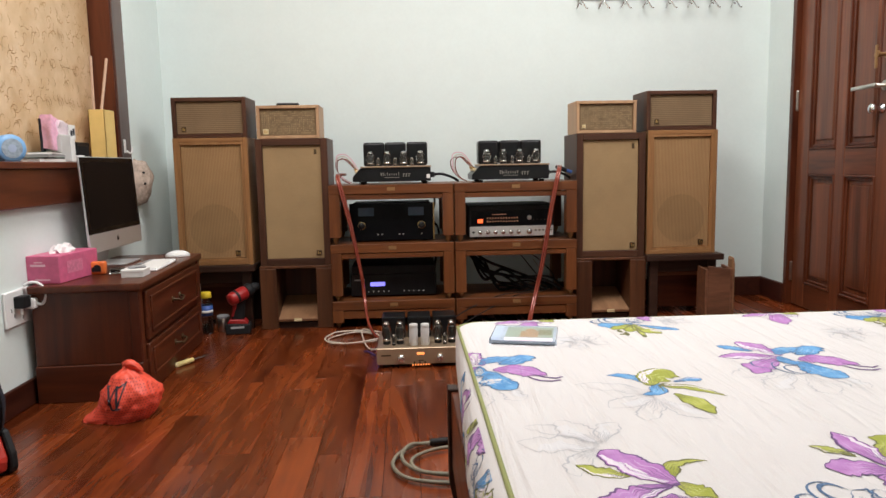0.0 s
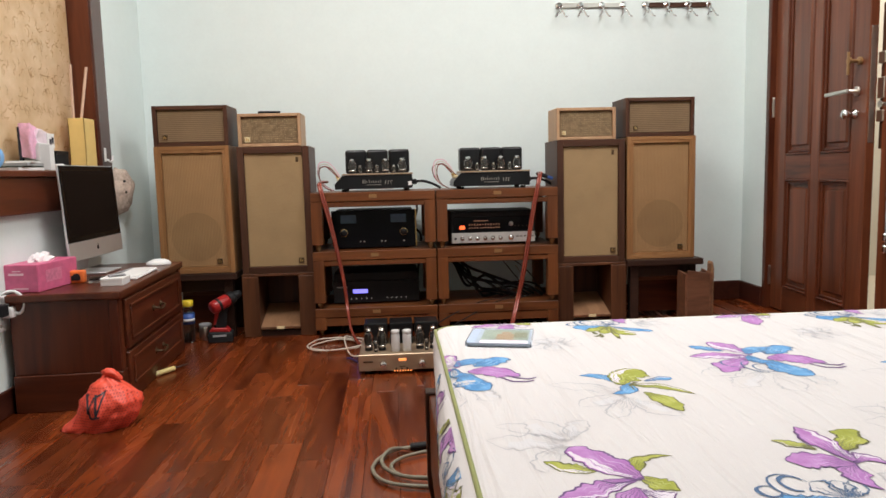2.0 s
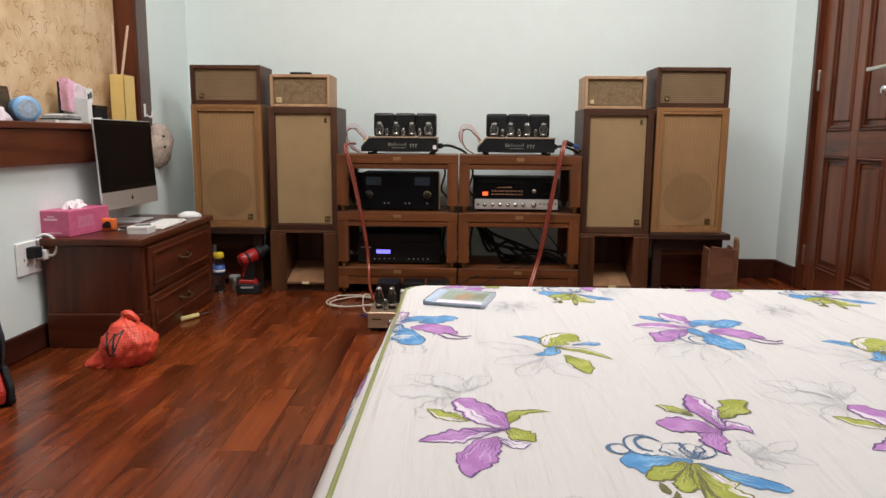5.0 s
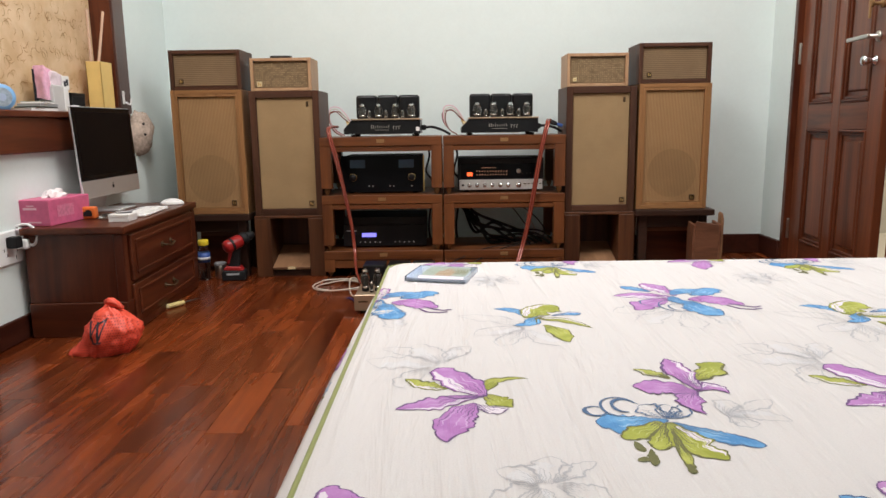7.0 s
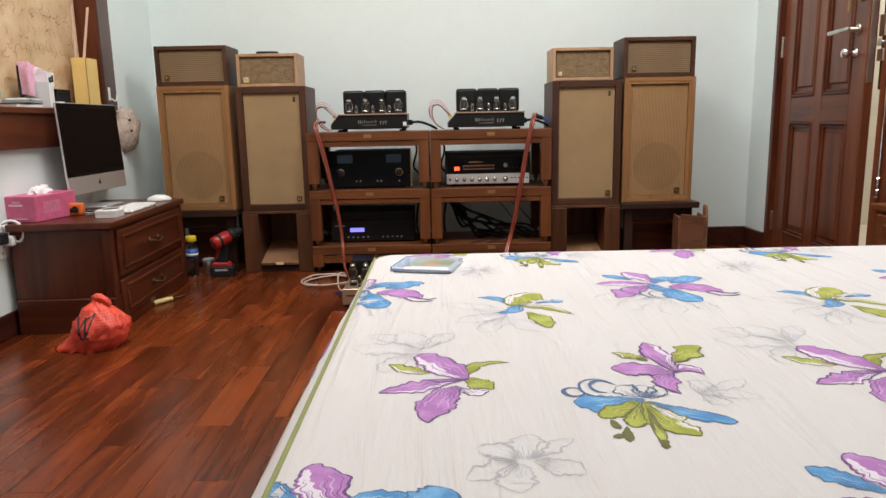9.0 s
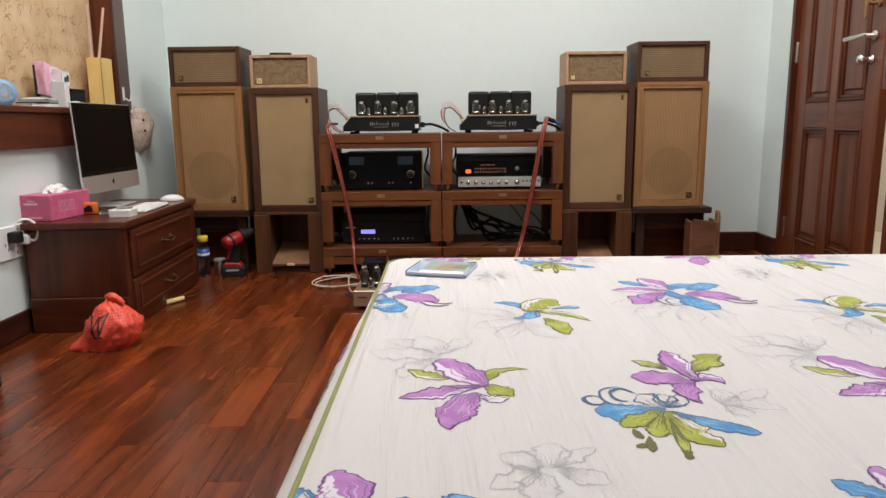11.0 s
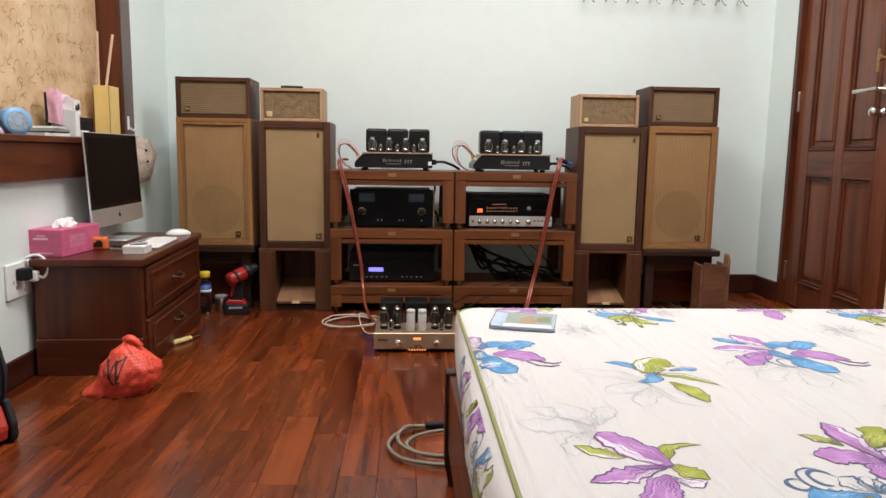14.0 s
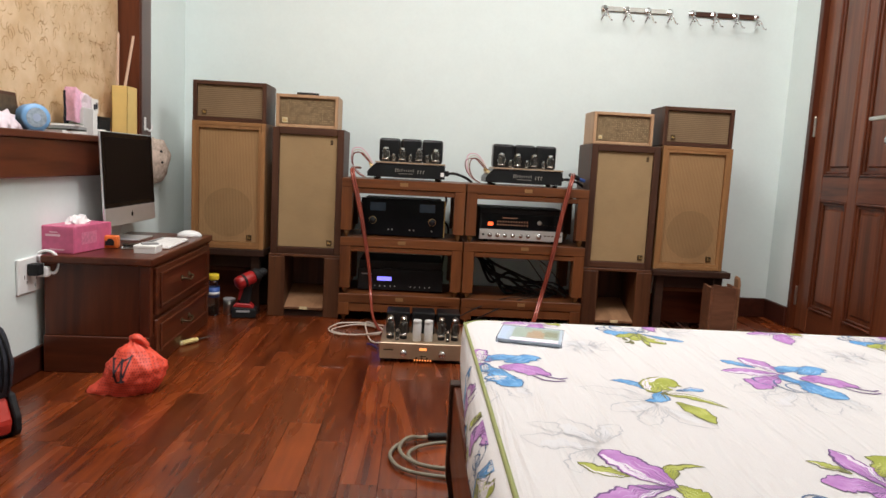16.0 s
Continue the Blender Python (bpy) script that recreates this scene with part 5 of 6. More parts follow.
    def loop(self, cx, cy, rx, ry, a0, a1, slot="p_dblue", w=0.0025):
        self.count += 1
        self.stroke([(cx + rx * (1 + 0.2 * self.wob(k / 20, 51, 3.0)) * math.cos(a0 + (a1 - a0) * k / 22), cy + ry * math.sin(a0 + (a1 - a0) * k / 22)) for k in range(23)], w, slot)

    def mesh(self, name):
        me = bpy.data.meshes.new(name)
        self.b.to_mesh(me)
        self.b.free()
        for s in SLOTS:
            me.materials.append(M[s])
        return me


PUR, BLU, OLI = ("p_purple", "p_dark"), ("p_blue", "p_dblue"), ("p_olive", "p_dolive")


def lily_purple():
    f = Motif(1)
    f.outline((-0.058, 0.128), (-0.113, 0.135), (-0.167, 0.151), 0.06, tint=True)
    f.outline((-0.058, 0.138), (-0.103, 0.184), (-0.149, 0.203), 0.036)
    f.outline((-0.053, 0.133), (-0.077, 0.188), (-0.094, 0.224), 0.05, tint=True)
    f.outline((-0.049, 0.138), (-0.028, 0.186), (-0.008, 0.2), 0.036, tint=True)
    f.outline((-0.057, 0.113), (-0.098, 0.074), (-0.106, 0.037), 0.042)
    f.petal((-0.045, 0.033), (-0.075, 0.044), (-0.104, 0.07), 0.03, *OLI, 1, 0.55, 0.7)
    f.petal((0.002, 0.012), (0.019, 0.06), (0.066, 0.066), 0.028, *OLI, 0, 0.4, 0.2)
    f.petal((0.002, 0.01), (0.02, -0.012), (0.036, -0.032), 0.036, *OLI, 0, 0.5, 0.4)
    f.petal((-0.011, -0.02), (0.009, -0.04), (0.03, -0.035), 0.024, "p_lilac", "p_dark", 0, 0.5, 0.5)
    f.petal((-0.01, -0.018), (-0.036, -0.066), (-0.045, -0.128), 0.05, *PUR, 0, 0.55, 0.55)
    f.petal((-0.004, 0.003), (-0.062, -0.014), (-0.11, -0.036), 0.044, *PUR, 1, 0.5, 0.3)
    f.petal((0.003, 0.002), (-0.03, 0.058), (-0.06, 0.112), 0.064, *PUR, 1, 0.6, 0.95)
    f.stroke([(0.004, 0.008), (-0.014, -0.002), (-0.034, -0.004), (-0.05, 0.006)], 0.004, "p_dark")
    return f.mesh("lily_purple")


def lily_blue_olive():
    f = Motif(2)
    f.outline((0.076, 0.014), (0.121, 0.039), (0.15, 0.06), 0.026)
    f.outline((0.076, 0.014), (0.117, 0.013), (0.147, -0.005), 0.03, tint=True)
    f.outline((0.08, 0.014), (0.09, -0.006), (0.094, -0.022), 0.03)
    f.outline((0.076, 0.018), (0.09, 0.045), (0.1, 0.055), 0.03, tint=True)
    f.petal((0.004, 0.001), (-0.042, -0.006), (-0.082, 0.0), 0.05, *BLU, 0, 0.65, 1.0)
    f.petal((0.007, -0.006), (0.042, -0.042), (0.09, -0.068), 0.036, *BLU, 0, 0.7, 0.8)
    f.petal((-0.005, -0.005), (-0.031, -0.025), (-0.06, -0.05), 0.036, *OLI, 0, 0.6, 0.9)
    f.petal((-0.002, -0.009), (-0.016, -0.048), (-0.03, -0.076), 0.034, *OLI, 0, 0.6, 0.8)
    f.petal((0.003, -0.006), (0.014, -0.06), (0.037, -0.1), 0.05, *OLI, 1, 0.55, 0.6)
    f.petal((0.0, -0.03), (-0.005, -0.09), (-0.009, -0.124), 0.014, *OLI, 0, 0.5, 0.6)
    for x, y, u, v in ((-0.05, -0.055, -0.046, -0.08), (-0.058, -0.1, -0.044, -0.094), (-0.037, -0.074, -0.043, -0.111), (-0.007, -0.108, -0.01, -0.128)):
        f.petal((x, y), ((x + u) / 2, (y + v) / 2), (u, v), 0.011, "p_dolive", "p_dolive", 0, 0.5, 1.0)
    f.outline((0.002, 0.004), (-0.008, 0.029), (-0.018, 0.044), 0.036, "p_dblue")
    f.outline((0.005, 0.004), (0.012, 0.03), (0.02, 0.042), 0.03, "p_dblue")
    f.outline((0.008, 0.004), (0.026, 0.024), (0.04, 0.046), 0.024, "p_dblue")
    f.loop(-0.043, 0.04, 0.024, 0.03, 0.2, 5.2)
    f.loop(-0.037, 0.044, 0.015, 0.02, 0.4, 4.8, w=0.004)
    f.loop(-0.076, 0.028, 0.013, 0.014, 0.5, 6.0, w=0.004)
    f.petal((0.047, 0.134), (0.03, 0.156), (0.006, 0.172), 0.026, *OLI, 1, 0.5, 0.4)
    f.petal((0.078, 0.126), (0.108, 0.16), (0.14, 0.197), 0.046, *OLI, 0, 0.65, 0.7)
    f.petal((0.07, 0.088), (0.094, 0.104), (0.107, 0.078), 0.028, *PUR, 1, 0.45, 0.3)
    f.petal((0.066, 0.09), (0.046, 0.054), (0.055, 0.015), 0.036, *PUR, 0, 0.45, 0.2)
    f.petal((0.068, 0.082), (0.031, 0.102), (-0.011, 0.106), 0.046, *PUR, 0, 0.65, 0.8)
    f.petal((0.073, 0.092), (0.068, 0.155), (0.064, 0.216), 0.042, *PUR, -1, 0.6, 0.6)
    return f.mesh("lily_blue_olive")


def lily_mixed():
    f = Motif(3)
    f.outline((-0.06, -0.08), (-0.12, -0.098), (-0.161, -0.112), 0.05)
    f.outline((-0.05, -0.1), (-0.1, -0.16), (-0.14, -0.183), 0.05, tint=True)
    f.outline((-0.03, -0.12), (-0.039, -0.189), (-0.046, -0.224), 0.055)
    f.outline((0.0, -0.12), (0.02, -0.17), (0.03, -0.2), 0.045, tint=True)
    f.petal((-0.05, 0.04), (-0.077, 0.066), (-0.101, 0.091), 0.036, *BLU, 0, 0.6, 0.5)
    f.petal((-0.019, -0.009), (-0.072, 0.009), (-0.135, 0.008), 0.05, *PUR, 1, 0.6, 0.3)
    f.petal((-0.029, -0.018), (-0.077, -0.052), (-0.117, -0.104), 0.056, *PUR, 0, 0.65, 0.8)
    f.petal((-0.01, 0.004), (-0.028, 0.068), (-0.049, 0.116), 0.06, *PUR, 1, 0.65, 0.9)
    f.petal((-0.015, 0.01), (0.022, 0.042), (0.05, 0.012), 0.05, *BLU, 0, 0.5, 0.8)
    f.petal((0.02, 0.006), (0.062, 0.034), (0.09, 0.062), 0.056, *BLU, 0, 0.65, 0.9)
    f.petal((-0.017, 0.001), (-0.016, -0.037), (0.011, -0.045), 0.036, *BLU, 0, 0.5, 0.5)
    f.petal((0.005, -0.029), (0.056, -0.037), (0.098, -0.073), 0.07, *PUR, 0, 0.5, 0.4)
    f.petal((0.004, -0.04), (0.006, -0.1), (0.034, -0.14), 0.07, *BLU, 0, 0.6, 0.9)
    f.stroke([(0.07, -0.06), (0.092, -0.082), (0.11, -0.09), (0.125, -0.082)], 0.005, "p_dark")
    f.stroke([(0.062, -0.075), (0.078, -0.1), (0.1, -0.106), (0.118, -0.1)], 0.005, "p_dark")
    f.loop(-0.037, -0.075, 0.03, 0.04, 0.3, 5.9)
    f.loop(-0.03, -0.085, 0.02, 0.024, 0.0, 5.0)
    f.loop(-0.075, -0.05, 0.02, 0.024, 1.0, 5.6)
    return f.mesh("lily_mixed")


def lily_olive():
    f = Motif(4)
    f.outline((-0.012, -0.05), (-0.067, -0.004), (-0.129, 0.02), 0.045)
    f.outline((-0.015, -0.06), (-0.061, -0.072), (-0.104, -0.1), 0.05, tint=True)
    f.outline((-0.016, -0.065), (-0.046, -0.122), (-0.066, -0.158), 0.04)
    f.outline((-0.009, -0.07), (0.01, -0.125), (0.042, -0.161), 0.04, tint=True)
    f.petal((0.006, -0.012), (-0.022, 0.05), (-0.062, 0.064), 0.03, *BLU, 0, 0.5, 0.5)
    f.petal((0.008, 0.02), (0.0, -0.03), (-0.033, -0.043), 0.034, *BLU, 0, 0.45, 0.7)
    f.petal((0.043, 0.014), (0.072, 0.026), (0.096, 0.022), 0.026, *BLU, 1, 0.7, 0.9)
    f.petal((0.008, -0.002), (0.059, -0.02), (0.1, -0.066), 0.034, *OLI, 1, 0.4, 0.2)
    f.petal((0.02, -0.045), (0.038, -0.085), (0.047, -0.143), 0.04, *OLI, 0, 0.65, 0.8)
    f.petal((-0.006, 0.0), (0.022, 0.05), (0.062, 0.082), 0.066, *OLI, 1, 0.6, 0.95)
    f.loop(0.03, -0.02, 0.022, 0.03, 1.6, 3.6, "p_dolive", 0.004)
    return f.mesh("lily_olive")


def lily_line():
    f = Motif(5)
    f.outline((0.003, 0.004), (0.01, 0.034), (0.013, 0.06), 0.044, tint=True)
    f.outline((0.009, 0.006), (0.032, 0.029), (0.059, 0.047), 0.024)
    f.outline((0.011, 0.0), (0.037, -0.012), (0.058, -0.027), 0.036)
    f.outline((-0.004, -0.005), (-0.009, -0.03), (-0.01, -0.06), 0.042, tint=True)
    f.outline((-0.006, -0.003), (-0.032, -0.016), (-0.058, -0.035), 0.034)
    f.outline((-0.005, 0.004), (-0.023, 0.022), (-0.046, 0.031), 0.034, tint=True)
    return f.mesh("lily_line")


motifs = [(lily_purple(), 0.168, 1.237), (lily_blue_olive(), 0.379, 1.163), (lily_mixed(), 0.59, 1.754), (lily_olive(), 0.27, 1.606), (lily_line(), 0.219, 1.015)]
prints = [(me, mx + i * (0.558 + 0.06 * (my + j * (0.895 if j > 0 else 0.852) - 1.3)), my + j * (0.895 if j > 0 else 0.852), False) for me, mx, my in motifs for i in range(-2, 4) for j in range(-2, 2)]
# flowers on the border below the piping
prints += [(motifs[2][0], BX0 - 0.1, 1.72, True), (motifs[0][0], BX0 - 0.095, 1.52, True), (motifs[1][0], BX0 - 0.045, 1.36, True), (motifs[3][0], BX0 - 0.08, 0.9, True)]
body = [c for c in mat.children if c.name.startswith("fitted_sheet")][0].data
skin = BVHTree.FromPolygons([v.co for v in body.vertices], [p.vertices[:] for p in body.polygons])
SEAM = BX0 + 0.004
for me, x, y, low in prints:
    h0, h1 = min(v.co.y for v in me.vertices), max(v.co.y for v in me.vertices)
    x0, x1 = min(v.co.x for v in me.vertices), max(v.co.x for v in me.vertices)
    if not (low or (x + x0 > BX0 - 0.2 and x + x1 < BX1 - 0.02 and y + h0 > BY0 + 0.03 and y + h1 < BY1 + 0.3)):
        continue
    if low or x + x0 < BX0 + 0.035 or y + h1 > BY1 - 0.04:
        # lay the print on the rounded edge, trimmed where the sheet turns away
        b = bmesh.new()
        b.from_mesh(me)
        b.transform(Matrix.Translation((x, y, 0)))
        cuts = [((0, BY1 - 0.012, 0), (0, 1, 0)), ((SEAM - 0.15, 0, 0), (-1, 0, 0)), ((SEAM - (0.006 if low else 0.0), 0, 0), (1, 0, 0) if low else (-1, 0, 0))]
        for co, no in cuts:
            bmesh.ops.bisect_plane(b, geom=b.verts[:] + b.edges[:] + b.faces[:], plane_co=co, plane_no=no, clear_outer=True)
        for v in b.verts:
            e = v.co.z
            if v.co.x >= SEAM - 0.001:
                hit = skin.ray_cast(Vector((v.co.x, v.co.y, 1)), Vector((0, 0, -1)))
            else:
                hit = skin.ray_cast(Vector((-0.5, v.co.y, 0.432 - (SEAM - v.co.x))), Vector((1, 0, 0)))
            if hit[0] is not None:
                v.co = hit[0] + hit[1] * e
        o = new("printed_flower", bpy.data.meshes.new("printed_flower"))
        b.to_mesh(o.data)
        b.free()
        for slot in SLOTS:
            o.data.materials.append(M[slot])
    else:
        o = new("printed_flower", me)
        o.location = (x, y, BZ)
    o.parent = mat

cd = thing("disc_case", "clear disc case with a blue-green cover on the bed", "disc case", pose(0.108, 1.955, BZ + 0.002, 0, 0, -14))
part("cover", box(-0.068, 0.068, -0.06, 0.06, 0.001, 0.008, 0.001), M["cover_grey"], cd)
part("picture", box(-0.04, 0.062, -0.042, 0.052, 0.008, 0.0084, 0), M["cover_green"], cd, "grey-green landscape picture")
part("spine", box(-0.068, -0.05, -0.06, 0.06, 0.008, 0.0086, 0), M["pale_blue"], cd, "blue printed spine")
bm = lathe([(0.012, 0), (0.012, 0.0003)], 14, Matrix.Translation((0.012, 0.022, 0.0085)))
box(-0.008, 0.03, -0.04, 0.012, 0.0085, 0.0088, 0, 1, bm)
part("figure", bm, M["plate"], cd, "tan blot of the cover picture")
part("picture_band", box(0.03, 0.058, -0.02, 0.03, 0.0085, 0.0088, 0), M["olive_ink"], cd)
part("picture_band", box(-0.04, 0.062, -0.058, -0.046, 0.008, 0.0086, 0), M["near_white_pink"], cd)
c = part("clear_shell", box(-0.071, 0.071, -0.0625, 0.0625, 0.0, 0.012, 0.001), M["clear"], cd)
c.visible_shadow = False

# ---- low cabinet beside the west wall ----
CX0, CX1, CY0, CY1, CZ = -1.475, -1.112, 2.965, 3.80, 0.426
cab = thing("low_cabinet", "glossy red-brown wooden low cabinet with two drawers", "cabinet", Matrix.Translation((CX1, CY0, 0)) @ Matrix.Rotation(radians(2.4), 4, "Z") @ Matrix.Translation((-CX1, -CY0, 0)))
part("top", box(CX0 - 0.004, CX1 + 0.018, CY0 - 0.018, CY1 + 0.012, CZ - 0.028, CZ, 0.006, 2), M["red_y"], cab)
part("body", box(CX0, CX1, CY0, CY1, 0.135, CZ - 0.028, 0.003), M["red_z"], cab)
part("plinth", box(CX0 - 0.002, CX1 + 0.004, CY0 - 0.008, CY1 + 0.004, 0.0, 0.135, 0.003), M["red_x"], cab)
part("corner_post", box(CX1 - 0.03, CX1 + 0.006, CY0 - 0.006, CY0 + 0.03, 0.136, CZ - 0.0285, 0.003), M["red_z"], cab)
part("corner_post", box(CX1 - 0.03, CX1 + 0.006, CY1 - 0.03, CY1 + 0.006, 0.136, CZ - 0.0285, 0.003), M["red_z"], cab)
for z0, z1 in ((0.205, 0.385), (0.04, 0.19)):
    d = part("drawer", box(CX1, CX1 + 0.014, CY0 + 0.05, CY1 - 0.05, z0, z1, 0.003), M["red_y"], cab)
    bm = box(CX1 + 0.014, CX1 + 0.02, CY0 + 0.085, CY1 - 0.085, z1 - 0.035, z1 - 0.022, 0.002)
    box(CX1 + 0.014, CX1 + 0.02, CY0 + 0.085, CY1 - 0.085, z0 + 0.022, z0 + 0.035, 0.002, 1, bm)
    box(CX1 + 0.014, CX1 + 0.02, CY0 + 0.085, CY0 + 0.098, z0 + 0.035, z1 - 0.035, 0.002, 1, bm)
    box(CX1 + 0.014, CX1 + 0.02, CY1 - 0.098, CY1 - 0.085, z0 + 0.035, z1 - 0.035, 0.002, 1, bm)
    part("moulding", bm, M["red_y"], d)
    zc = (z0 + z1) / 2
    yc = (CY0 + CY1) / 2
    bm = tube([(CX1 + 0.016, yc - 0.05, zc), (CX1 + 0.034, yc - 0.042, zc - 0.003), (CX1 + 0.036, yc, zc - 0.012), (CX1 + 0.034, yc + 0.042, zc - 0.003), (CX1 + 0.016, yc + 0.05, zc)], 0.0045, 8, 4)
    lathe([(0.014, 0), (0.012, 0.004)], 12, Matrix.Translation((CX1 + 0.014, yc - 0.05, zc)) @ Matrix.Rotation(radians(90), 4, "Y"), bm)
    lathe([(0.014, 0), (0.012, 0.004)], 12, Matrix.Translation((CX1 + 0.014, yc + 0.05, zc)) @ Matrix.Rotation(radians(90), 4, "Y"), bm)
    part("handle", bm, M["badge"], d, "dark bronze bow handle", True)

# all-in-one computer, its screen facing the room
mac = thing("desktop_computer", "aluminium all-in-one computer with a dark screen", "computer", pose(-1.39, 3.515, CZ, 0, 0, 90))
lean = Matrix.Translation((0, 0, 0.07)) @ Matrix.Rotation(radians(-3), 4, "X") @ Matrix.Translation((0, 0, -0.07))


def leaning(bm):
    bm.transform(lean)
    return bm


part("shell", leaning(box(-0.262, 0.265, 0.0, 0.008, 0.07, 0.455, 0.003, 3)), M["alu"], mac)
part("back_bulge", leaning(box(-0.17, 0.17, 0.007, 0.034, 0.14, 0.39, 0.012, 2)), M["alu"], mac)
scr = part("screen", leaning(box(-0.26, 0.263, -0.003, 0.0005, 0.146, 0.452, 0.002)), M["bglass"], mac, "black glass screen")
part("display_area", leaning(box(-0.24, 0.24, -0.0036, -0.0031, 0.166, 0.432, 0)), M["screen"], scr, "switched-off dark display")
part("chin", leaning(box(-0.261, 0.264, -0.0025, 0.0005, 0.071, 0.1455, 0.001)), M["alu"], mac)
bm = lathe([(0.009, 0), (0.009, 0.001)], 20, facing(0.0, -0.0025, 0.109))
lathe([(0.003, 0), (0.003, 0.001)], 10, facing(0.003, -0.0025, 0.121), bm)
part("emblem", leaning(bm), M["matt"], mac, "small dark emblem")
part("foot", box(-0.085, 0.085, -0.06, 0.1, 0.0, 0.009, 0.003), M["alu"], mac)
bm = box(-0.085, 0.085, -0.004, 0.006, 0.0, 0.24, 0.002)
bm.transform(Matrix.Translation((0, 0.092, 0.006)) @ Matrix.Rotation(radians(15), 4, "X"))
part("neck", bm, M["alu"], mac)

tis = thing("tissue_box", "pink card tissue box with a white tissue pulled up", "tissue box", pose(-1.432, 3.115, CZ, 0, 0, -6))
part("carton", box(-0.062, 0.062, -0.125, 0.125, 0, 0.1, 0.003), M["pink"], tis)
for a, c, z0, z1 in ((-0.045, 0.01, 0.062, 0.07), (-0.03, 0.0, 0.075, 0.079), (-0.03, 0.025, 0.012, 0.017)):
    part("lettering", box(a, c, -0.1258, -0.1249, z0, z1, 0), M["pale_pink"], tis, "pale lettering bar")
part("side_print", box(0.0619, 0.0627, -0.08, 0.02, 0.03, 0.075, 0), M["mid_pink"], tis, "paler printed patch")
b = bmesh.new()
bmesh.ops.create_icosphere(b, subdivisions=3, radius=1)
for v in b.verts:
    n1 = noise.noise(v.co * 2.3)
    v.co = Vector((v.co.x * 0.032 * (1 + 0.5 * n1), v.co.y * 0.055 * (1 + 0.4 * n1), 0.1 + max(v.co.z, -0.1) * 0.028 * (1 + 0.9 * noise.noise(v.co * 3.7))))
part("tissue", b, M["tissue"], tis, "crumpled white tissue")

tape = thing("tape_measure", "orange and black tape measure", "tape measure", pose(-1.35, 3.2, CZ, 0, 0, 5))
part("case", box(-0.035, 0.035, -0.018, 0.018, 0, 0.05, 0.01, 3), M["orange"], tape, "", True)
part("grip", box(-0.041, -0.018, -0.0195, 0.0195, 0.004, 0.046, 0.006, 2), M["matt"], tape)
part("clip", box(-0.012, 0.022, -0.0215, -0.017, 0.012, 0.03, 0.003), M["matt"], tape)
part("hub", lathe([(0.013, 0), (0.013, 0.003)], 16, facing(0.008, -0.018, 0.026)), M["matt"], tape)

kb = thing("white_keyboard", "slim white keyboard lying flat on the cabinet", "keyboard", pose(-1.19, 3.37, CZ, 0, 0, 94))
part("tray", box(-0.15, 0.15, -0.05, 0.05, 0, 0.012, 0.004), M["white"], kb)
for r in range(5):
    for k in range(13):
        part("key", box(-0.143 + k * 0.0221, -0.124 + k * 0.0221, -0.045 + r * 0.0182, -0.029 + r * 0.0182, 0.012, 0.0145, 0), M["paper"], kb)
wb = thing("white_carton", "small white carton box", "carton", pose(-1.175, 3.125, CZ, 0, 0, 3))
part("carton", box(-0.04, 0.04, -0.04, 0.045, 0, 0.028, 0.002), M["white"], wb)
part("lid", box(-0.041, 0.041, -0.041, 0.046, 0.018, 0.03, 0.002), M["paper"], wb)
sl = thing("card_reader", "slim dark grey card reader lying on the white carton", "card reader", pose(-1.17, 3.13, CZ + 0.0302, 0, 0, 30))
part("case", box(-0.03, 0.03, -0.016, 0.016, 0, 0.008, 0.003, 2), M["grey"], sl)
part("slot", box(-0.022, 0.022, -0.0163, -0.0155, 0.003, 0.005, 0), M["matt"], sl)
mouse = thing("computer_mouse", "white rounded computer mouse", "mouse", pose(-1.2, 3.69, CZ, 0, 0, 20))
b = bmesh.new()
bmesh.ops.create_uvsphere(b, u_segments=20, v_segments=12, radius=1)
for v in b.verts:
    v.co = Vector((v.co.x * 0.055, v.co.y * 0.03, max(0.0, 0.004 + v.co.z * 0.026)))
part("shell", b, M["white"], mouse, "", True)
part("base", lathe([(0.85, 0), (1, 0.5), (1, 1)], 20, Matrix.Diagonal((0.052, 0.028, 0.006, 1))), M["red"], mouse, "dark red base rim")
for k in range(5):
    cable("thin_cable", "thin grey cable tangled by the computer", [(-1.29 + 0.01 * k, 3.3 + 0.03 * k, CZ + 0.004), (-1.26, 3.36 + 0.035 * k, CZ + 0.012), (-1.28 + 0.012 * k, 3.45 + 0.03 * k, CZ + 0.005), (-1.24, 3.5 + 0.03 * k, CZ + 0.004)], 0.0022, "grey", 6)
glue = thing("clear_packet", "clear plastic packet lying on the cabinet", "packet", pose(-1.28, 3.22, CZ, 0, 0, 20))
part("packet", box(-0.03, 0.03, -0.045, 0.045, 0, 0.016, 0.006, 2), M["clear"], glue)

# ---- socket on the west wall ----
sock = thing("wall_socket", "white double wall socket plate with two plugs in it", "socket", pose(X0, 2.905, 0.36, 0, 0, 90))
part("plate", box(-0.078, 0.078, -0.012, 0, -0.062, 0.062, 0.004), M["white"], sock)
bm = bmesh.new()
for sx, sz in ((0.03, -0.02), (-0.03, -0.03), (0.02, -0.045), (-0.045, -0.01)):
    box(sx, sx + 0.004, -0.0126, -0.0118, sz, sz + 0.012, 0, 1, bm)
part("pin_holes", bm, M["matt"], sock)
part("plug", box(-0.03, 0.012, -0.05, -0.012, 0.0, 0.042, 0.006, 2), M["matt"], sock, "black plug")
part("plug", box(0.02, 0.052, -0.055, -0.012, -0.012, 0.026, 0.008, 2), M["white"], sock, "white plug")
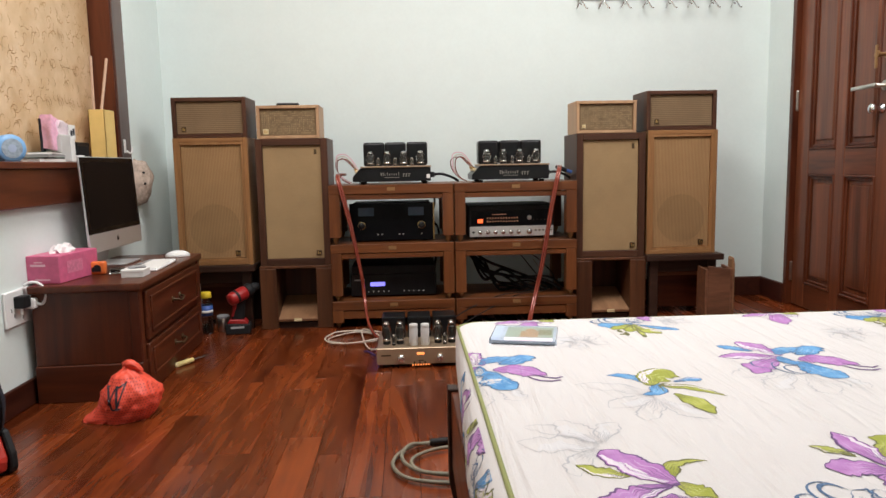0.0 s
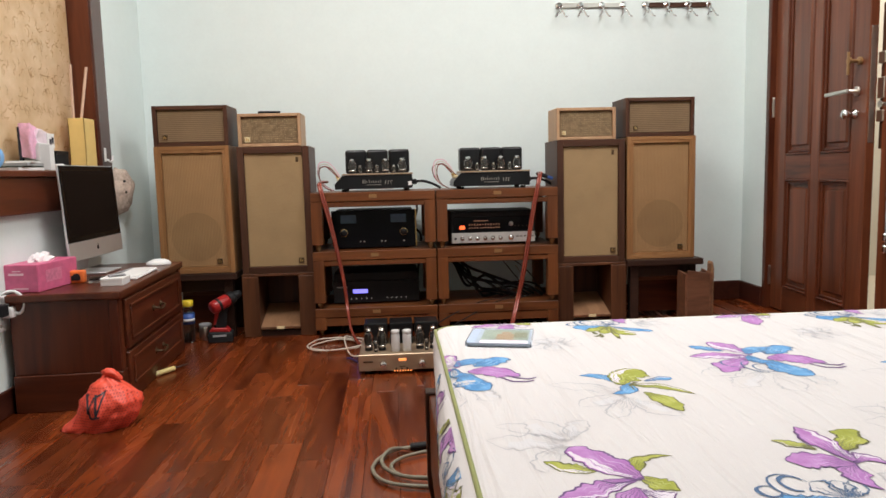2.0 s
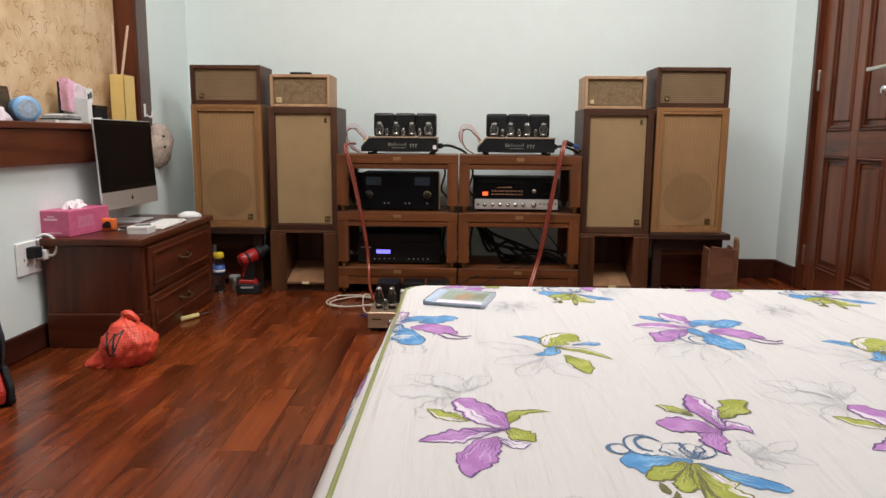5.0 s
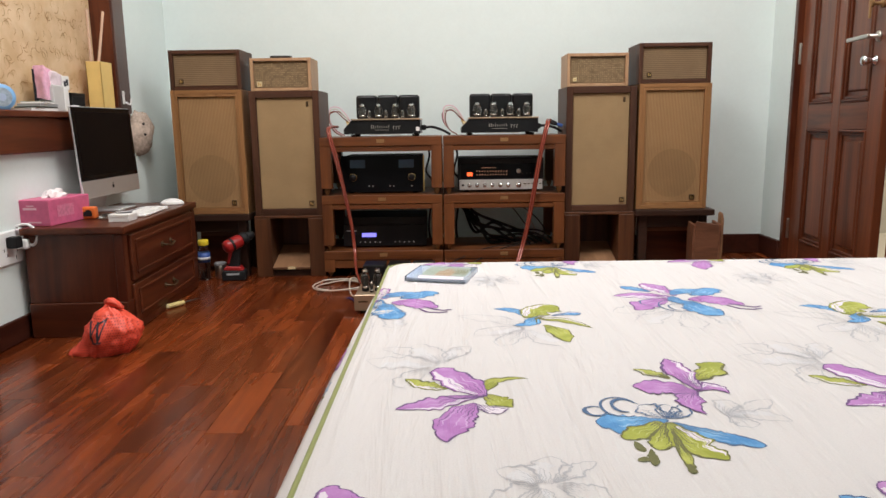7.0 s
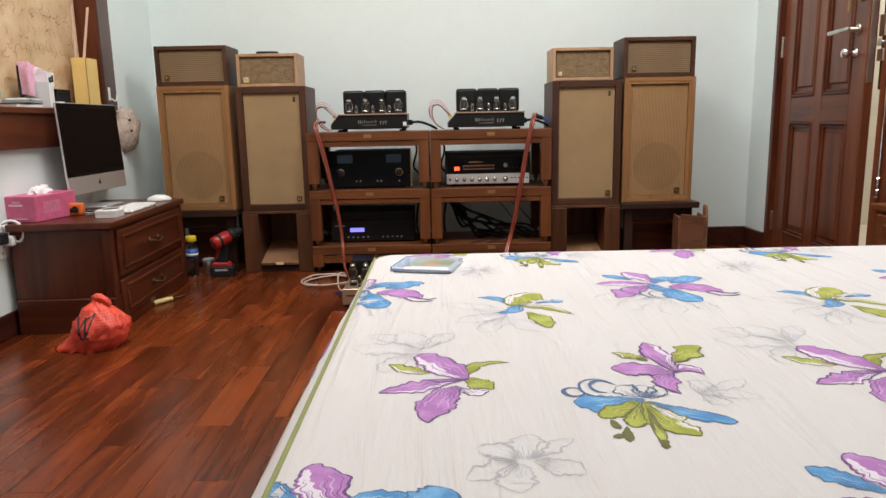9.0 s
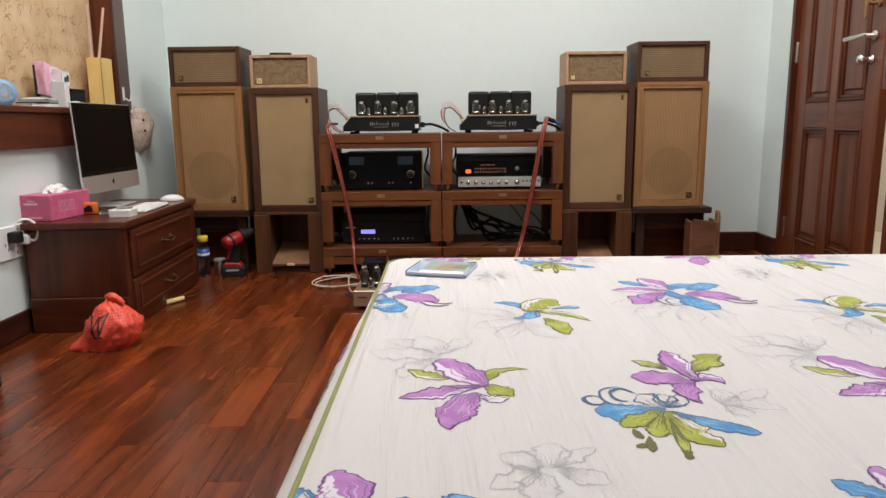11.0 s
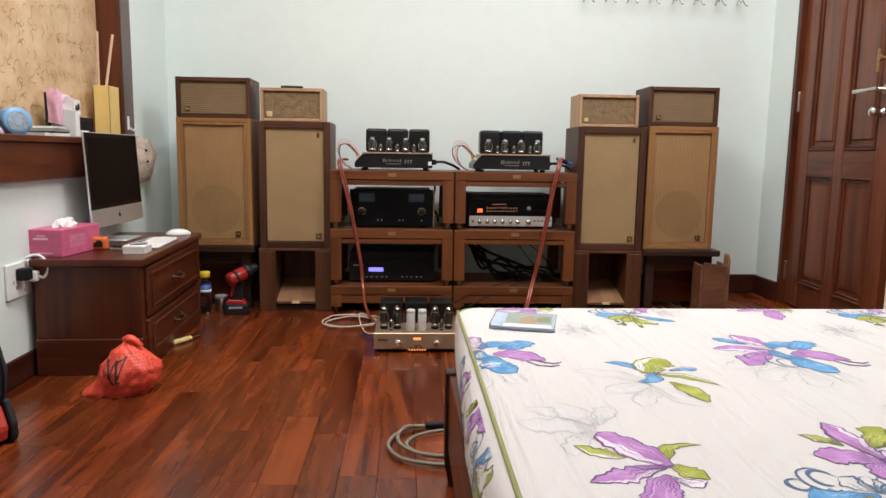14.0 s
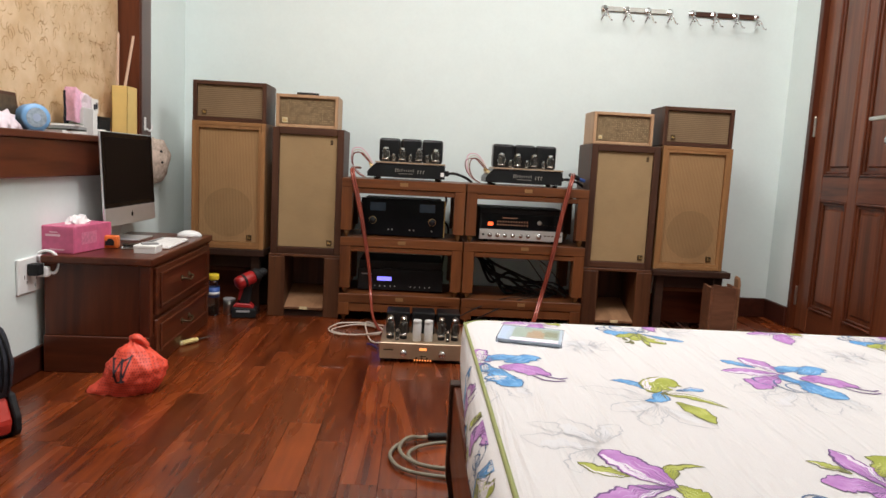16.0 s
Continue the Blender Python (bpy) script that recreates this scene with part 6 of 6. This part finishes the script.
part("lead", tube([(0.04, -0.05, 0.006), (0.045, -0.068, 0.002), (0.05, -0.08, 0.022), (0.05, -0.08, 0.052), (0.046, -0.06, 0.076), (0.04, -0.036, 0.08), (0.034, -0.016, 0.07)], 0.0055, 8, 6), M["white"], sock, "white cable", True)

# ---- things on the ledge ----
LX, LZ = -1.53, 0.86
hold = thing("yellow_holder", "tall yellow card holder with two pale wooden sticks", "holder", pose(-1.52, 3.755, LZ, 0, 0, 0))
bm = box(-0.035, -0.031, -0.055, 0.055, 0, 0.235, 0.001)
box(0.031, 0.035, -0.055, 0.055, 0, 0.235, 0.001, 1, bm)
box(-0.035, 0.035, -0.055, -0.051, 0, 0.235, 0.001, 1, bm)
box(-0.035, 0.035, 0.051, 0.055, 0, 0.235, 0.001, 1, bm)
box(-0.035, 0.035, -0.055, 0.055, 0, 0.004, 0.001, 1, bm)
part("carton", bm, M["yellow"], hold)
part("fill", box(-0.03, 0.03, -0.05, 0.05, 0.2, 0.225, 0.004), M["straw"], hold)
part("stick", tube([(-0.018, -0.035, 0.2), (-0.014, -0.035, 0.47)], 0.0062, 8, 2), M["straw"], hold, "pale wooden stick")
part("stick", tube([(0.0, -0.01, 0.2), (0.022, 0.045, 0.47)], 0.0062, 8, 2), M["straw"], hold, "pale wooden stick")
fan = thing("tape_roll", "light blue round tape roll standing on the ledge", "tape roll", pose(-1.525, 2.99, LZ + 0.046, 0, 0, 52))
part("roll", lathe([(0.028, -0.038), (0.044, -0.038), (0.047, -0.03), (0.049, 0.02), (0.047, 0.03), (0.028, 0.03)], 32, AX_Y), M["sky"], fan, "", True)
part("label_disc", lathe([(0.034, 0.0301), (0.034, 0.0316)], 32, AX_Y), M["roll_side"], fan, "grey-blue printed disc")
part("core", lathe([(0.014, 0.031), (0.014, 0.0325)], 24, AX_Y), M["pale_blue"], fan)
part("foot", box(-0.026, 0.026, -0.028, 0.028, -0.046, -0.037, 0.002), M["sky"], fan)
pf = thing("picture_frame", "small dark picture frame leaning on the wallpaper", "picture frame", pose(-1.572, 2.925, LZ, 0, -8, 0))
part("frame", box(-0.006, 0.006, -0.07, 0.07, 0, 0.13, 0.002), M["walnut_z"], pf)
part("photo", box(0.006, 0.0066, -0.058, 0.058, 0.012, 0.118, 0), M["badge"], pf)
cl = thing("crumpled_cloth", "crumpled white and pink cloth on the ledge", "cloth", pose(-1.515, 2.8, LZ))
b = bmesh.new()
bmesh.ops.create_icosphere(b, subdivisions=3, radius=1)
for v in b.verts:
    v.co = Vector((v.co.x * 0.03, v.co.y * 0.07, max(0, v.co.z) * 0.05)) * (1 + 0.5 * noise.noise(v.co * 2.9) + 0.3 * abs(noise.noise(v.co * 6.1)))
    v.co.z = max(v.co.z, 0)
part("cloth", b, M["near_white_pink"], cl, "", True)
for k, (w, h, c) in enumerate(((0.075, 0.012, "paper"), (0.07, 0.006, "black"), (0.072, 0.012, "grey"), (0.066, 0.008, "paper"))):
    z = LZ + (0, 0.012, 0.018, 0.03)[k]
    bk = thing("booklet", "thin booklet lying in a small stack", "book", pose(-1.52, 3.2 + 0.012 * k, z, 0, 0, 6 * k - 8), "booklets on the ledge")
    part("block", box(-0.045, 0.045, -w, w, 0, h - 0.001, 0.001), M[c], bk)
    part("cover", box(-0.046, 0.046, -w - 0.001, w + 0.001, h - 0.0012, h, 0.0003), M["cover_green"] if k % 2 else M["paper"], bk)
cup = thing("clear_container", "frosted container stuffed with a crumpled pink packet", "container", pose(-1.52, 3.33, LZ))
part("wall", box(-0.04, 0.04, -0.055, 0.052, 0, 0.108, 0.006, 2), M["frosted"], cup, "frosted grey-white plastic wall")
part("sleeve", box(-0.03, -0.02, -0.075, -0.03, 0.0, 0.168, 0.002), M["navy"], cup, "dark blue sleeve")
def packet(y0, y1, z0, z1, drop, thick, seed):
    """A crumpled packet whose top slopes down towards one end."""
    b = box(-thick, thick, y0, y1, z0, z1, 0.006, 2)
    bmesh.ops.subdivide_edges(b, edges=b.edges[:], cuts=3, use_grid_fill=True)
    for v in b.verts:
        t = (v.co.y - y0) / (y1 - y0)
        v.co.z -= drop * t * (v.co.z - z0) / (z1 - z0)
        d = Vector((noise.noise(v.co * 34 + Vector((seed, 0, 0))), noise.noise(v.co * 34 + Vector((0, seed, 5))), noise.noise(v.co * 30 + Vector((3, 1, seed)))))
        v.co += d * 0.011
    return b
part("packet", packet(-0.075, 0.0, 0.05, 0.182, 0.025, 0.024, 3), M["lilac_pink"], cup, "pink plastic packet", True)
part("packet", packet(-0.045, 0.07, 0.085, 0.165, 0.02, 0.034, 8), M["near_white_pink"], cup, "pale pink plastic packet", True)
part("card", box(0.034, 0.038, 0.02, 0.075, 0.09, 0.148, 0.001), M["paper"], cup, "white card")
bm = box(0.0381, 0.0392, 0.032, 0.048, 0.1, 0.126, 0.0)
box(0.0381, 0.0392, 0.052, 0.066, 0.108, 0.134, 0.0, 1, bm)
part("print", bm, M["navy"], cup, "dark print")
part("carton", box(-0.01, 0.042, 0.022, 0.058, 0.0, 0.1, 0.003), M["paper"], cup, "white carton")
bb = thing("black_box", "small matt black box on the ledge", "box", pose(-1.535, 3.5, LZ))
part("body", box(-0.04, 0.035, -0.05, 0.06, 0, 0.08, 0.003), M["matt"], bb)
part("lid", box(-0.041, 0.036, -0.051, 0.061, 0.066, 0.083, 0.002), M["black"], bb)
sw = thing("adhesive_reel", "white reel of tape beside the black box", "tape roll", pose(-1.495, 3.44, LZ))
part("roll", lathe([(0.024, 0), (0.025, 0.003), (0.025, 0.026), (0.024, 0.028)], 24), M["white"], sw, "", True)
hk = thing("adhesive_hook", "white plastic hook and pale tag on the architrave", "hook", pose(X0 + 0.022, 3.915, 0.905, 0, 0, 90))
part("plate", box(-0.03, -0.008, -0.004, 0, 0.0, 0.065, 0.002), M["paper"], hk, "pale printed tag")
part("hook", tube([(-0.005, -0.004, 0.01), (0.012, -0.012, 0.0), (0.03, -0.014, 0.008), (0.036, -0.014, 0.03)], 0.0045, 8, 5), M["white"], hk, "", True)
ct = thing("cap", "beige stained cap hanging on the wall", "cap", pose(X0, 4.075, 0.77))
b = bmesh.new()
bmesh.ops.create_uvsphere(b, u_segments=24, v_segments=16, radius=1)
for v in b.verts:
    k = 1 + 0.16 * noise.noise(v.co * 2.1)
    v.co = Vector((max(0.0, v.co.x) * 0.075 * k, v.co.y * 0.09 * k, v.co.z * 0.105 * k - 0.02 * (v.co.z < -0.5)))
part("crown", b, M["cap"], ct, "", True)
part("stud", lathe([(0.007, 0), (0.005, 0.004)], 12, Matrix.Translation((0.055, -0.05, 0.04)) @ Matrix.Rotation(radians(-38), 4, "Z") @ Matrix.Rotation(radians(80), 4, "Y")), M["matt"], ct, "dark stud")
part("stud", lathe([(0.007, 0), (0.005, 0.004)], 12, Matrix.Translation((0.06, -0.052, -0.015)) @ Matrix.Rotation(radians(-38), 4, "Z") @ Matrix.Rotation(radians(92), 4, "Y")), M["matt"], ct, "dark stud")

# ---- things on the floor ----
bagt = thing("plastic_bag", "orange-red patterned plastic bag slumped on the floor", "bag", pose(-1.098, 2.785, 0, 0, 0, 8))
b = bmesh.new()
bmesh.ops.create_icosphere(b, subdivisions=5, radius=1)
PROFILE = [(0.0, -0.012, 0.082), (0.12, 0.0, 0.09), (0.3, 0.008, 0.098), (0.5, 0.014, 0.094), (0.66, 0.014, 0.072), (0.8, 0.002, 0.046), (0.92, 0.0, 0.024), (1.0, 0.006, 0.014)]
for v in b.verts:
    d = v.co.copy()
    h = max(0.0, (d.z + 0.5) / 1.5)
    n2 = max(math.hypot(d.x, d.y), 0.001)
    k = max(i for i, q in enumerate(PROFILE[:-1]) if q[0] <= h + 1e-6)
    (h0, c0, r0), (h1, c1, r1) = PROFILE[k], PROFILE[k + 1]
    u = (h - h0) / (h1 - h0)
    cx, r = c0 + (c1 - c0) * u, r0 + (r1 - r0) * u
    # flat facets meeting in soft creases, and a tail of film dragging on the floor
    ang = math.atan2(d.y, d.x)
    facet = max(math.cos((ang - a0 + math.pi) % (2 * math.pi) - math.pi) for a0 in (-1.2, 0.15, 1.5, 2.6, -2.3))
    crumple = 0.1 * noise.noise(d * 2.2) + 0.1 * abs(noise.noise(d * 4.3 + Vector((3, 1, 0)))) + 0.06 * abs(noise.noise(d * 9.0))
    r *= (0.8 + 0.2 / max(0.72, facet)) * (0.95 + crumple)
    r += 0.05 * math.exp(-(h / 0.16) ** 2) * max(0.0, -d.x / n2) ** 5
    flat = min(1.0, n2 * 1.6)
    v.co = Vector((cx + d.x / n2 * r * flat, d.y / n2 * r * flat * 0.9, 0.178 * h + 0.012 * noise.noise(d * 4.0) * h))
part("bag_body", b, M["bag"], bagt, "", True)
bm = bmesh.new()
bmesh.ops.create_icosphere(bm, subdivisions=3, radius=1)
for v in bm.verts:
    k = 1 + 0.3 * noise.noise(v.co * 2.7) + 0.2 * abs(noise.noise(v.co * 6.0))
    v.co = Vector((0.022 + v.co.x * 0.03 * k, v.co.y * 0.014 * k, 0.178 + v.co.z * 0.014 * k - 0.012 * v.co.x - 0.012 * v.co.x * v.co.x))
part("tied_handle", bm, M["bag"], bagt, "knotted handles", True)


def cast_on(parent, root, quads, mt, name, label, lift=0.0015):
    """Lay small printed strokes on a rounded form: each quad is dropped along y on to its skin."""
    me = parent.data
    tree = BVHTree.FromPolygons([v.co for v in me.vertices], [p.vertices[:] for p in me.polygons])
    b = bmesh.new()
    for q in quads:
        vs = []
        for x, z in q:
            hit = tree.ray_cast(Vector((x, -1, z)), Vector((0, 1, 0)))
            if hit[0] is None:
                break
            vs.append(hit[0] + hit[1] * lift)
        if len(vs) == len(q):
            b.faces.new([b.verts.new(v) for v in vs])
    return part(name, b, mt, root, label)


body = bagt.children[0]
quads = []
for (ax, az), (cx, cz), w in (((-0.048, 0.118), (-0.03, 0.052), 0.008), ((-0.03, 0.052), (-0.002, 0.058), 0.006), ((-0.042, 0.066), (-0.022, 0.112), 0.005), ((-0.022, 0.112), (0.008, 0.128), 0.005), ((-0.016, 0.122), (-0.012, 0.058), 0.008), ((0.012, 0.134), (-0.012, 0.06), 0.005), ((-0.058, 0.118), (-0.04, 0.119), 0.004)):
    n = 8
    d = Vector((cx - ax, cz - az)).normalized()
    s = Vector((-d.y, d.x)) * w / 2
    for k in range(n):
        p, q = Vector((ax, az)).lerp(Vector((cx, cz)), k / n), Vector((ax, az)).lerp(Vector((cx, cz)), (k + 1) / n)
        quads.append([tuple(p + s), tuple(q + s), tuple(q - s), tuple(p - s)])
cast_on(body, bagt, quads, M["dark_print"], "printed_strokes", "dark printed strokes")
dotq = []
for i in range(24):
    for j in range(15):
        x, z = -0.1 + i * 0.0085 + 0.004 * (j % 2), 0.012 + j * 0.009
        dotq.append([(x, z), (x + 0.0035, z), (x + 0.0035, z + 0.0035), (x, z + 0.0035)])
tagged(cast_on(body, bagt, dotq, M["red_print"], "printed_dots", "dark red printed dots", 0.001), kind="stuff")

tb = thing("tool_bag", "black ribbed fabric tool bag with a red and black base", "bag", pose(-1.372, 2.365, 0, 0, 0, -32))
b = prism([(-0.1, 0.1), (0.078, 0.098), (0.1, 0.14), (0.106, 0.215), (0.088, 0.262), (0.042, 0.306), (-0.06, 0.312), (-0.1, 0.26)], -0.115, 0.068, 0.014)
bmesh.ops.subdivide_edges(b, edges=b.edges[:], cuts=4, use_grid_fill=True)
for v in b.verts:
    v.co += Vector((noise.noise(v.co * 16), noise.noise(v.co * 16 + Vector((4, 0, 0))), noise.noise(v.co * 16 + Vector((0, 7, 0))))) * 0.005
part("fabric_body", b, M["navy"], tb, "", True)
for k in range(10):
    y = -0.1 + 0.0165 * k
    part("rib", tube([(0.082, y, 0.108), (0.103, y, 0.15), (0.109, y, 0.21), (0.092, y, 0.26), (0.062, y, 0.29)], 0.0024, 6, 3), M["matt"], tb)
part("carry_strap", tube([(-0.05, -0.116, 0.28), (-0.02, -0.126, 0.2), (0.03, -0.128, 0.15), (0.075, -0.122, 0.115)], 0.006, 8, 4), M["matt"], tb, "black webbing strap")
part("base", box(-0.09, 0.08, -0.135, 0.08, 0.008, 0.1, 0.02, 3), M["matt"], tb)
part("red_cover", prism([(-0.02, 0.012), (0.112, 0.012), (0.12, 0.05), (0.09, 0.112), (0.05, 0.122), (-0.02, 0.122)], -0.06, 0.05, 0.007), M["bright_red"], tb, "red plastic cover")
part("side_guard", prism([(-0.02, 0.004), (0.114, 0.004), (0.124, 0.02), (0.122, 0.06), (0.092, 0.12), (0.05, 0.128), (-0.02, 0.128)], 0.052, 0.072, 0.004), M["matt"], tb, "black plastic side guard")
part("side_guard", prism([(-0.02, 0.004), (0.114, 0.004), (0.124, 0.02), (0.122, 0.06), (0.092, 0.12), (0.05, 0.128), (-0.02, 0.128)], -0.135, -0.062, 0.004), M["matt"], tb, "black plastic side guard")
part("foot_pad", box(-0.08, 0.096, -0.135, 0.085, 0, 0.014, 0.004), M["matt"], tb)
part("knob", lathe([(0.018, 0), (0.016, 0.01), (0.006, 0.012)], 18, Matrix.Translation((0.106, -0.004, 0.082)) @ Matrix.Rotation(radians(64), 4, "Y")), M["matt"], tb, "black knob", True)

mk = thing("screwdriver", "screwdriver with a pale yellow handle lying on the floor", "screwdriver", pose(-1.105, 3.385, 0.012, 0, 0, 58))
ALONG = Matrix.Rotation(radians(90), 4, "Y")
part("handle", lathe([(0.008, -0.05), (0.012, -0.047), (0.0125, -0.03), (0.011, -0.01), (0.0115, 0.03), (0.009, 0.036), (0.009, 0.042), (0.011, 0.048), (0.007, 0.052)], 14, ALONG), M["pale_yellow"], mk, "pale yellow plastic handle", True)
part("band", lathe([(0.0126, -0.046), (0.0126, -0.036)], 14, ALONG), M["cream"], mk)
part("shaft", lathe([(0.0028, 0.05), (0.0028, 0.125), (0.0012, 0.135)], 10, ALONG), M["tube_metal"], mk, "dark steel shaft", True)

dr = thing("cordless_drill", "red and black cordless drill standing on its battery", "drill", pose(-1.005, 3.945, 0, 0, 0, 8))
part("battery", prism([(-0.058, 0), (0.056, 0), (0.06, 0.01), (0.06, 0.05), (-0.05, 0.056), (-0.062, 0.04)], -0.04, 0.045, 0.005), M["matt"], dr, "black slide-on battery")
part("battery_label", box(-0.035, 0.03, -0.0412, -0.04, 0.032, 0.042, 0), M["grey"], dr)
part("battery_catch", prism([(-0.054, 0.056), (0.05, 0.05), (0.034, 0.072), (-0.04, 0.076)], -0.034, 0.036, 0.004), M["red"], dr, "red battery catch plate")
part("grip", prism([(-0.03, 0.066), (0.03, 0.066), (0.034, 0.14), (0.05, 0.2), (-0.002, 0.2), (-0.026, 0.12)], -0.02, 0.022, 0.009), M["matt"], dr, "black rubber grip")
part("grip_inlay", prism([(-0.032, 0.09), (-0.02, 0.088), (0.004, 0.165), (-0.018, 0.168)], -0.0225, 0.02, 0.003), M["red"], dr, "red grip inlay")
lift = Matrix.Translation((0.018, -0.01, 0.198)) @ Matrix.Rotation(radians(38), 4, "Z") @ Matrix.Rotation(radians(72), 4, "Y")
part("motor_housing", lathe([(0.02, -0.07), (0.03, -0.064), (0.034, -0.045), (0.034, 0.02), (0.03, 0.03)], 18, lift), M["red"], dr, "red motor housing", True)
part("vent_band", lathe([(0.0345, -0.036), (0.0352, -0.034), (0.0352, -0.024), (0.0345, -0.022)], 18, lift), M["matt"], dr)
part("gear_collar", lathe([(0.031, 0.03), (0.034, 0.034), (0.034, 0.058), (0.028, 0.066)], 18, lift), M["matt"], dr, "", True)
part("chuck", lathe([(0.022, 0.066), (0.023, 0.07), (0.022, 0.095), (0.014, 0.108), (0.008, 0.112)], 16, lift), M["matt"], dr, "black chuck", True)
jr = thing("jar", "clear jar with a yellow lid and blue label", "jar", pose(-1.163, 3.955, 0))
part("body", lathe([(0.026, 0), (0.03, 0.006), (0.03, 0.15), (0.022, 0.165), (0.022, 0.185)], 20), M["clear"], jr, "", True)
part("label", lathe([(0.0308, 0.095), (0.0308, 0.145)], 20), M["jar_blue"], jr, "blue paper label", True)
part("label_band", lathe([(0.0312, 0.108), (0.0312, 0.122)], 20), M["paper"], jr, "", True)
part("lid", lathe([(0.025, 0.182), (0.027, 0.185), (0.027, 0.208), (0.024, 0.212)], 20), M["jar_yellow"], jr, "yellow screw lid", True)
tn = thing("tin", "small grey metal tin", "tin", pose(-1.095, 4.0, 0))
part("body", lathe([(0.028, 0), (0.03, 0.003), (0.03, 0.07), (0.028, 0.074)], 20), M["steel"], tn, "", True)
part("lid", lathe([(0.031, 0.07), (0.031, 0.08), (0.026, 0.083)], 20), M["grey"], tn)
bt = thing("bottle", "small clear bottle with a white cap", "bottle", pose(-1.2, 3.9, 0))
part("body", lathe([(0.018, 0), (0.02, 0.004), (0.02, 0.09), (0.01, 0.105)], 16), M["clear"], bt, "", True)
part("cap", lathe([(0.012, 0.104), (0.012, 0.124), (0.01, 0.126)], 14), M["white"], bt)

# ---- cabinet beside the door ----
c2 = thing("side_cabinet", "orange-brown wooden low cabinet before the closed door leaf", "cabinet", pose(1.705, 2.85, 0))
part("top", box(-0.012, 0.262, -0.66, 0.012, 0.432, 0.456, 0.005, 2), M["rack_x"], c2)
part("body", box(0.0, 0.25, -0.65, 0.0, 0.06, 0.432, 0.003), M["rack_z"], c2)
part("plinth", box(0.01, 0.24, -0.64, -0.01, 0.0, 0.06, 0.002), M["walnut_x"], c2)
for k in range(2):
    d = part("drawer", box(-0.012, 0.0, -0.62, -0.03, 0.08 + 0.175 * k, 0.245 + 0.175 * k, 0.003), M["rack_x"], c2)
    part("raised_field", box(-0.02, -0.012, -0.57, -0.08, 0.11 + 0.175 * k, 0.215 + 0.175 * k, 0.006), M["rack_x"], d)
    part("handle", lathe([(0.006, 0), (0.012, 0.014), (0.009, 0.022)], 14, Matrix.Translation((-0.02, -0.325, 0.163 + 0.175 * k)) @ Matrix.Rotation(radians(-90), 4, "Y")), M["badge"], d, "dark knob", True)
ub = thing("wooden_chest", "small orange-brown wooden chest on the cabinet", "chest", pose(1.74, 2.8, 0.456))
part("body", box(0.0, 0.2, -0.42, 0.0, 0, 0.1, 0.004), M["rack_x"], ub)
part("lid", box(-0.005, 0.205, -0.425, 0.005, 0.1, 0.116, 0.004), M["rack_x"], ub)
mg = thing("magazine", "pale glossy magazine leaning on the chest", "magazine", pose(1.74, 2.78, 0.573, 0, -28, 0))
part("page_block", box(0.0, 0.2, -0.36, 0.0, 0, 0.008, 0.001), M["paper"], mg)
bm = bmesh.new()
for k in range(6):
    box(0.012 + k * 0.031, 0.024 + k * 0.031, -0.35, -0.02, 0.008, 0.0086, 0, 1, bm)
part("cover_stripes", bm, M["pale_blue"], mg, "pale grey-blue stripes")

# ---- floor planks, last ----
floor_ob = thing("floor", "glossy red-brown hardwood plank floor", "floor", kind="structure")
W = 0.0985
lengths = [0.45, 0.6, 0.75, 0.9, 1.05]
plank_mesh = {}
for L in lengths:
    b = box(0, W - 0.0009, 0, L - 0.0009, -0.014, 0.0, 0.0004)
    me = bpy.data.meshes.new("plank")
    b.to_mesh(me)
    b.free()
    me.materials.append(M["plank"])
    plank_mesh[L] = me
rng = random.Random(11)
cols = int((X1 - X0) / W) + 1
for c in range(cols):
    x = X0 + c * W
    if x + W > X1 + 0.09:
        continue
    y = -1.3 - rng.uniform(0, 0.5)
    while y < Y1:
        L = rng.choice(lengths)
        L = L if y + L <= Y1 + 0.14 else min(lengths, key=lambda q: abs(y + q - Y1 - 0.07))
        o = new("plank", plank_mesh[L])
        o.parent = floor_ob
        o.location = (x, y, 0)
        y += L
